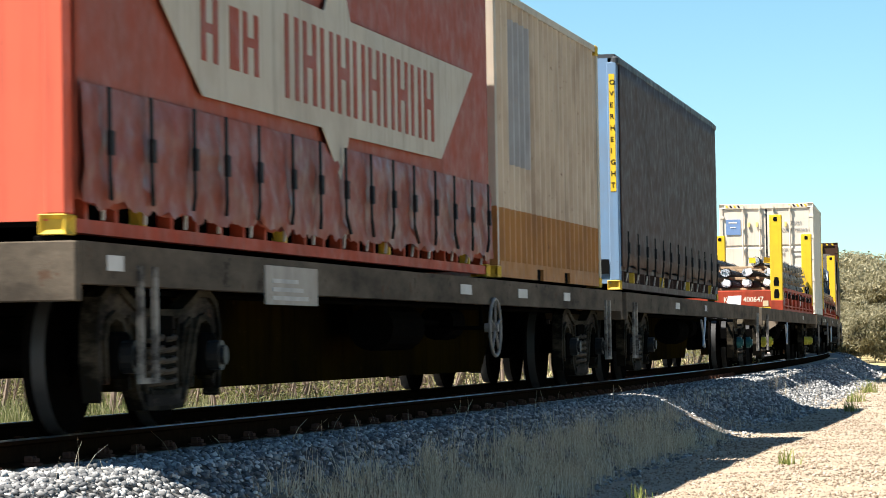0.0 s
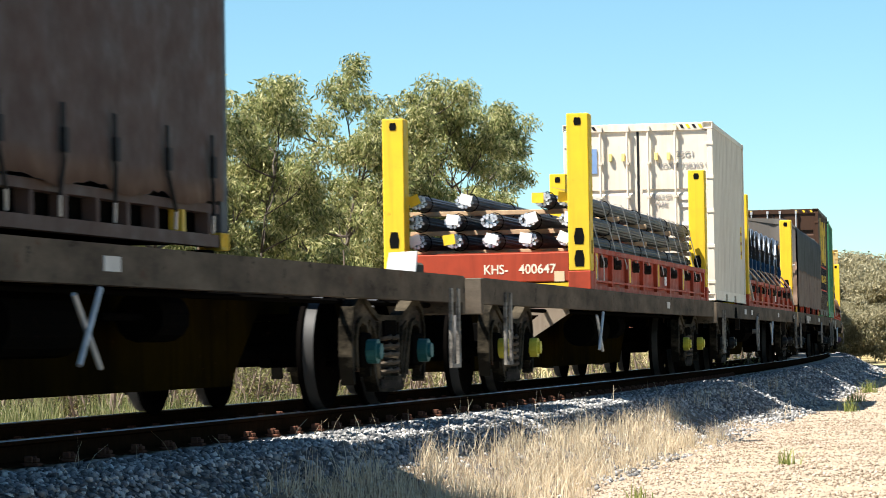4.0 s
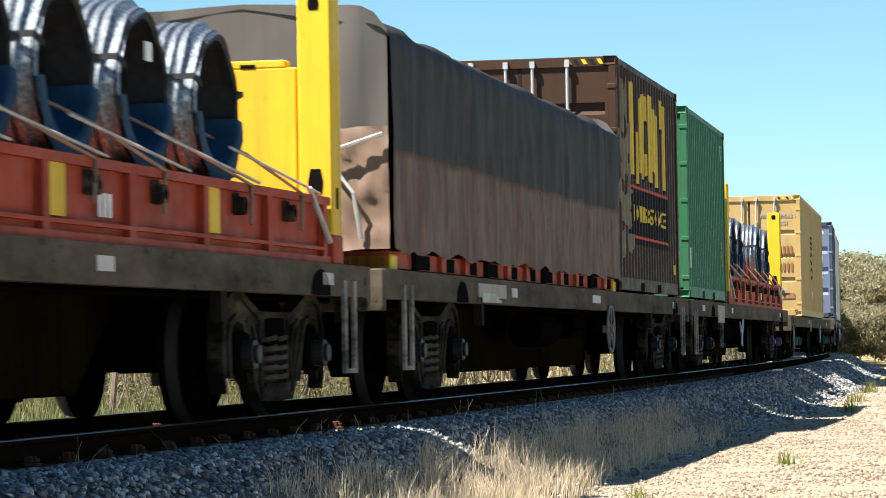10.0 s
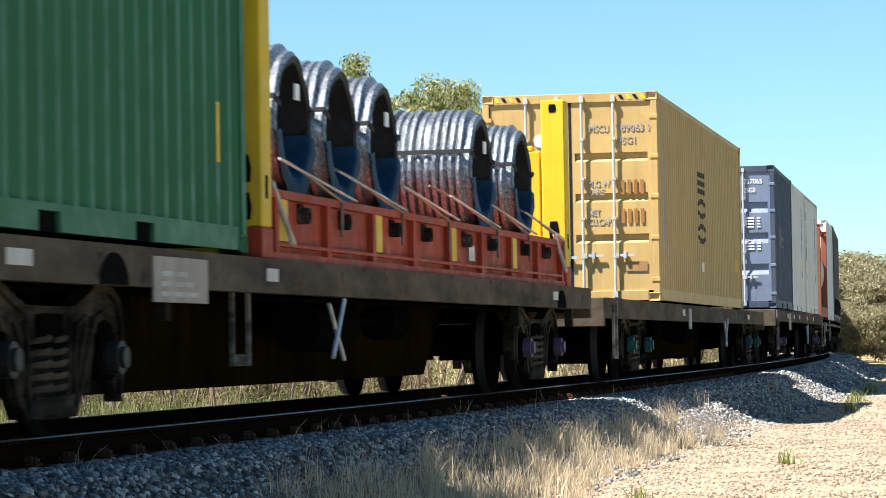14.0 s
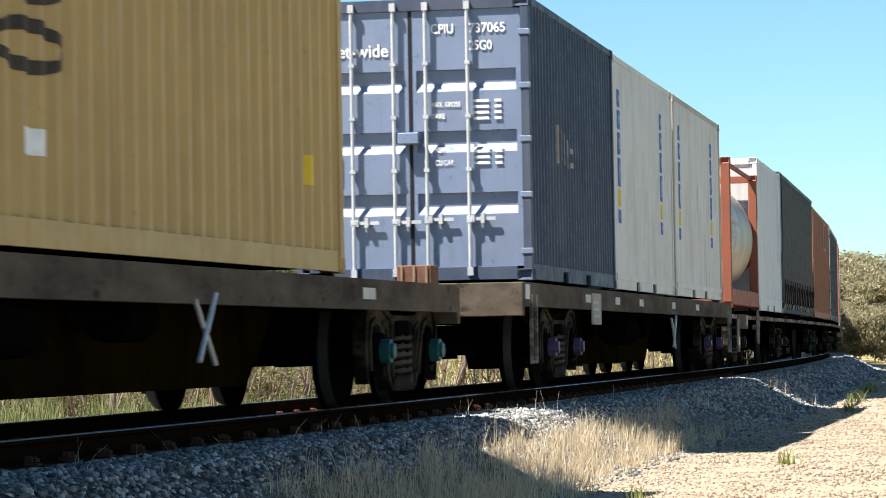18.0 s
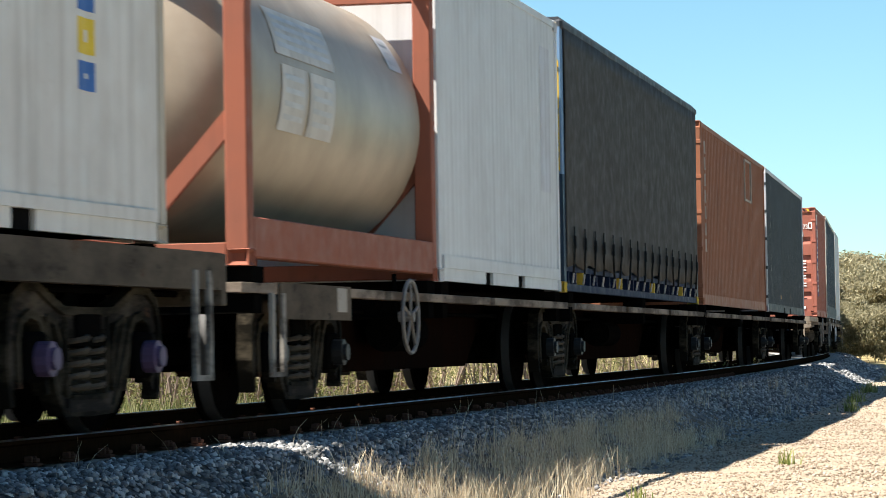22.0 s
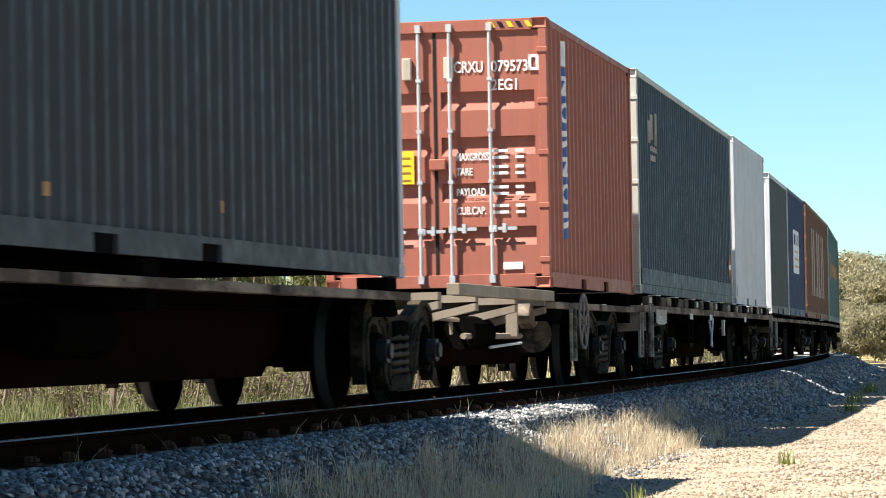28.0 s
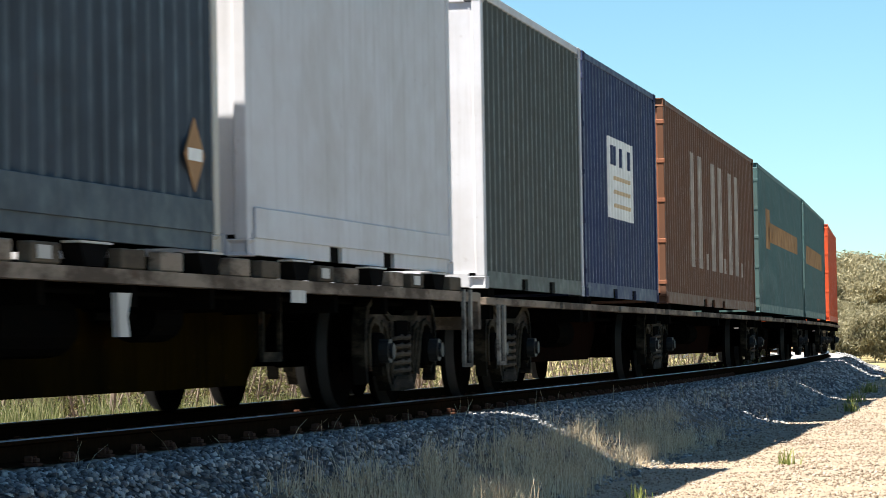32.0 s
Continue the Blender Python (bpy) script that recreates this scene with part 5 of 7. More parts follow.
def blades(name, roots, heights, widths, mat, seed, lean=.35, joints=3):
    """Bent grass blades as one mesh."""
    rng = np.random.RandomState(seed)
    vs, fs = [], []
    for (x, y, z), h, w in zip(roots, heights, widths):
        a, b = rng.uniform(0, 2 * math.pi), rng.uniform(0, 2 * math.pi)
        k = rng.uniform(0, lean) * h
        base = len(vs)
        for j in range(joints + 1):
            u = j / joints
            ww = w * (1 - .8 * u)
            cx, cy = x + k * u * u * math.cos(b), y + k * u * u * math.sin(b)
            vs.append((cx - ww * math.cos(a), cy - ww * math.sin(a), z + h * u * (1 - .15 * u * k / h)))
            vs.append((cx + ww * math.cos(a), cy + ww * math.sin(a), z + h * u * (1 - .15 * u * k / h)))
        for j in range(joints):
            i = base + 2 * j
            fs.append((i, i + 1, i + 3, i + 2))
    me = bpy.data.meshes.new(name)
    me.from_pydata(vs, [], fs)
    me.materials.append(mat)
    return new(name, me)


def build_grass():
    rng = np.random.RandomState(2)
    roots, hs, ws = [], [], []

    def tuft(s, la, n, spread, h0, h1, w):
        for _ in range(n):
            q = on_line(s + rng.normal(0, spread), la + rng.normal(0, spread * .6))
            l2 = la
            roots.append((q.x, q.y, lie(l2) - .03))
            hs.append(rng.uniform(h0, h1))
            ws.append(w * rng.uniform(.6, 1.3))
    for _ in range(620):
        s, la = rng.uniform(-14.5, 4.0), rng.uniform(1.92, 2.66)
        if noise.noise((s * .5, la * 1.5, 7)) > -.35 + max(0, (s + 1) * .06):
            tuft(s, la, 14, .05, .06, .20 + .14 * rng.rand(), .0034)
    for _ in range(70):
        tuft(rng.uniform(3, 26), rng.uniform(1.7, 2.6), 5, .06, .10, .30, .004)
    for _ in range(70):
        tuft(rng.uniform(-17, 8), rng.uniform(1.18, 1.6), 1, .03, .08, .24, .0035)
    for _ in range(60):
        tuft(rng.uniform(-13, -3), rng.uniform(1.7, 2.3), 2, .05, .2, .38, .003)
    for _ in range(360):
        s = rng.uniform(-17.5, 2.5)
        la = rng.uniform(2.18, 2.72) if s < -6 else rng.uniform(2.02, 2.55)
        if noise.noise((s * .45, la, 3)) > -.28:
            tuft(s, la, 9, .06, .12, .20 + .12 * rng.rand(), .0036)
    for _ in range(380):
        tuft(rng.uniform(-20, -8), rng.uniform(2.35, 2.9), 6, .06, .14, .24 + .13 * rng.rand(), .0036)
    ob = blades("dry_grass", roots, hs, ws, M_STRAW, 3, .65)
    tagged(ob, "dry straw-coloured grass on the ballast slope", "grass", kind="stuff")
    roots, hs, ws = [], [], []
    for _ in range(9000):
        s, la = rng.uniform(-15, 4.5), rng.uniform(1.88, 2.75)
        if noise.noise((s * .5, la * 1.5, 7)) > -.30 + max(0, (s + 1) * .06):
            q = on_line(s, la)
            roots.append((q.x, q.y, max(lie(la), GROUND) + rng.uniform(.005, .03)))
            hs.append(rng.uniform(.012, .035))
            ws.append(rng.uniform(.002, .0045))
    ob = blades("straw_litter", roots, hs, ws, M_STRAW, 8, 7.0)
    tagged(ob, "fallen straw lying on the ballast slope", "grass", kind="stuff")
    spots = [(-3.2, 3.95, .16, 40), (-9.6, 3.45, .13, 26), (2.5, 4.75, .15, 30), (-11.6, 2.55, .10, 70), (17.5, 3.3, .22, 60), (24, 3.1, .28, 70), (33, 3.0, .30, 80), (40, 3.3, .25, 60), (52, 3.2, .35, 80), (60, 3.6, .4, 80), (70, 3.6, .4, 80)]
    for s, la, h, n in spots:
        q = on_line(s, la)
        r = [(q.x + rng.normal(0, h * .3), q.y + rng.normal(0, h * .5), GROUND - .02) for _ in range(n)]
        wd = thing("weed_tuft", "small green weed growing in the gravel", "weed", "weeds beside the track")
        wd.location = (q.x, q.y, GROUND)
        lv = blades("leaves", [(a - q.x, b - q.y, 0) for a, b, c in r], [h * rng.uniform(.5, 1.1) for _ in r], [.006 + .01 * h] * len(r), M_WEED, int(s * 7) % 97 + 1, .6)
        lv.parent = wd


build_ballast()
build_grass()

# ---------------------------------------------------------------- trees and scrub beyond the line
M_BARK = plain("gum_bark", (.075, .06, .048), .9, 0, .35, 5, .6)
M_BARK_P = plain("pale_gum_bark", (.46, .41, .35), .85, 0, .25, 4, .5)
M_LEAF = island_material("gum_leaf", [(0, (.09, .11, .032)), (.4, (.26, .29, .105)), (.75, (.48, .47, .20)), (1, (.74, .68, .38))], .5, 1.6, .4, .45)
# far leaves made paler, with distance haze mixed into the leaf colour
M_LEAF_P = island_material("hazy_scrub_leaf", [(0, (.21, .19, .105)), (.5, (.34, .305, .18)), (1, (.48, .43, .28))], .6, .6, .3, .35)
M_SCRUB = island_material("undergrowth_leaf", [(0, (.09, .10, .03)), (.5, (.20, .205, .075)), (1, (.36, .33, .17))], .6, 1.0, .3, .4)
M_TWIG = plain("dry_twig", (.17, .13, .10), .9, 0, .3, 8)


def leaf_mesh(name, centres, per, radius, size, mat, seed, droop=.6):
    rng = np.random.RandomState(seed)
    n = len(centres) * per
    c = np.repeat(np.array(centres), per, axis=0)
    d = rng.normal(0, 1, (n, 3))
    d /= np.linalg.norm(d, axis=1, keepdims=True)
    c = c + d * (rng.uniform(0, 1, (n, 1)) ** .5) * radius * np.array([1, 1, .72]) + np.array([0, 0, -.15 * radius])
    u = rng.normal(0, 1, (n, 3)) * np.array([1, 1, .6]) + np.array([0, 0, -droop * 1.6])
    u /= np.linalg.norm(u, axis=1, keepdims=True)
    w = np.cross(u, rng.normal(0, 1, (n, 3)))
    w /= np.linalg.norm(w, axis=1, keepdims=True)
    ln = size * rng.uniform(.6, 1.3, (n, 1))
    wd = ln * .24
    vs = np.stack([c, c + u * ln * .5 + w * wd * .5, c + u * ln, c + u * ln * .5 - w * wd * .5], axis=1).reshape(-1, 3)
    me = bpy.data.meshes.new(name)
    me.vertices.add(len(vs))
    me.vertices.foreach_set("co", vs.astype(np.float32).ravel())
    me.loops.add(len(vs))
    me.loops.foreach_set("vertex_index", np.arange(len(vs), dtype=np.int32))
    me.polygons.add(n)
    me.polygons.foreach_set("loop_start", np.arange(0, 4 * n, 4, dtype=np.int32))
    me.polygons.foreach_set("loop_total", np.full(n, 4, dtype=np.int32))
    me.update(calc_edges=True)
    me.materials.append(mat)
    return me


def limb(bm, a, d, length, r, rng, tips, depth, bend=.25):
    p = Vector(a)
    d = Vector(d).normalized()
    n = 4
    for i in range(n):
        d2 = (d + Vector((rng.uniform(-bend, bend), rng.uniform(-bend, bend), rng.uniform(-.05, bend)))).normalized()
        q = p + d2 * length / n
        tube(bm, p, q, r * (1 - .75 * i / n), 6, r * (1 - .75 * (i + 1) / n))
        p, d = q, d2
        if depth > 0 and i >= 1:
            for _ in range(2):
                s = Vector((rng.uniform(-1, 1), rng.uniform(-1, 1), rng.uniform(-.1, .8)))
                limb(bm, p, (d * .6 + s).normalized(), length * rng.uniform(.45, .65), r * .45, rng, tips, depth - 1, bend)
        if depth == 0 and i >= 2:
            tips.append(tuple(p))
    tips.append(tuple(p))


def tree(x, y, height, seed, label, spread=1.0, bark=None, leaf=None, per=160, stems=1, size=.16, radius=.42, low=.32):
    rng = random.Random(seed)
    tr = thing("gum_tree", label, "tree", "trees behind the track")
    bm, tips = bmesh.new(), []
    for k in range(stems):
        p = Vector((rng.uniform(-.2, .2) * (stems > 1), rng.uniform(-.2, .2), 0))
        d = Vector((rng.uniform(-.25, .25), rng.uniform(-.2, .2), 1)).normalized()
        r = .013 * height / stems ** .5
        n = 6
        for i in range(n):
            d = (d + Vector((rng.uniform(-.16, .16), rng.uniform(-.16, .16), .05))).normalized()
            q = p + d * height * .80 / n
            tube(bm, p, q, r * (1 - .14 * i), 8, r * (1 - .14 * (i + 1)))
            p = q
            if (i + 1) / n > low:
                for _ in range(2):
                    a = rng.uniform(0, 2 * math.pi)
                    s = Vector((math.cos(a), math.sin(a), rng.uniform(.15, .8)))
                    limb(bm, p, s, height * .26 * spread * rng.uniform(.7, 1.2), r * .42, rng, tips, 1)
        limb(bm, p, d, height * .22, r * .3, rng, tips, 1)
    tips = [q for q in tips if rng.random() < .62]
    part("trunk", bm, bark or M_BARK, tr, smooth=True)
    part("crown", leaf_mesh("crown", tips, per, radius, size, leaf or M_LEAF, seed), None, tr, "drooping olive leaves")
    tr.location = (x, y, GROUND - .05)
    tr.rotation_euler = (0, 0, rng.uniform(0, 6))
    return tr


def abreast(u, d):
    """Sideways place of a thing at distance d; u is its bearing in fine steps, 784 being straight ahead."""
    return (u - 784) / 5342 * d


L1 = "eucalyptus with dense drooping olive foliage"
L2 = "slender eucalyptus with open airy crown"
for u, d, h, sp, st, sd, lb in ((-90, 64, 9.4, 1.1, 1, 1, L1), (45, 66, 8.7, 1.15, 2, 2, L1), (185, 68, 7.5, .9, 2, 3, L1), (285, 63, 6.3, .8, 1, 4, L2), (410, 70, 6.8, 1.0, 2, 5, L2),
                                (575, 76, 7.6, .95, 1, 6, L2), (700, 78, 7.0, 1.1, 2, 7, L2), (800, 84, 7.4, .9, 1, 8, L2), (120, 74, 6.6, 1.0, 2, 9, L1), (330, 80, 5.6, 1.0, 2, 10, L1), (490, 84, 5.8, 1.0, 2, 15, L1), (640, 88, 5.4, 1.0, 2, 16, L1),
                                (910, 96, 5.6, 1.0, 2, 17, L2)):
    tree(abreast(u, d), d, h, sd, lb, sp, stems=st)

L3 = "bushy grey-olive tree at the edge of a dry paddock"
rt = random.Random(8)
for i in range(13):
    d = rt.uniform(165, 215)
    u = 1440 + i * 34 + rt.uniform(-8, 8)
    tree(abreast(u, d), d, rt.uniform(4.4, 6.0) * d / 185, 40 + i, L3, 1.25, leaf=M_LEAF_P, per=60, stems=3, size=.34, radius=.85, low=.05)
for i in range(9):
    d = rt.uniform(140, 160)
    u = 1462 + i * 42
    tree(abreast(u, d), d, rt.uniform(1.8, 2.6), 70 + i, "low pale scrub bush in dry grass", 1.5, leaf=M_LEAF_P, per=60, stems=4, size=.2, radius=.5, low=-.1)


def build_scrub():
    """Thicket of sticks, dry stalks and small leaves on the far side of the line."""
    rng = random.Random(12)
    bm = bmesh.new()
    tips = []
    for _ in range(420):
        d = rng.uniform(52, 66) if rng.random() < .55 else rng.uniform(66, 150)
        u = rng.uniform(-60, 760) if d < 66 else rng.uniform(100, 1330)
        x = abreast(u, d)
        q = Vector((x, d, GROUND - .03))
        for _ in range(5):
            h = rng.uniform(.7, 2.0)
            v = Vector((rng.uniform(-.5, .5), rng.uniform(-.5, .5), h))
            p = q + Vector((rng.uniform(-.4, .4), rng.uniform(-.4, .4), 0))
            m = p + v * .5 + Vector((rng.uniform(-.12, .12), 0, 0))
            k = 1 + 2.2 * rng.random() ** 3
            tube(bm, p, m, .015 * k, 5, .011 * k)
            tube(bm, m, p + v, .011 * k, 4, .005)
            for f in (.25, .5, .75, 1):
                if rng.random() < .62:
                    tips.append(tuple(p + v * f))
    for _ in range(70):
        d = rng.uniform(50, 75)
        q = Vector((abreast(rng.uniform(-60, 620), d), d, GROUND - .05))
        v = Vector((rng.uniform(-.35, .35), rng.uniform(-.3, .3), rng.uniform(2.0, 3.2)))
        r = rng.uniform(.025, .06)
        tube(bm, q, q + v * .5 + Vector((rng.uniform(-.1, .1), 0, 0)), r, 6, r * .8)
        tube(bm, q + v * .5, q + v, r * .8, 6, r * .4)
    st = part("scrub_stems", bm, M_TWIG)
    tagged(st, "tangle of dry brown sticks beyond the track", "scrub", kind="stuff")
    ob = new("scrub_foliage", leaf_mesh("scrub_foliage", tips, 26, .34, .10, M_SCRUB, 31, .2))
    tagged(ob, "sparse grey-green scrub foliage beyond the track", "scrub", kind="stuff")
    roots = []
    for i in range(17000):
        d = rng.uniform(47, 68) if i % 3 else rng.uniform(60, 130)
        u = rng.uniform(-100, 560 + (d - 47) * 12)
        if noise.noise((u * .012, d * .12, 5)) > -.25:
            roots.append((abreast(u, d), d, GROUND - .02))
    gb = blades("far_grass", roots, [rng.uniform(.12, .5) for _ in roots], [.012] * len(roots), M_RANK, 41, .5, 2)
    tagged(gb, "rank yellow-green grass beyond the track", "grass", kind="stuff")


build_scrub()
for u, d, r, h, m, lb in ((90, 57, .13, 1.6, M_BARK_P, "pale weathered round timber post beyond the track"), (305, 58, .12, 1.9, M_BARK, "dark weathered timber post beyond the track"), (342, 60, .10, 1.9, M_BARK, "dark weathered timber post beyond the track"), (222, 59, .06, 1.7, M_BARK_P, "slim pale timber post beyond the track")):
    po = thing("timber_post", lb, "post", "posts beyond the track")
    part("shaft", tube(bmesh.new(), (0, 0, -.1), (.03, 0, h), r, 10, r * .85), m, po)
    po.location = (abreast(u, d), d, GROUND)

# ---------------------------------------------------------------- rack loads
M_STEEL = plain("mill_steel", (.050, .052, .056), .5, .5, .35, 12)
M_CUT = cut_end_material()
M_TIMBER = plain("dunnage_timber", (.48, .33, .20), .85, 0, .25, 7, .4)
M_TAG_W = plain("tag_white", (.82, .82, .80), .6, 0, .05)
ME_BARS = rebar_meshes()
for me in ME_BARS:
    me.materials.append(M_STEEL)
    me.materials.append(M_CUT)
    for f in me.polygons:
        if abs(f.normal.x) > .9:
            f.material_index = 1
rnd = random.Random(14)
rack_z = DECK + .46
for layer, ys in enumerate(((-.90, -.45, 0, .45, .90), (-.92, -.44, .02, .46, .92), (-.90, -.62, .32, .88))):
    zb = rack_z + .055 + layer * .235
    for x in (-89.2, -86.5, -83.8, -81.0, -78.4):
        tb = thing("dunnage_timber", "sawn pale timber bearer under steel bar bundles", "timber", "timber bearers on the rack")
        part("bearer", boxes((-.05, .05, -1.08, 1.08, 0, .055), bev=.004), M_TIMBER, tb)
        ride(tb, *wc[1:], x - .05, x + .05, zb - .055)
    for y in ys:
        bn = thing("rebar_bundle", "bundle of dark steel reinforcing bar with bright cut ends", "steel bars", "bar bundles on the rack")
        for me in ME_BARS:
            part("bar", me, None, bn)
        for x in (-5.6, -3.0, 0, 3.0, 5.6):
            part("tie", ring(bmesh.new(), (x, 0, .092), .108, .006, "x", 12, 4), M_UNDER, bn)
        if rnd.random() < .85:
            c = M_PLATE_Y if rnd.random() < .25 else M_TAG_W
            tg = part("tag", boxes((-.005, .005, -.07, .07, -.07, .05)), c, bn, "pale paper tag", Matrix.Translation((-6.03, rnd.uniform(-.06, .06), .12)) @ Matrix.Rotation(rnd.uniform(-.5, .5), 4, "X"))
        ride(bn, *wc[1:], -89.75, -77.85, zb, y)
L = 12.7
for i, x in enumerate((-5.9, -5.35, -4.0, -3.3, -2.1, -.9, .5, 1.9, 3.0, 3.6, 4.6, 5.3)):
    bm = bmesh.new()
    for a, b in (((x - .22, -.75, 1.21), (x - .18, -1.05, 1.15)), ((x - .18, -1.05, 1.15), (x + .12, -1.225, .34)), ((x + .12, -1.225, .34), (x + .12, -1.225, .12 if i < 2 else .30))):
        a, b = Vector(a), Vector(b)
        w = Vector((.026, 0, 0))
        n = Vector((0, -.006, .002))
        v = [bm.verts.new(q) for q in (a - w, a + w, b + w, b - w, a - w + n, a + w + n, b + w + n, b - w + n)]
        for q in ((0, 1, 2, 3), (7, 6, 5, 4), (0, 4, 5, 1), (1, 5, 6, 2), (2, 6, 7, 3), (3, 7, 4, 0)):
            bm.faces.new([v[k] for k in q])
    part("lashing_strap", bm, M_STRAP, ra, "pale webbing strap over the bars")
part("writing_plate", boxes((-L / 2 - .006, -L / 2 - .001, -.92, -.80, .10, .22)), M_PLATE_T, ra)
lettering("KHS-", .155, M_LETTER_C, ra, on_end(-L / 2 - .0015, .04, .20), width=.29, bold=True)
lettering("400647", .155, M_LETTER_C, ra, on_end(-L / 2 - .0015, -.38, .20), width=.44, bold=True)
for rk in (ra, rb, rc):
    bars_of(rk, [(.9 + i * .09, .95 + i * .09, .16, .30) for i in range(3)], M_LETTER_W, -1.205)

M_WIRE = wire_material()
# same wire, painted dark as the shade inside the coil
M_WIRE_IN = plain("inner_wire_shade", (.018, .019, .022), .6, .2, .4, 20)
rnd = random.Random(6)
for R, r, rows, wgn in ((.57, .43, (-68.3, -67.1, -66.0, -64.9, -63.6, -62.2, -60.8, -59.35), wd), (.60, .44, (-26.0, -24.6, -23.05), wf), (.615, .44, (-18.9, -16.65), wf)):
    me_coil, me_band, me_wrap = coil_mesh(R, r), band_mesh(R, r), wrap_mesh(R, r)
    for i, s in enumerate(rows):
        for y in (-.56, .56):
            co = wire_coil(me_coil, me_band, me_wrap)
            k = rnd.uniform(.95, 1.0)
            RIDERS.append((co, wgn[1], s - wgn[2] + rnd.uniform(-.03, .03), y + rnd.uniform(-.02, .02), rack_z + R - .02))
            if y < 0 and i % 2 == 0:
                part("tag", boxes((-.06, .06, -.54, -.525, .18, .30)), M_TAG_W, co, "small pale tag")
for rk, xs in ((rb, (-5.6, -4.0, -2.4, -.8, .8, 2.4, 4.0)), (rc, (-5.4, -3.6, -1.4, .6, 2.6, 4.4))):
    for i, x in enumerate(xs):
        bm = bmesh.new()
        pts = [(x, -.9, .85), (x + .25, -1.12, .72), (x + 1.3 + .3 * (i % 2), -1.23, .49), (x + 1.2 + .3 * (i % 2), -1.25, .22)]
        for a, b in zip(pts, pts[1:]):
            tube(bm, a, b, .012, 6)
        part("lashing_chain", bm, M_CHAIN, rk, "rusty lashing chain")
        bm = tube(bmesh.new(), (x - .2, -1.14, .74), (x + 1.9, -1.2, .52), .011, 6)
        part("lashing_rope", bm, M_STRAP, rk)
    part("ratchet_bar", tube(bmesh.new(), (-6.05, -1.20, .55), (-5.7, -1.26, .12), .022, 6), M_STRAP, rk)
    part("ratchet_bar", tube(bmesh.new(), (5.6, -1.20, .55), (5.95, -1.26, .16), .022, 6), M_STRAP, rk)


# ---- the sheeted load
def tarp_material():
    m, nt, b = material("dusty_tarpaulin")
    tc = nt.nodes.new("ShaderNodeTexCoord")
    sp = nt.nodes.new("ShaderNodeSeparateXYZ")
    nt.links.new(tc.outputs["Object"], sp.inputs[0])
    ad = nt.nodes.new("ShaderNodeMath")
    ad.operation = "MULTIPLY_ADD"
    nt.links.new(noise_tex(nt, 1.6, 5), ad.inputs[0])
    ad.inputs[1].default_value = .14
    nt.links.new(sp.outputs[2], ad.inputs[2])
    f = ramp(nt, ad.outputs[0], [(.0, (0, 0, 0)), (1, (1, 1, 1))])
    mr = nt.nodes.new("ShaderNodeMapRange")
    mr.inputs[1].default_value, mr.inputs[2].default_value = 1.06, 1.075
    nt.links.new(ad.outputs[0], mr.inputs[0])
    top = ramp(nt, noise_tex(nt, 3, 6), [(.3, (.026, .024, .023)), (.7, (.046, .041, .039))])
    low = ramp(nt, noise_tex(nt, 5, 6, (1.5, 1.5, .35)), [(.3, (.09, .055, .040)), (.55, (.155, .10, .074)), (.75, (.21, .15, .115))])
    edge = nt.nodes.new("ShaderNodeMapRange")
    edge.inputs[1].default_value, edge.inputs[2].default_value = 1.00, 1.065
    nt.links.new(ad.outputs[0], edge.inputs[0])
    low = mix(nt, edge.outputs[0], low, (.085, .04, .018))
    low = mix(nt, ramp(nt, noise_tex(nt, 7, 8, (1, 1, .5), rough=.75), [(.58, (0, 0, 0)), (.66, (.7, .7, .7))]), low, (.045, .035, .03))
    nt.links.new(mix(nt, mr.outputs[0], low, top), b.inputs["Base Color"])
    b.inputs["Specular IOR Level"].default_value = .12
    b.inputs["Roughness"].default_value = .7
    bump(nt, b, noise_tex(nt, 4, 6, (1, 1, .5)), .5, .03)
    return m


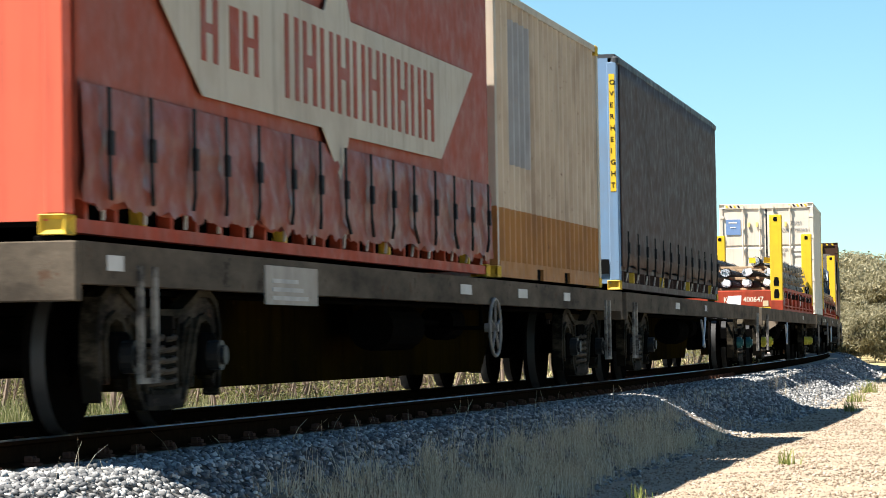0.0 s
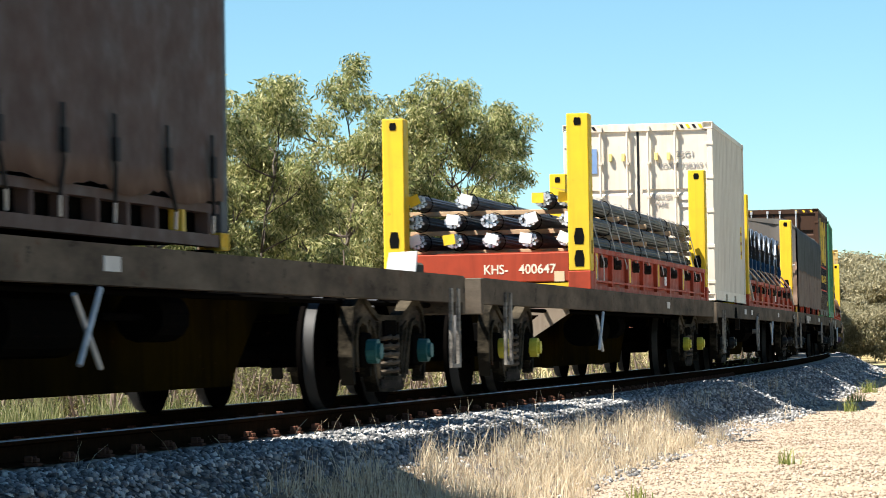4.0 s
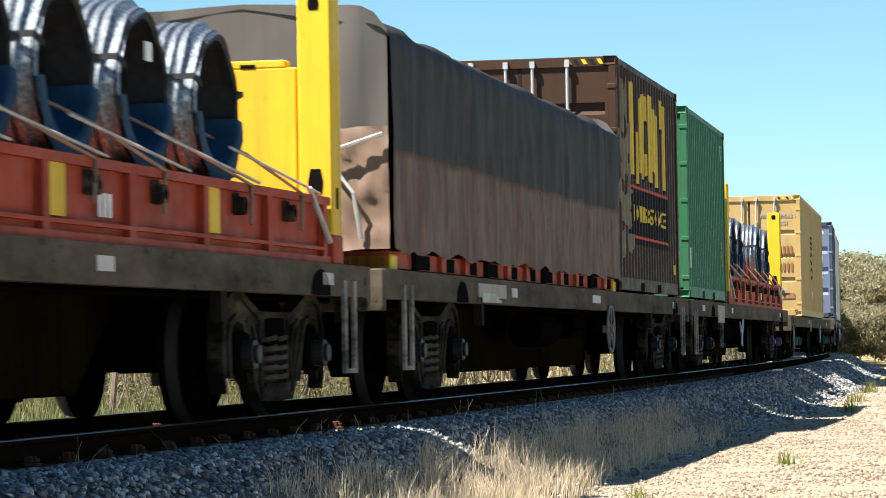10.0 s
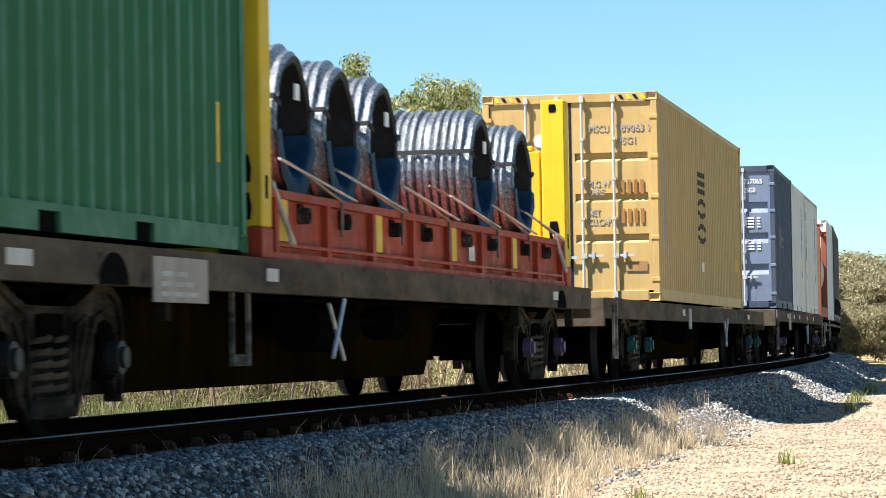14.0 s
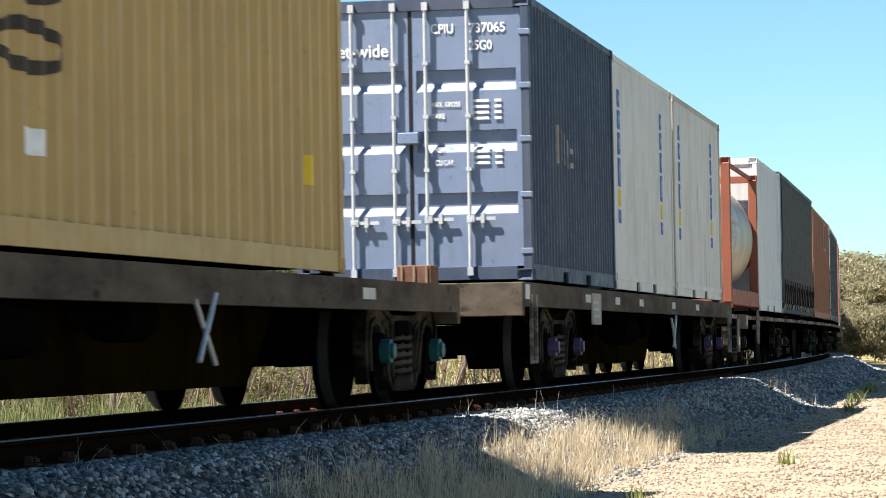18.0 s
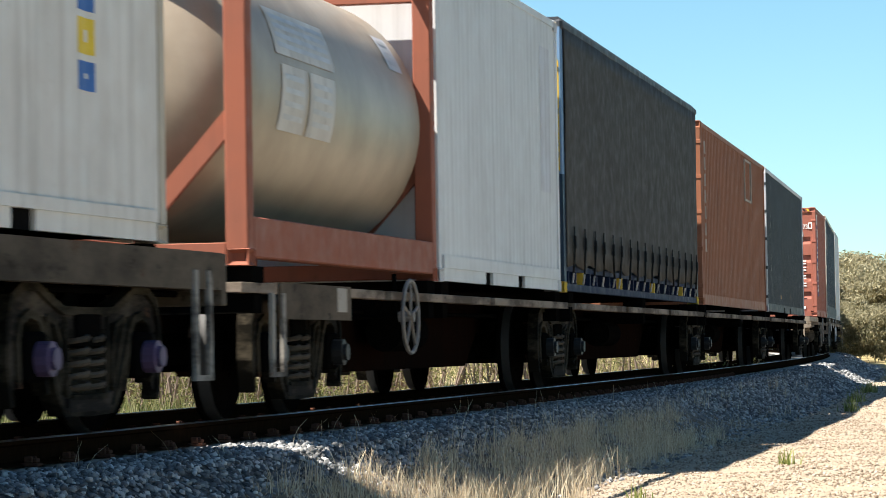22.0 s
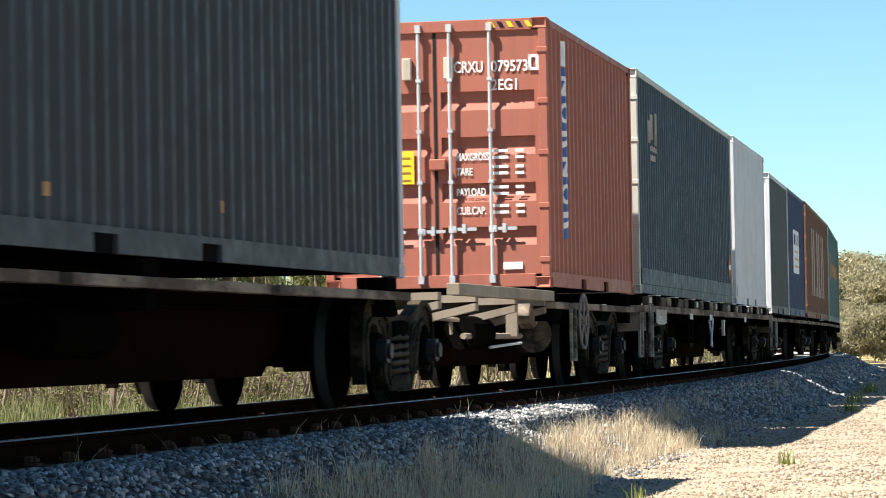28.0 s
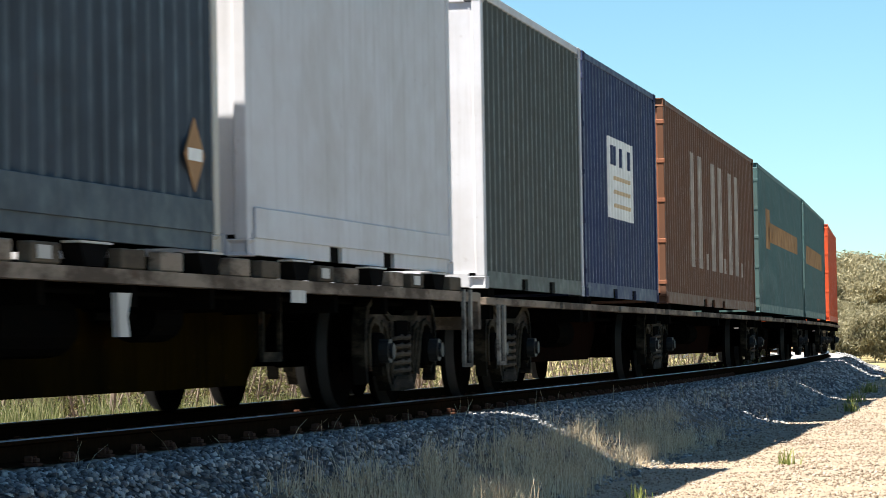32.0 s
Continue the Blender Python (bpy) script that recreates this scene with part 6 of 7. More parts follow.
def sheeted_load():
    L, W, H = 13.2, 2.46, 2.24
    tp = thing("sheeted_load", "bulky load under a dark dusty tarpaulin on a red base", "covered load")
    part("base_frame", boxes((-L / 2 + .1, L / 2 - .1, -1.18, 1.18, .02, .16)), M_RED, tp, "red base frame")
    for x in (-L / 2 + .1, L / 2 - .35):
        part("foot", boxes((x, x + .25, -1.2, 1.2, 0, .13), bev=.01), M_YELLOW, tp, "yellow base foot")
    for i in range(11):
        part("base_stud", boxes((-5.6 + i * 1.1, -5.4 + i * 1.1, -1.22, -1.18, .02, .22)), M_RED if i % 3 else M_HOLE, tp)
        # gaps are black plates laid on the red base, shade by colour only
        part("base_gap", boxes((-5.3 + i * 1.1, -4.85 + i * 1.1, -1.186, -1.181, .03, .15)), M_HOLE, tp)
    bm = bmesh.new()
    nx = 150
    r = .30
    zs = [.16, .35, .6, .85, 1.1, 1.35, 1.6, 1.8]
    prof = [(-W / 2, z) for z in zs] + [(-W / 2 + r * (1 - math.cos(a)), 1.9 + r * .55 * math.sin(a)) for a in (.3, .7, 1.1, 1.5)] + [(-W / 4, 2.16), (0, 2.22)]
    prof = prof + [(-y, z) for y, z in prof[-2::-1]]
    rows = []
    for i in range(nx + 1):
        u = i / nx
        x = -L / 2 + L * u
        row = []
        for j, (y, z) in enumerate(prof):
            side = abs(abs(y) - W / 2) < .02
            fold = (.010 * math.sin(x * 6 + 5.0 * noise.noise((x * .5, j * .2, 2))) + .045 * noise.noise((x * 2.6, z * .9, 7))) * (1.2 - z / 2.2) if side else 0
            w = .06 * noise.noise((x * .9, y * 1.2 + z, 4)) + .02 * noise.noise((x * 3.1, y * 2, 8))
            hem = .07 * noise.noise((x * 1.7, 0, 9)) if j in (0, len(prof) - 1) else 0
            ez = -.05 * math.exp(-min(x + L / 2, L / 2 - x) * 5) if z > 1.7 else 0
            row.append(bm.verts.new((x, y + math.copysign(fold + w * (1 if side else .2), y) if y else y, z + hem + ez + (w if not side else 0))))
        rows.append(row)
    for a, b in zip(rows, rows[1:]):
        for j in range(len(prof) - 1):
            bm.faces.new((a[j], b[j], b[j + 1], a[j + 1]))
    mt = tarp_material()
    sh = part("tarpaulin", bm, mt, tp, "dark tarpaulin, brown with dust below", smooth=True)
    for k in (-1, 1):
        bm = bmesh.new()
        n, rows = 24, []
        for i in range(n + 1):
            y = -W / 2 + .02 + (W - .04) * i / n
            edge = min(1, (W / 2 - abs(y)) / r)
            top = 1.86 + .30 * math.sqrt(max(0, 1 - (1 - edge) ** 2)) + .05 * (1 - abs(y) / (W / 2))
            row = []
            for j in range(10):
                z = .2 + (top - .2) * j / 9
                row.append(bm.verts.new((k * (L / 2 - .01 + .03 * noise.noise((y * 2.5, z, 5)) + .02 * math.sin(y * 14 + z) * (abs(y) > .6)), y, z)))
            rows.append(row)
        for a, b in zip(rows, rows[1:]):
            for j in range(9):
                bm.faces.new((a[j], b[j], b[j + 1], a[j + 1]))
        part("end_flap", bm, P_TARP, tp, smooth=True)
        bm = bmesh.new()
        rows = []
        for i in range(61):
            y = -W / 2 + W * i / 60
            row = []
            for j in range(16):
                z = .17 + 1.0 * j / 15
                d = .06 + .03 * noise.noise((y * 3, z * 4, 1)) + .045 * abs(noise.noise((y * 5 + z * 4, z * 7 - y * 3, 2))) + .02 * noise.noise((y * 14, z * 12, 3))
                row.append(bm.verts.new((k * (L / 2 + d), y, z + .05 * noise.noise((y * 4, 0, 6)) * (j in (0, 15)))))
            rows.append(row)
        for a, b in zip(rows, rows[1:]):
            for j in range(15):
                bm.faces.new((a[j], b[j], b[j + 1], a[j + 1]))
        part("lower_flap", bm, P_SHEET, tp, "crumpled brown sheet below the tarpaulin", smooth=True)
    bm = bmesh.new()
    for a, b in (((-L / 2 - .14, -.70, .95), (-L / 2 - .14, -.95, .62)), ((-L / 2 - .14, -.95, .62), (-L / 2 - .10, -1.0, .25)), ((-L / 2 - .14, -.70, .95), (-L / 2 - .14, -1.2, 1.1))):
        tube(bm, a, b, .018, 5)
    part("tie_rope", bm, M_STRAP, tp, "pale tie rope")
    return tp


P_SHEET = paint("brown_sheet", (.26, .175, .125), .6, (.16, .10, .07), .5, .3, 0, gloss=.3)
P_TARP = paint("tarp_grey", (.12, .11, .10), .75, (.12, .10, .085), .5, .3, 0)
tp = sheeted_load()
ride(tp, *we[1:], -55.0, -41.75, DECK)


# ---- the tank container
def tank_container():
    L, W, H = 6.2, 2.438, 2.591
    tk = thing("tank_container", "beige cylindrical tank in a rust-red container frame", "tank container")
    h, w = L / 2, W / 2
    key = P_TANKF.name
    ME_CAST[key] = casting_mesh()
    for sx in (-1, 1):
        for sy in (-1, 1):
            a, b = sorted((sx * h, sx * (h - .15)))
            c, d = sorted((sy * w, sy * (w - .16)))
            part("corner_post", boxes((a, b, c, d, .11, H - .11), bev=.01), P_TANKF, tk)
            for z in (0, H - .118):
                part("corner_casting", ME_CAST[key], P_TANKF, tk, at=Matrix.Translation((sx * (h - .085), sy * (w - .076), z)))
            part("end_brace", prism(bmesh.new(), [(sy * (w - .15), .88), (sy * (w - .15), 1.08), (sy * (w - .82), .33), (sy * (w - .82), .14)], *sorted((sx * (h - .03), sx * (h - .09))), "x"), P_TANKF, tk)
        a, b = sorted((sx * h, sx * (h - .12)))
        part("end_rail", boxes((a, b, -w + .16, w - .16, .02, .16), bev=.006), P_TANKF, tk)
        part("end_rail", boxes((a, b, -w + .16, w - .16, H - .14, H - .01), bev=.006), P_TANKF, tk)
    for sy in (-1, 1):
        c, d = sorted((sy * w, sy * (w - .14)))
        part("side_rail", boxes((-h + .15, h - .15, c, d, .06, .34), bev=.01), P_TANKF, tk)
        part("top_rail", boxes((-h + .15, h - .15, *sorted((sy * (w - .10), sy * (w - .16))), H - .09, H - .03)), P_TANKF, tk)
    prof = [(-h + .12, .0), (-h + .13, .35), (-h + .18, .70), (-h + .30, .98), (-h + .48, 1.12), (-h + .60, 1.14), (h - .26, 1.14), (h - .16, 1.12), (h - .08, 1.02), (h - .05, .70), (h - .04, .35), (h - .03, 0)]
    bm = bmesh.new()
    n, rows = 48, []
    for i in range(n):
        a = 2 * math.pi * i / n
        rows.append([bm.verts.new((x, r * math.sin(a), 1.36 + r * math.cos(a))) for x, r in prof[1:-1]])
    for i in range(n):
        for j in range(len(prof) - 3):
            bm.faces.new((rows[i][j], rows[(i + 1) % n][j], rows[(i + 1) % n][j + 1], rows[i][j + 1]))
    bm.faces.new([q[0] for q in rows])
    bm.faces.new([q[-1] for q in rows][::-1])
    m, nt, b = material("tank_shell")
    c = ramp(nt, noise_tex(nt, 1.5, 6), [(.35, (.28, .225, .165)), (.7, (.39, .325, .245))])
    nt.links.new(c, b.inputs["Base Color"])
    b.inputs["Roughness"].default_value, b.inputs["Metallic"].default_value = .46, .12
    bump(nt, b, noise_tex(nt, 2.5, 3), .08, .01)
    part("tank_shell", bm, m, tk, "satin beige tank shell", smooth=True)
    for x0, x1, a0, a1, lb in ((-1.95, -.2, 1.08, 1.40, 1), (-1.85, -1.12, 1.46, 1.88, 0), (-1.02, -.25, 1.46, 1.88, 0), (2.0, 2.5, .9, 1.2, 0)):
        bm = bmesh.new()
        rows = []
        for i in range(7):
            a = a0 + (a1 - a0) * i / 6
            rows.append([bm.verts.new((x, -1.146 * math.sin(a), 1.36 + 1.146 * math.cos(a))) for x in (x0, x1)])
        for p, q in zip(rows, rows[1:]):
            bm.faces.new((p[0], q[0], q[1], p[1]))
        pn = part("notice_sheet", bm, M_WHITE if x0 < 1 else P_PALE, tk, "pale printed notice")
        for k in range(4):
            a = a0 + (a1 - a0) * (k + .7) / 5
            bb = bmesh.new()
            v = [bb.verts.new((x, -1.150 * math.sin(q), 1.36 + 1.150 * math.cos(q))) for x, q in ((x0 + .08, a), (x1 - .1, a), (x1 - .1, a + .035), (x0 + .08, a + .035))]
            bb.faces.new(v)
            part("writing_bar", bb, M_GALV, pn)
    part("walkway", boxes((-1.6, 1.6, -.30, .30, 2.50, 2.54)), M_GALV, tk)
    part("manlid", tube(bmesh.new(), (0.4, 0, 2.45), (.4, 0, 2.56), .25, 16), M_GALV, tk)
    return tk


ride(tank_container(), *wi1[1:], 35.48, 41.68, 1.06)

# ---------------------------------------------------------------- painted marks and lettering
def rib_depth(x, L, pitch, depth):
    a, b = -L / 2 + .10, L / 2 - .10
    n = max(1, round((b - a) / pitch))
    p = (b - a) / n
    u = ((x - a) / p) % 1.0
    return depth * (0 if u < .25 else (u - .25) * 4 if u < .5 else 1 if u < .75 else (1 - u) * 4)


def rib_mark(ct, L, x0, x1, z0, z1, mat, W=2.438, pitch=.278, depth=.044, name="painted_mark", label="", slant=0.0):
    """Paint that follows the ribs of the near side."""
    a, b = -L / 2 + .10, L / 2 - .10
    n = max(1, round((b - a) / pitch))
    p = (b - a) / n
    xs = {x0, x1}
    k = math.floor((x0 - a) / p) - 1
    while a + k * p < x1:
        xs |= {x for x in (a + (k + f) * p for f in (0, .25, .5, .75)) if x0 < x < x1}
        k += 1
    bm = bmesh.new()
    lo, hi = [], []
    for x in sorted(xs):
        y = -W / 2 + .012 + rib_depth(x, L, pitch, depth) - .003
        dz = slant * (x - x0)
        lo.append(bm.verts.new((x, y, z0 + dz)))
        hi.append(bm.verts.new((x, y, z1 + dz)))
    for i in range(len(lo) - 1):
        bm.faces.new((lo[i], lo[i + 1], hi[i + 1], hi[i]))
    return part(name, bm, mat, ct, label)


def drape(ct, me, L, mat, W=2.438, pitch=.278, depth=.044, name="painted_mark", label="", lift=.006):
    """Lays a flat outline (x along the side, z up) over the ribs of the near side."""
    bm = bmesh.new()
    bm.from_mesh(me)
    bpy.data.meshes.remove(me)
    xs = [v.co.x for v in bm.verts]
    a, b = -L / 2 + .10, L / 2 - .10
    p = (b - a) / max(1, round((b - a) / pitch))
    k = math.floor((min(xs) - a) / p)
    while a + k * p < max(xs):
        for f in (0, .25, .5, .75):
            bmesh.ops.bisect_plane(bm, geom=bm.verts[:] + bm.edges[:] + bm.faces[:], plane_co=(a + (k + f) * p, 0, 0), plane_no=(1, 0, 0))
        k += 1
    for v in bm.verts:
        v.co.y = -W / 2 + .012 + rib_depth(v.co.x, L, pitch, depth) - lift
    return part(name, bm, mat, ct, label)


def outline_mesh(pts):
    bm = bmesh.new()
    bm.faces.new([bm.verts.new((x, 0, z)) for x, z in pts])
    bmesh.ops.triangulate(bm, faces=bm.faces)
    return finish(bm, "outline")


def leaf_outline(x, z, length, width, turn, curl=.35):
    """A curled leaf from (x, z)."""
    left, right = [], []
    for i in range(9):
        u = i / 8
        a = turn + curl * u * 2
        cx = x + length * u * math.cos(turn + curl * u)
        cz = z + length * u * math.sin(turn + curl * u)
        w = width * math.sin(math.pi * min(1, u * .92 + .06)) * .5
        left.append((cx - w * math.sin(a), cz + w * math.cos(a)))
        right.append((cx + w * math.sin(a), cz - w * math.cos(a)))
    return outline_mesh(left + right[::-1])


def ring_outline(x, z, rx, rz, t):
    bm = bmesh.new()
    n = 20
    o = [bm.verts.new((x + rx * math.cos(2 * math.pi * i / n), 0, z + rz * math.sin(2 * math.pi * i / n))) for i in range(n)]
    q = [bm.verts.new((x + (rx - t) * math.cos(2 * math.pi * i / n), 0, z + (rz - t) * math.sin(2 * math.pi * i / n))) for i in range(n)]
    for i in range(n):
        bm.faces.new((o[i], o[(i + 1) % n], q[(i + 1) % n], q[i]))
    return finish(bm, "outline")


def rib_text(ct, L, text, x, z, size, width, mat, W=2.438, pitch=.278, depth=.044, lift=.009):
    cu = bpy.data.curves.new("writing", "FONT")
    cu.body, cu.size, cu.offset = text, size, .012 * size
    ob = bpy.data.objects.new("writing", cu)
    me = bpy.data.meshes.new_from_object(ob)
    bpy.data.objects.remove(ob)
    w = max(v.co.x for v in me.vertices)
    for v in me.vertices:
        v.co = (x + v.co.x * width / w, 0, z + v.co.y)
    me.materials.clear()
    return drape(ct, me, L, mat, W, pitch, depth, "lettering", lift=lift)


def end_text(ct, L, text, y, z, size, mat, width=None, x=.020):
    return lettering(text, size, mat, ct, on_end(-L / 2 + x, y, z), width=width, bold=True)


M_UMBER = plain("mark_umber", (.055, .04, .028), .7, var=.3)
M_GREYT = plain("lettering_grey", (.33, .31, .29), .6, var=.15)
M_TAB = plain("tab_pale_yellow", (.72, .58, .22), .6, var=.1)
P_NAVY = paint("lower_navy", (.02, .05, .085), .5, (.08, .08, .08), .4, .3, .05)
P_SKIRT = paint("skirt_maroon", (0.24, 0.048, 0.026), 0.45, (0.11, 0.040, 0.026), 0.6, 0.4, 0.1, gloss=0.18)
M_GREYPATCH = plain("patch_grey", (.30, .28, .27), .6, 0, .2, 3)
M_RUSTY = plain("rusty_plate", (.14, .065, .04), .85, 0, .35, 8)
P_TANMARK = plain("ornament_tan", (.20, .155, .10), .7, var=.25)
M_REDLINE = plain("line_red", (.55, .07, .04), .6, var=.1)
M_PALEMARK = plain("faded_pale", (.36, .30, .25), .8, var=.35, scale=3)
M_ORMARK = plain("faded_orange", (.36, .20, .09), .8, var=.35, scale=2)

# cream banner with maroon blocks on the red curtain
bm = prism(bmesh.new(), [(-5.24, 1.87), (-3.69, .97), (-.55, .98), (0.0, .62), (.30, .96), (3.76, .99), (5.24, 1.87), (.40, 1.86), (.02, 2.35), (-.45, 1.86)], -1.270, -1.262)
bn = part("banner", bm, P_CREAM, ks, "cream banner with maroon block shapes")
xs = [-3.72, -3.05, -2.72] + [-1.62 + i * .52 for i in range(10)]
for i, x in enumerate(xs):
    h = .42 if i < 3 else .60
    w = .24 if i == 1 else .40
    z0 = 1.20 if i < 3 else 1.12
    for a in (0, w - .12):
        part("block_shape", boxes((x + a, x + a + .11, -1.275, -1.270, z0, z0 + h)), P_KS, bn)
    if i % 2 == 0:
        part("block_shape", boxes((x + .11, x + w - .12, -1.275, -1.270, z0 + h * .45, z0 + h * .6)), P_KS, bn)
bm = bmesh.new()
rows = []
for i in range(245):
    x = -6.1 + .05 * i
    row = []
    for j in range(15):
        z = .17 + .70 * j / 14
        d = .030 + .018 * noise.noise((x * 1.3, z * 2, 1)) + .030 * abs(noise.noise((x * 2.1 + z, z * 5 - x * .4, 4))) + .010 * noise.noise((x * 9, z * 9, 2))
        row.append(bm.verts.new((x, -1.235 - d * (1 - .55 * (j / 14) ** 4), z + (.10 * noise.noise((x * 2.3, 0, 3)) + .05 * noise.noise((x * 7, 0, 5)) if j == 0 else 0))))
    rows.append(row)
for a, b in zip(rows, rows[1:]):
    for j in range(14):
        bm.faces.new((a[j], b[j], b[j + 1], a[j + 1]))
part("lower_skirt", bm, P_SKIRT, ks, "crumpled, scuffed lower skirt with a torn hem", smooth=True)

# two-tone ochre box
part("lower_paint", corr_panel(-3.2, 3.2, .162, .70, -1.2095, -1, .30), P_OCHRE, wo, "ochre lower band")
rib_mark(wo, 6.6, -2.5, -1.3, 1.15, 2.62, M_GREYPATCH, pitch=.30, depth=.05, label="wide grey patch across the ribs")
part("lower_paint", boxes((-3.3022, -3.29, -1.2212, -1.10, .12, .70)), P_OCHRE, wo)

# stacked warning letters on the curtain-siders' ends
for ct, Lc, z0, z1 in ((cb, 12.5, 1.22, 2.68), (cs, 13.5, 1.34, 2.56)):
    part("warning_strip", boxes((-Lc / 2 - .004, -Lc / 2 - .0005, -1.185, -1.115, z0, z1)), M_YELLOW, ct, "yellow warning strip")
    for i, ch in enumerate("OVERHEIGHT"):
        lettering(ch, .085, M_LETTER_K, ct, on_end(-Lc / 2 - .006, -1.122, z1 - .13 - i * (z1 - z0 - .04) / 10), bold=True)
part("lower_end", boxes((-6.7535, -6.7505, -1.2105, 1.21, .118, 1.30)), P_NAVY, cs, "dark blue lower end")
part("lower_end", boxes((-6.7535, -6.59, -1.2125, -1.2105, .118, 1.30)), P_NAVY, cs)
part("black_panel", boxes((-6.254, -6.2505, -1.08, -.80, .20, .38)), M_HOLE, cb)

# white box
Lw = 6.2
part("blue_plate", boxes((-Lw / 2 + .014, -Lw / 2 + .022, .67, 1.05, 2.10, 2.50)), M_PLATE_B, ww, "blue information plate")
end_bars(ww, Lw, [(.76, .98, 2.40, 2.43), (.80, .94, 2.28, 2.30)], M_LETTER_W, .013)
for y in (.24, .45, -.30, -.50):
    part("yellow_tab", boxes((-Lw / 2 - .02, -Lw / 2 + .02, y - .03, y + .03, 2.29, 2.42), bev=.008), M_TAB, ww)
for tx, y, z, sz, wd_ in (("25G1", -.62, 2.34, .13, .28), ("LOXU 738369 0", -.33, 2.16, .12, .82), ("MAX.GR", -.25, 1.66, .11, .30), ("TARE", -.25, 1.54, .11, .22), ("NET", -.25, 1.22, .11, .17), ("CU.CAP", -.25, 1.10, .11, .30)):
    end_text(ww, Lw, tx, y, z, sz, M_GREYT, wd_)
end_bars(ww, Lw, [(-.66, -1.0, 1.52 + k * .12, 1.59 + k * .12) for k in range(2)] + [(-.66, -1.0, 1.10 + k * .12, 1.17 + k * .12) for k in range(2)], P_PO, .019)
part("lock_box", boxes((-Lw / 2 - .06, -Lw / 2 + .03, -.14, .10, 1.0, 1.10), bev=.01), P_WHITE, ww)
rib_mark(ww, Lw, 2.38, 2.52, .80, 1.38, M_PLATE_Y, label="yellow side decal")
for k in range(3):
    rib_mark(ww, Lw, 2.41, 2.49, .88 + k * .17, .94 + k * .17, P_OCHRE, name="writing_bar").location = (0, -.003, 0)

# brown box: yellow blocks between red lines over black
Lb = 6.25
rib_mark(br, Lb, -1.95, 2.02, .62, 1.34, M_LETTER_K, label="black painted field", slant=.0)
for z in (1.35, .70):
    rib_mark(br, Lb, -1.9, 1.95, z, z + .035, M_REDLINE, label="red line").location = (0, -.003, 0)
SHAPES = (((-1.72, 1.52), (-1.40, 1.52), (-1.40, 2.72), (-1.72, 2.72)), ((-1.34, 1.42), (-1.06, 1.42), (-1.10, 2.10), (-1.30, 2.10)),
          ((-.86, 1.58), (-.56, 1.50), (-.50, 2.66), (-.86, 2.56)), ((-.44, 2.30), (-.20, 2.30), (-.20, 2.62), (-.44, 2.66)), ((-.44, 1.54), (-.20, 1.58), (-.20, 1.86), (-.44, 1.86)),
          ((-.02, 1.50), (.32, 1.50), (.32, 2.68), (-.02, 2.68)), ((.42, 1.80), (.70, 1.46), (.98, 1.46), (.98, 2.40), (.60, 2.52), (.42, 2.52)),
          ((1.12, 2.30), (1.40, 2.30), (1.40, 2.70), (1.12, 2.70)), ((1.46, 1.46), (1.76, 1.46), (1.76, 2.64), (1.46, 2.64)))
for pts in SHAPES:
    drape(br, outline_mesh([(x + .07, z - .05) for x, z in pts]), Lb, M_LETTER_K, name="black_edging", lift=.004)
    drape(br, outline_mesh(pts), Lb, M_LETTER_Y, label="yellow painted block", lift=.008)
rib_text(br, Lb, "MOVING & STORAGE", -1.66, .93, .30, 3.34, M_LETTER_Y)
for i, (x, z, ln, w, a, cl) in enumerate(((-2.35, .80, .75, .30, 1.9, .5), (-2.30, .85, .8, .34, 1.2, -.6), (-2.40, 1.35, .8, .36, 1.7, .4), (-2.25, 1.5, .85, .34, 1.35, -.4), (-2.45, 2.0, .8, .34, 1.5, .3), (-2.15, 2.1, .65, .30, 1.3, .3),
                                          (-2.3, .95, .55, .26, -.4, .5), (-2.1, .75, .50, .24, -.9, .6), (-2.35, .9, .6, .26, -1.7, -.4), (-2.5, 1.0, .5, .22, 2.6, -.5), (-1.95, .62, .45, .22, -.2, .5), (-2.2, 1.3, .5, .24, .4, .5), (-2.55, 1.7, .4, .22, 2.4, .5))):
    drape(br, leaf_outline(x, z, ln, w, a, cl), Lb, P_TANMARK, name="ornament", label="tan scrollwork leaf", lift=.004 + .0012 * (i % 4))
rib_mark(br, Lb, 2.55, 2.75, .30, .44, M_PLATE_Y, label="yellow sticker")

# green box
Lg = 6.25
rib_mark(gr, Lg, 2.45, 2.66, .58, .98, M_PLATE_Y, pitch=.285, label="yellow sticker")
rib_mark(gr, Lg, 2.45, 2.58, 2.35, 2.60, M_LETTER_W, pitch=.285, name="writing_bar")
rib_mark(gr, Lg, -2.75, -2.65, .45, .75, M_LETTER_W, pitch=.285, name="writing_bar")
for tx, z in (("A", 1.42), ("K", 1.30), ("TI", 1.18)):
    end_text(gr, Lg, tx, -.98, z, .075, M_LETTER_W)

# yellow box
Ly = 12.85
for tx, y, z, sz, wd_ in (("MSCU", -.26, 2.36, .14, .28), ("989063 7", -.64, 2.36, .14, .50), ("45G1", -.66, 2.19, .14, .25), ("M.G.W", -.23, 1.60, .13, .32), ("TARE", -.23, 1.48, .13, .24), ("NET", -.23, 1.20, .13, .18), ("CU.CAP.", -.23, 1.07, .13, .34)):
    end_text(yb, Ly, tx, y, z, sz, M_GREYT, wd_)
end_bars(yb, Ly, [(-.70 - .09 * i, -.75 - .09 * i, z, z + .20) for i in range(4) for z in (1.48, 1.08)], P_OCHRE, .019)
end_bars(yb, Ly, [(-.75, -1.05, .42, .55)], M_ORMARK, .02)
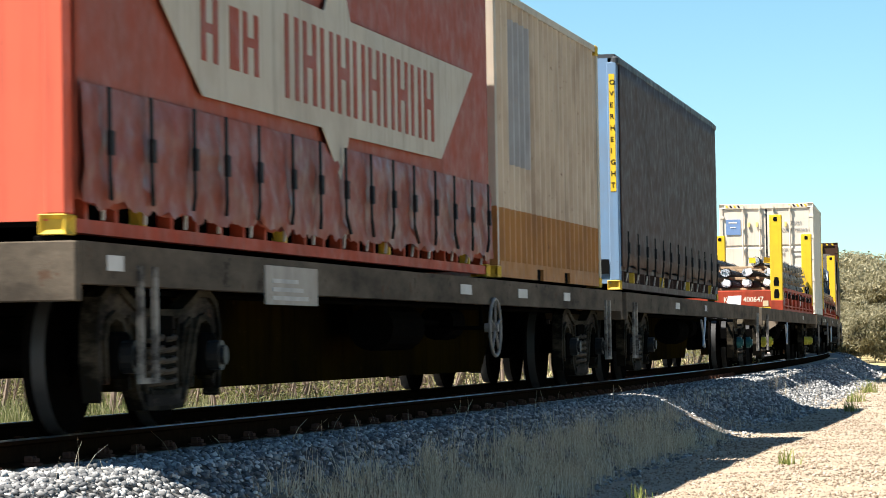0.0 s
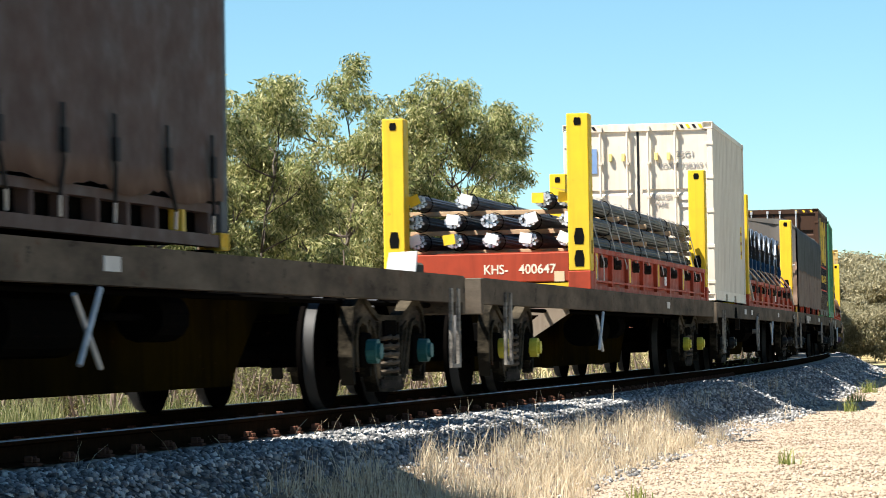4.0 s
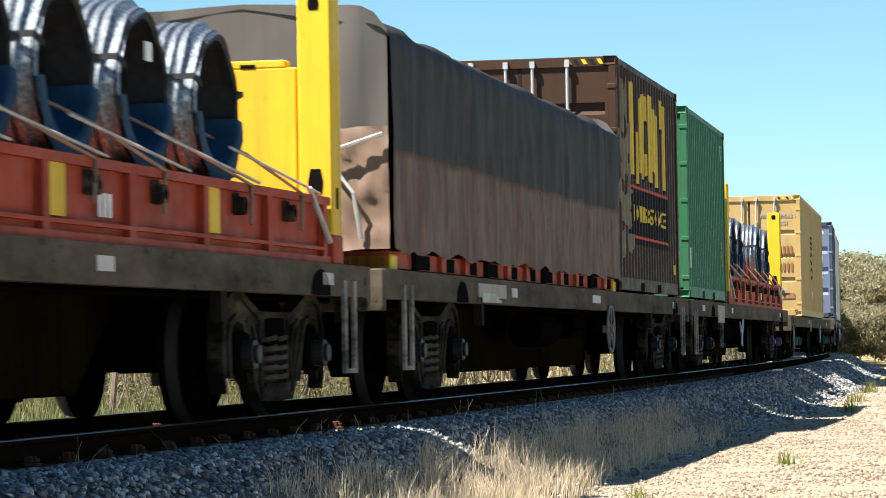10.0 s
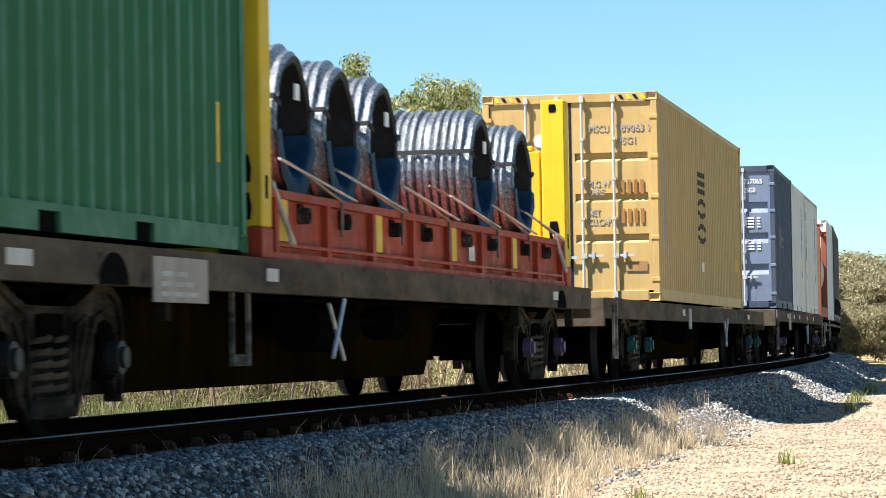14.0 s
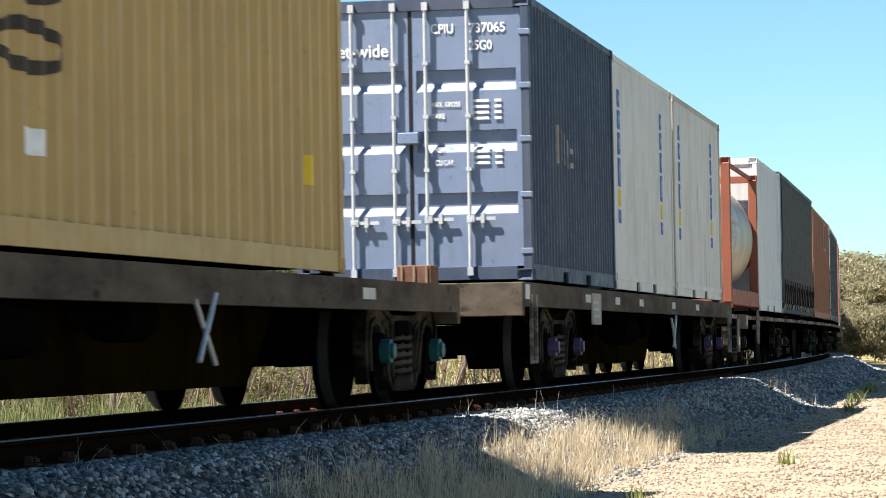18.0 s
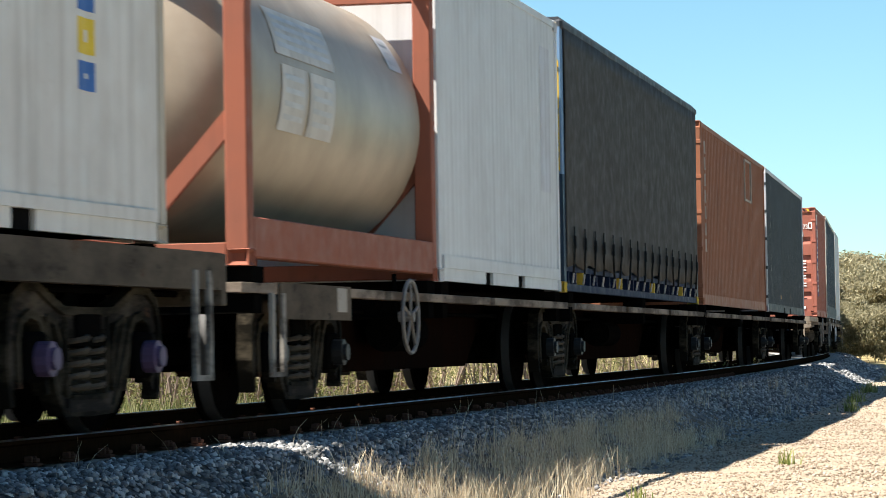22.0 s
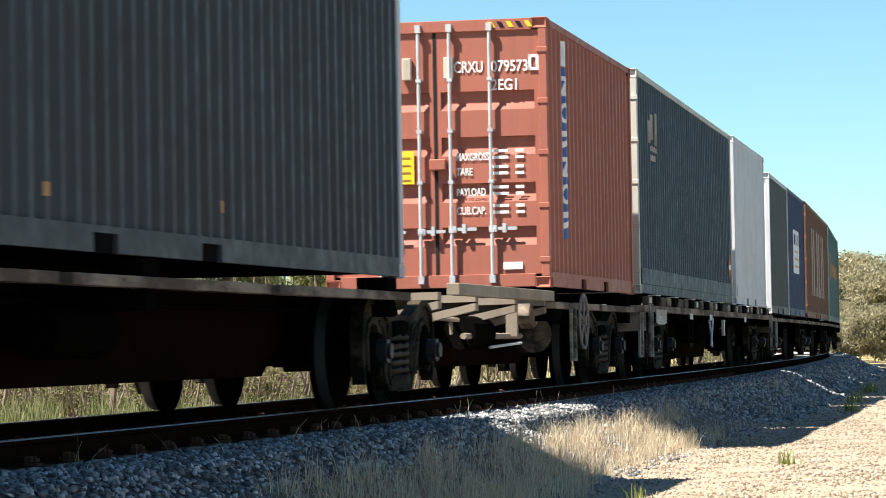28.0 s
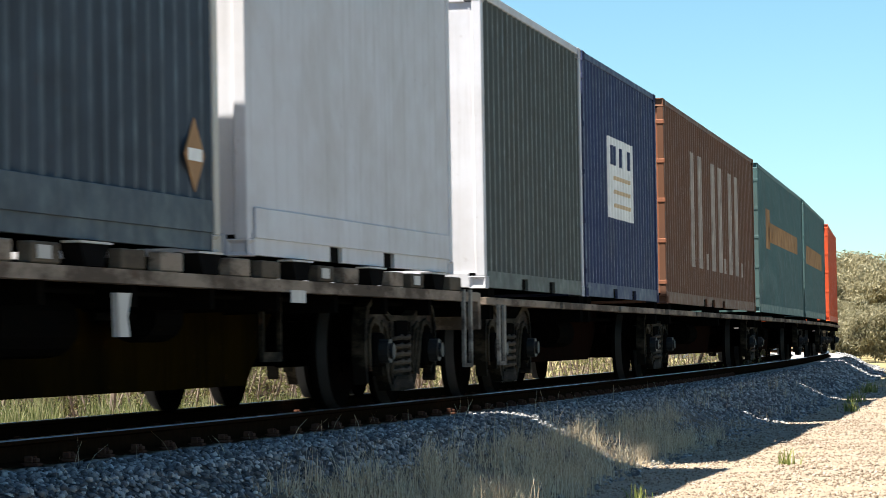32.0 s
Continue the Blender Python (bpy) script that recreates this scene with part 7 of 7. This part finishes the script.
part("round_sticker", tube(bmesh.new(), (-Ly / 2 + .014, .42, 2.25), (-Ly / 2 + .022, .42, 2.25), .09, 16), M_LETTER_W, yb)
for y0, y1, z0, z1 in ((1.02, .96, 2.22, 2.46), (.92, .87, 2.22, 2.46), (.82, .76, 2.22, 2.46), (1.0, .80, 2.40, 2.46), (1.0, .8, 2.04, 2.10), (1.0, .8, 1.96, 2.0)):
    end_bars(yb, Ly, [(y0, y1, z0, z1)], M_LETTER_K, .018)
end_bars(yb, Ly, [(.95, .80, .95, 1.22), (.44, .28, 1.12, 1.24)], M_GREYT, .019)
for k, z in enumerate((1.74, 1.36, .97)):
    if k:
        drape(yb, ring_outline(-.40, z + .15, .60, .16, .085), Ly, M_UMBER, name="block_mark", label="dark painted ring", lift=.007)
    else:
        for u in (0, .13, .26):
            rib_mark(yb, Ly, -.98, .20, z + u, z + u + .08, M_UMBER, name="block_mark", label="dark painted bar")
rib_mark(yb, Ly, -.53, -.20, .52, .67, M_LETTER_W, name="sticker")
rib_mark(yb, Ly, -5.55, -5.50, .7, 2.4, M_GREYT, name="scratch_line")
rib_mark(yb, Ly, 5.42, 5.66, .64, .86, M_PLATE_Y, name="sticker")

# navy box
Lp = 6.3
for tx, y, z, sz, m_ in (("Pallet-wide", 1.01, 2.34, .19, .78), ("25G0", -.62, 2.38, .14, .24), ("CPIU", -.22, 2.56, .14, .24), ("737065", -.62, 2.56, .14, .38), ("MAX. GROSS", -.22, 1.80, .075, .30), ("TARE", -.22, 1.68, .075, .14), ("NET", -.25, 1.33, .075, .10), ("CU.CAP.", -.25, 1.20, .075, .20)):
    end_text(pw, Lp, tx, y, z, sz, M_LETTER_W, m_)
end_bars(pw, Lp, [(-.66, -.82, z, z + .028) for z in (1.66, 1.72, 1.78, 1.84, 1.20, 1.26, 1.32, 1.38)] + [(-.88, -.95, z, z + .028) for z in (1.66, 1.72, 1.78, 1.84, 1.20, 1.26, 1.32, 1.38)], M_LETTER_W, .019)
part("tan_sticker", boxes((-Lp / 2 + .016, -Lp / 2 + .022, .73, .96, 1.02, 1.30)), M_PLATE_T, pw, "tan square sticker")
part("pale_sticker", boxes((-Lp / 2 + .016, -Lp / 2 + .022, .80, .94, 1.67, 1.83)), M_PLATE_L, pw, "pale blue square sticker")
part("lock_box", boxes((-Lp / 2 - .09, -Lp / 2 + .03, -.10, .12, 1.42, 1.54), bev=.01), P_PWEND, pw)
for x0, x1, z0, z1 in ((-1.25, -1.12, 1.3, 1.72), (-.98, -.88, 1.35, 1.68), (-.8, -.68, 1.30, 1.66), (-.55, -.43, 1.28, 1.60), (-.3, -.1, 1.30, 1.36), (-.3, -.1, 1.46, 1.52)):
    rib_mark(pw, Lp, x0, x1, z0, z1, M_PALEMARK, 2.5, .20, .03, "faded_mark")

# off-white boxes
for ct, Lc, cx, dp, marks in ((po1, 6.3, 23.77, .006, ((21.12, 21.34), (25.50, 25.72))), (po2, 6.6, 30.38, .010, ((27.78, 28.0), (32.15, 32.37)))):
    for a, b in marks:
        for k, (z0, z1, mt) in enumerate(((2.30, 2.52, M_LETTER_B), (2.02, 2.26, M_LETTER_B), (1.70, 1.98, M_LETTER_B), (1.30, 1.66, M_LETTER_B), (1.05, 1.26, M_PLATE_Y), (.84, 1.01, M_LETTER_B))):
            rib_mark(ct, Lc, a - cx, b - cx + .06, z0, z1, mt, pitch=.24, depth=dp, name="painted_block")
            rib_mark(ct, Lc, a - cx + .11, b - cx - .05, z0 + .07, z1 - .07, P_PO, pitch=.24, depth=dp, name="block_gap").location = (0, -.003, 0)
rib_mark(po2, 6.6, -.05, .05, 1.32, 1.74, M_PLATE_Y, pitch=.24, depth=.010, name="sticker")
for ct, Lc in ((po1, 6.3), (po2, 6.6)):
    part("kick_rail", boxes((-Lc / 2 + .18, Lc / 2 - .18, -1.226, -1.2125, .012 + .115, .20)), P_PO, ct)
rib_mark(rf, 6.45, 2.15, 2.75, 1.05, 2.6, P_PALE, pitch=.20, depth=.008, name="patch")
part("kick_rail", boxes((-3.05, 3.05, -1.226, -1.2125, .127, .24)), P_REEF, rf)

# rust box: small hatch frame, faded tall marks
Lr = 12.9
hf = bmesh.new()
for b_ in ((1.90, 3.07, -1.225, -1.205, 1.99, 2.03), (1.90, 3.07, -1.225, -1.205, 2.72, 2.76), (1.83, 1.90, -1.225, -1.205, 1.99, 2.76), (3.07, 3.17, -1.235, -1.205, 1.99, 2.76)):
    box(hf, *b_)
part("hatch_frame", hf, M_PALEMARK, ru, "pale hatch frame")
for i in range(7):
    rib_mark(ru, Lr, -5.62, -5.56, .85 + i * .26, 1.05 + i * .26, M_PALEMARK, pitch=.26, name="faded_mark")
    rib_mark(ru, Lr, -5.56, -5.36, .85 + i * .26, .885 + i * .26, M_PALEMARK, pitch=.26, name="faded_mark")
for i in range(9):
    rib_mark(dg, 13.2, -5.15, -5.06, .40 + i * .22, .52 + i * .22, M_GREYT, pitch=.26, name="faded_mark")
for x, z in ((-2.1, .30), (1.3, .34), (-3.0, .32)):
    rib_mark(dg, 13.2, x, x + .12, z, z + .08, M_ORMARK, pitch=.26, name="sticker")

# red box
Le = 6.45
for tx, y, z, sz, wd_ in (("CRXU", -.21, 2.33, .17, .32), ("079573", -.62, 2.33, .17, .40), ("2EG1", -.62, 2.13, .17, .28), ("MAXGROSS", -.22, 1.38, .115, .36), ("TARE", -.22, 1.22, .115, .18), ("PAYLOAD", -.22, 1.0, .115, .32), ("CUB.CAP.", -.22, .80, .115, .32)):
    end_text(rd, Le, tx, y, z, sz, M_LETTER_W, wd_)
end_bars(rd, Le, [(-.62, -.79, z, z + .032) for z in (.80, .87, 1.0, 1.07, 1.22, 1.29, 1.39, 1.46)] + [(-.87, -.96, z, z + .032) for z in (.80, .87, 1.0, 1.07, 1.22, 1.29, 1.39, 1.46)] + [(-1.03, -1.06, 2.33, 2.50), (-1.11, -1.14, 2.33, 2.50), (-1.03, -1.14, 2.33, 2.36), (-1.03, -1.14, 2.47, 2.50), (-.72, -.93, .20, .28)], M_LETTER_W, .019)
ys = part("yellow_notice", boxes((-Le / 2 + .010, -Le / 2 + .020, .24, .56, 1.14, 1.50)), M_PLATE_Y, rd, "yellow caution notice")
end_bars(rd, Le, [(.28, .52, 1.18 + k * .08, 1.192 + k * .08) for k in range(4)], P_OCHRE, .0095)
part("grey_plaque", boxes((-Le / 2 + .014, -Le / 2 + .022, .78, 1.0, .90, 1.16)), M_GALV, rd, "grey metal plaque")
part("blue_sticker", boxes((-Le / 2 + .014, -Le / 2 + .022, .44, .58, 2.22, 2.42)), M_PLATE_L, rd)
part("pale_sticker", boxes((-Le / 2 + .014, -Le / 2 + .022, .80, 1.0, 1.46, 1.56)), M_LETTER_W, rd)
for y in (.30, -.16):
    part("vent", boxes((-Le / 2 - .03, -Le / 2 + .03, y - .05, y + .05, 2.26, 2.50), bev=.01), P_CREAM, rd, "small pale vent cover")
part("lock_box", boxes((-Le / 2 - .06, -Le / 2 + .03, -.12, .06, 1.28, 1.40), bev=.01), P_REDBOX, rd)
rib_mark(rd, Le, -2.12, -1.82, .55, 2.45, M_LETTER_B, 2.46, label="blue painted strip")
rib_mark(rd, Le, -2.12, -1.82, 2.47, 2.75, M_LETTER_W, 2.46, name="pale_block")
for k in range(6):
    z = .75 + k * .30
    if k % 3 == 0:
        for q in ([(-2.08, z - .10), (-1.88, z - .04), (-1.88, z + .02), (-2.08, z - .03)], [(-2.08, z + .03), (-1.88, z + .05), (-1.88, z + .11), (-2.08, z + .10)]):
            drape(rd, outline_mesh(q), Le, M_LETTER_W, 2.46, name="pale_block", lift=.008)
    elif k % 3 == 1:
        drape(rd, ring_outline(-1.98, z, .105, .115, .045), Le, M_LETTER_W, 2.46, name="pale_block", lift=.008)
    else:
        for q in ([(-2.08, z + .06), (-1.88, z + .06), (-1.88, z + .11), (-2.08, z + .11)], [(-2.08, z - .11), (-1.88, z - .11), (-1.88, z - .06), (-2.08, z - .06)], [(-2.05, z - .06), (-1.96, z - .06), (-1.90, z + .06), (-1.99, z + .06)]):
            drape(rd, outline_mesh(q), Le, M_LETTER_W, 2.46, name="pale_block", lift=.008)
for k in range(4):
    rib_mark(rd, Le, 2.1, 2.22, 2.12 + k * .15, 2.19 + k * .15, M_LETTER_W, 2.46, name="pale_block")
rib_mark(rd, Le, 2.62, 2.78, .55, 1.0, M_PLATE_Y, 2.46, name="sticker")

# steel-blue box, indigo box, umber box, teal boxes
for x0, x1, z0, z1 in ((-5.35, -5.1, 2.05, 2.35), (-5.0, -4.75, 2.10, 2.45), (-4.65, -4.4, 2.05, 2.50), (-5.2, -4.4, 1.95, 2.02), (-5.0, -4.5, 1.82, 1.90)):
    rib_mark(dk, 13.4, x0, x1, z0, z1, M_PALEMARK, pitch=.275, name="faded_mark")
dm = part("hazard_diamond", prism(bmesh.new(), [(6.15, .38), (6.37, .62), (6.15, .86), (5.93, .62)], -1.222, -1.214), M_ORMARK, dk, "orange and white warning diamond")
part("diamond_bar", boxes((6.0, 6.3, -1.226, -1.222, .58, .66)), M_LETTER_W, dm)
part("sticker", boxes((6.1, 6.2, -1.222, -1.214, .22, .34)), M_LETTER_W, dk)
rib_mark(dk, 13.4, -6.0, -5.85, .6, .72, M_PALEMARK, pitch=.275, name="patch")
part("arrow_sticker", prism(bmesh.new(), [(-.66, 2.20), (-.92, 2.20), (-.92, 2.16), (-1.04, 2.225), (-.92, 2.29), (-.92, 2.25), (-.66, 2.25)], -6.676, -6.670, "x"), M_ORMARK, dk, "orange arrow sticker")
end_bars(dk, 13.4, [(-.62, -.92, 1.72 + .07 * i, 1.735 + .07 * i) for i in range(5)], M_REDLINE, .029)
Lt = 6.65
rib_mark(tn, Lt, -1.25, 1.05, 1.0, 2.0, M_LETTER_W, pitch=.26, label="pale square sign")
for x0, x1, z0, z1 in ((-1.0, -.6, 1.66, 1.90), (-.3, .1, 1.66, 1.90), (.4, .8, 1.66, 1.90)):
    rib_mark(tn, Lt, x0, x1, z0, z1, P_TN, pitch=.26, name="block_mark").location = (0, -.003, 0)
for k in range(3):
    rib_mark(tn, Lt, -.8, .7, 1.14 + k * .17, 1.19 + k * .17, M_PLATE_T, pitch=.26, name="writing_bar").location = (0, -.003, 0)
Lf = 15.0
for x0, x1, z0, z1 in tuple((x, x + .55, .60, 2.35) for x in (-3.8, -2.6, -.6, .6, 2.5, 3.7)) + tuple((x, x + .3, .60, .85) for x in (-1.6, 1.55, 4.7)):
    rib_mark(fc, Lf, x0, x1, z0, z1, M_PALEMARK, pitch=.3, label="faded pale block")
rib_mark(t1, 15.2, -4.6, 5.6, 1.45, 1.85, M_ORMARK, pitch=.3, label="faded orange band")
rib_mark(t1, 15.2, -5.2, -4.0, 1.3, 2.1, M_ORMARK, pitch=.3, name="faded_mark")
rib_mark(t2, 13.0, -5.0, 4.6, 1.35, 1.80, M_ORMARK, pitch=.3, label="faded orange band")

# odds and ends on the wagons
x = -91.75 - wc[2]
part("bearer_bracket", prism(bmesh.new(), [(-1.22, .895), (-1.22, .83), (-.55, .40), (-.55, .57), (-.88, .815), (-.60, .82), (-.60, .895)], x, x + .03, "x"), M_CREAM, wc[0], "pale seven-shaped cross bearer bracket")
part("deck_plate_sign", prism(bmesh.new(), [(-1.0, DECK - .03), (-.73, DECK - .03), (-.77, DECK + .20), (-1.02, DECK + .21)], -98.95 - wb[2], -98.91 - wb[2], "x"), M_LETTER_W, wb[0], "white upright plate on the empty deck")
part("deck_stop", boxes((-98.6 - wb[2], -98.35 - wb[2], -.95, -.8, DECK, DECK + .12), bev=.02), M_FRAME, wb[0])
part("deck_chest", boxes((11.7 - wg_[2], 12.0 - wg_[2], -.70, -.36, 1.02, 1.26), bev=.01), M_RUSTY, wg_[0], "rusty open-fronted steel chest")
for y in (-.66, -.54, -.42):
    part("chest_rib", boxes((11.685 - wg_[2], 11.70 - wg_[2], y, y + .02, 1.03, 1.25)), M_CHAIN, wg_[0])
part("side_panel", boxes((36.1 - wi1[2], 38.2 - wi1[2], -1.275, -1.255, .70, .955)), M_FRAME, wi1[0], "brown side panel")
part("pale_plate", boxes((37.75 - wi1[2], 38.05 - wi1[2], -1.279, -1.275, .76, .94)), M_PANEL, wi1[0])
part("marker_plate", boxes((13.5 - wh[2] + .02, 13.75 - wh[2] + .02, -1.279, -1.272, .95, 1.10)), M_WHITE, wh[0], "white corner plate")
for i in range(27):
    x = 103.95 + i * .76 - wk[2]
    if i % 3 == 1:
        # pocket is a solid block painted black for the shade inside
        pk = part("stake_pocket", prism(bmesh.new(), [(x, 1.115), (x + .52, 1.115), (x + .42, .985), (x + .10, .985)], -1.262, -1.14), M_HOLE, wk[0], "dark tapered stake pocket")
        part("pocket_lip", boxes((x - .02, x + .54, -1.275, -1.16, 1.115, 1.128)), M_WHITE, pk, "pale worn lip")
    else:
        part("stake_block", boxes((x, x + .46, -1.255, -1.17, .985, 1.105), bev=.008), M_FLANGE if i % 2 else M_FRAME, wk[0], "rusty brown stake block")
        if i % 4 == 0:
            part("marker_plate", boxes((x + .08, x + .30, -1.262, -1.256, 1.01, 1.085)), M_WHITE, wk[0], "small white marker plate")
for x in (111.3, 118.6):
    part("step_frame", prism(bmesh.new(), [(x - wk[2] - .25, .90), (x - wk[2] - .25, .40), (x - wk[2] + .25, .40), (x - wk[2] + .25, .90), (x - wk[2] + .22, .90), (x - wk[2] + .22, .47), (x - wk[2] - .22, .47), (x - wk[2] - .22, .90)], -1.05, -1.02), M_BOGIE, wk[0], "dusty hanging step frame")
x = -27.75 - wf[2]
part("step_frame", prism(bmesh.new(), [(x - .22, .90), (x - .22, .38), (x + .22, .38), (x + .22, .90), (x + .19, .90), (x + .19, .46), (x - .19, .46), (x - .19, .90)], -1.12, -1.09), M_STEP, wf[0], "dusty hanging step frame")
part("folded_bracket", prism(bmesh.new(), [(114.5 - wk[2], .84), (114.75 - wk[2], .84), (114.68 - wk[2], .70), (114.72 - wk[2], .58), (114.52 - wk[2], .58)], -1.26, -1.22), M_WHITE, wk[0], "pale bent bracket")
for ct, Lc, mt in ((dk, 13.4, P_DARK), (wr, 6.6, P_PALE)):
    part("bottom_panel", boxes((-Lc / 2 + .18, Lc / 2 - .18, -1.229, -1.2125, .128, .34), bev=.004), mt, ct, "flat panel above the bottom rail")


# ---------------------------------------------------------------- what moves
def motions():
    times = [i * 0.5 for i in range(65)]
    for ob, (b0, b1), x, y, z in RIDERS:
        walk(ob, [(t, riding(b0, b1, t) @ Matrix.Translation((x, y, z))) for t in times])
    # the wheels roll
    turns = [i * 0.08 for i in range(401)]
    for w, x in WHEELSETS:
        walk(w, [(t, Matrix.Translation((x, 0, WHEEL_R)) @ Matrix.Rotation(-run(t) / WHEEL_R, 4, "Y")) for t in turns])


motions()
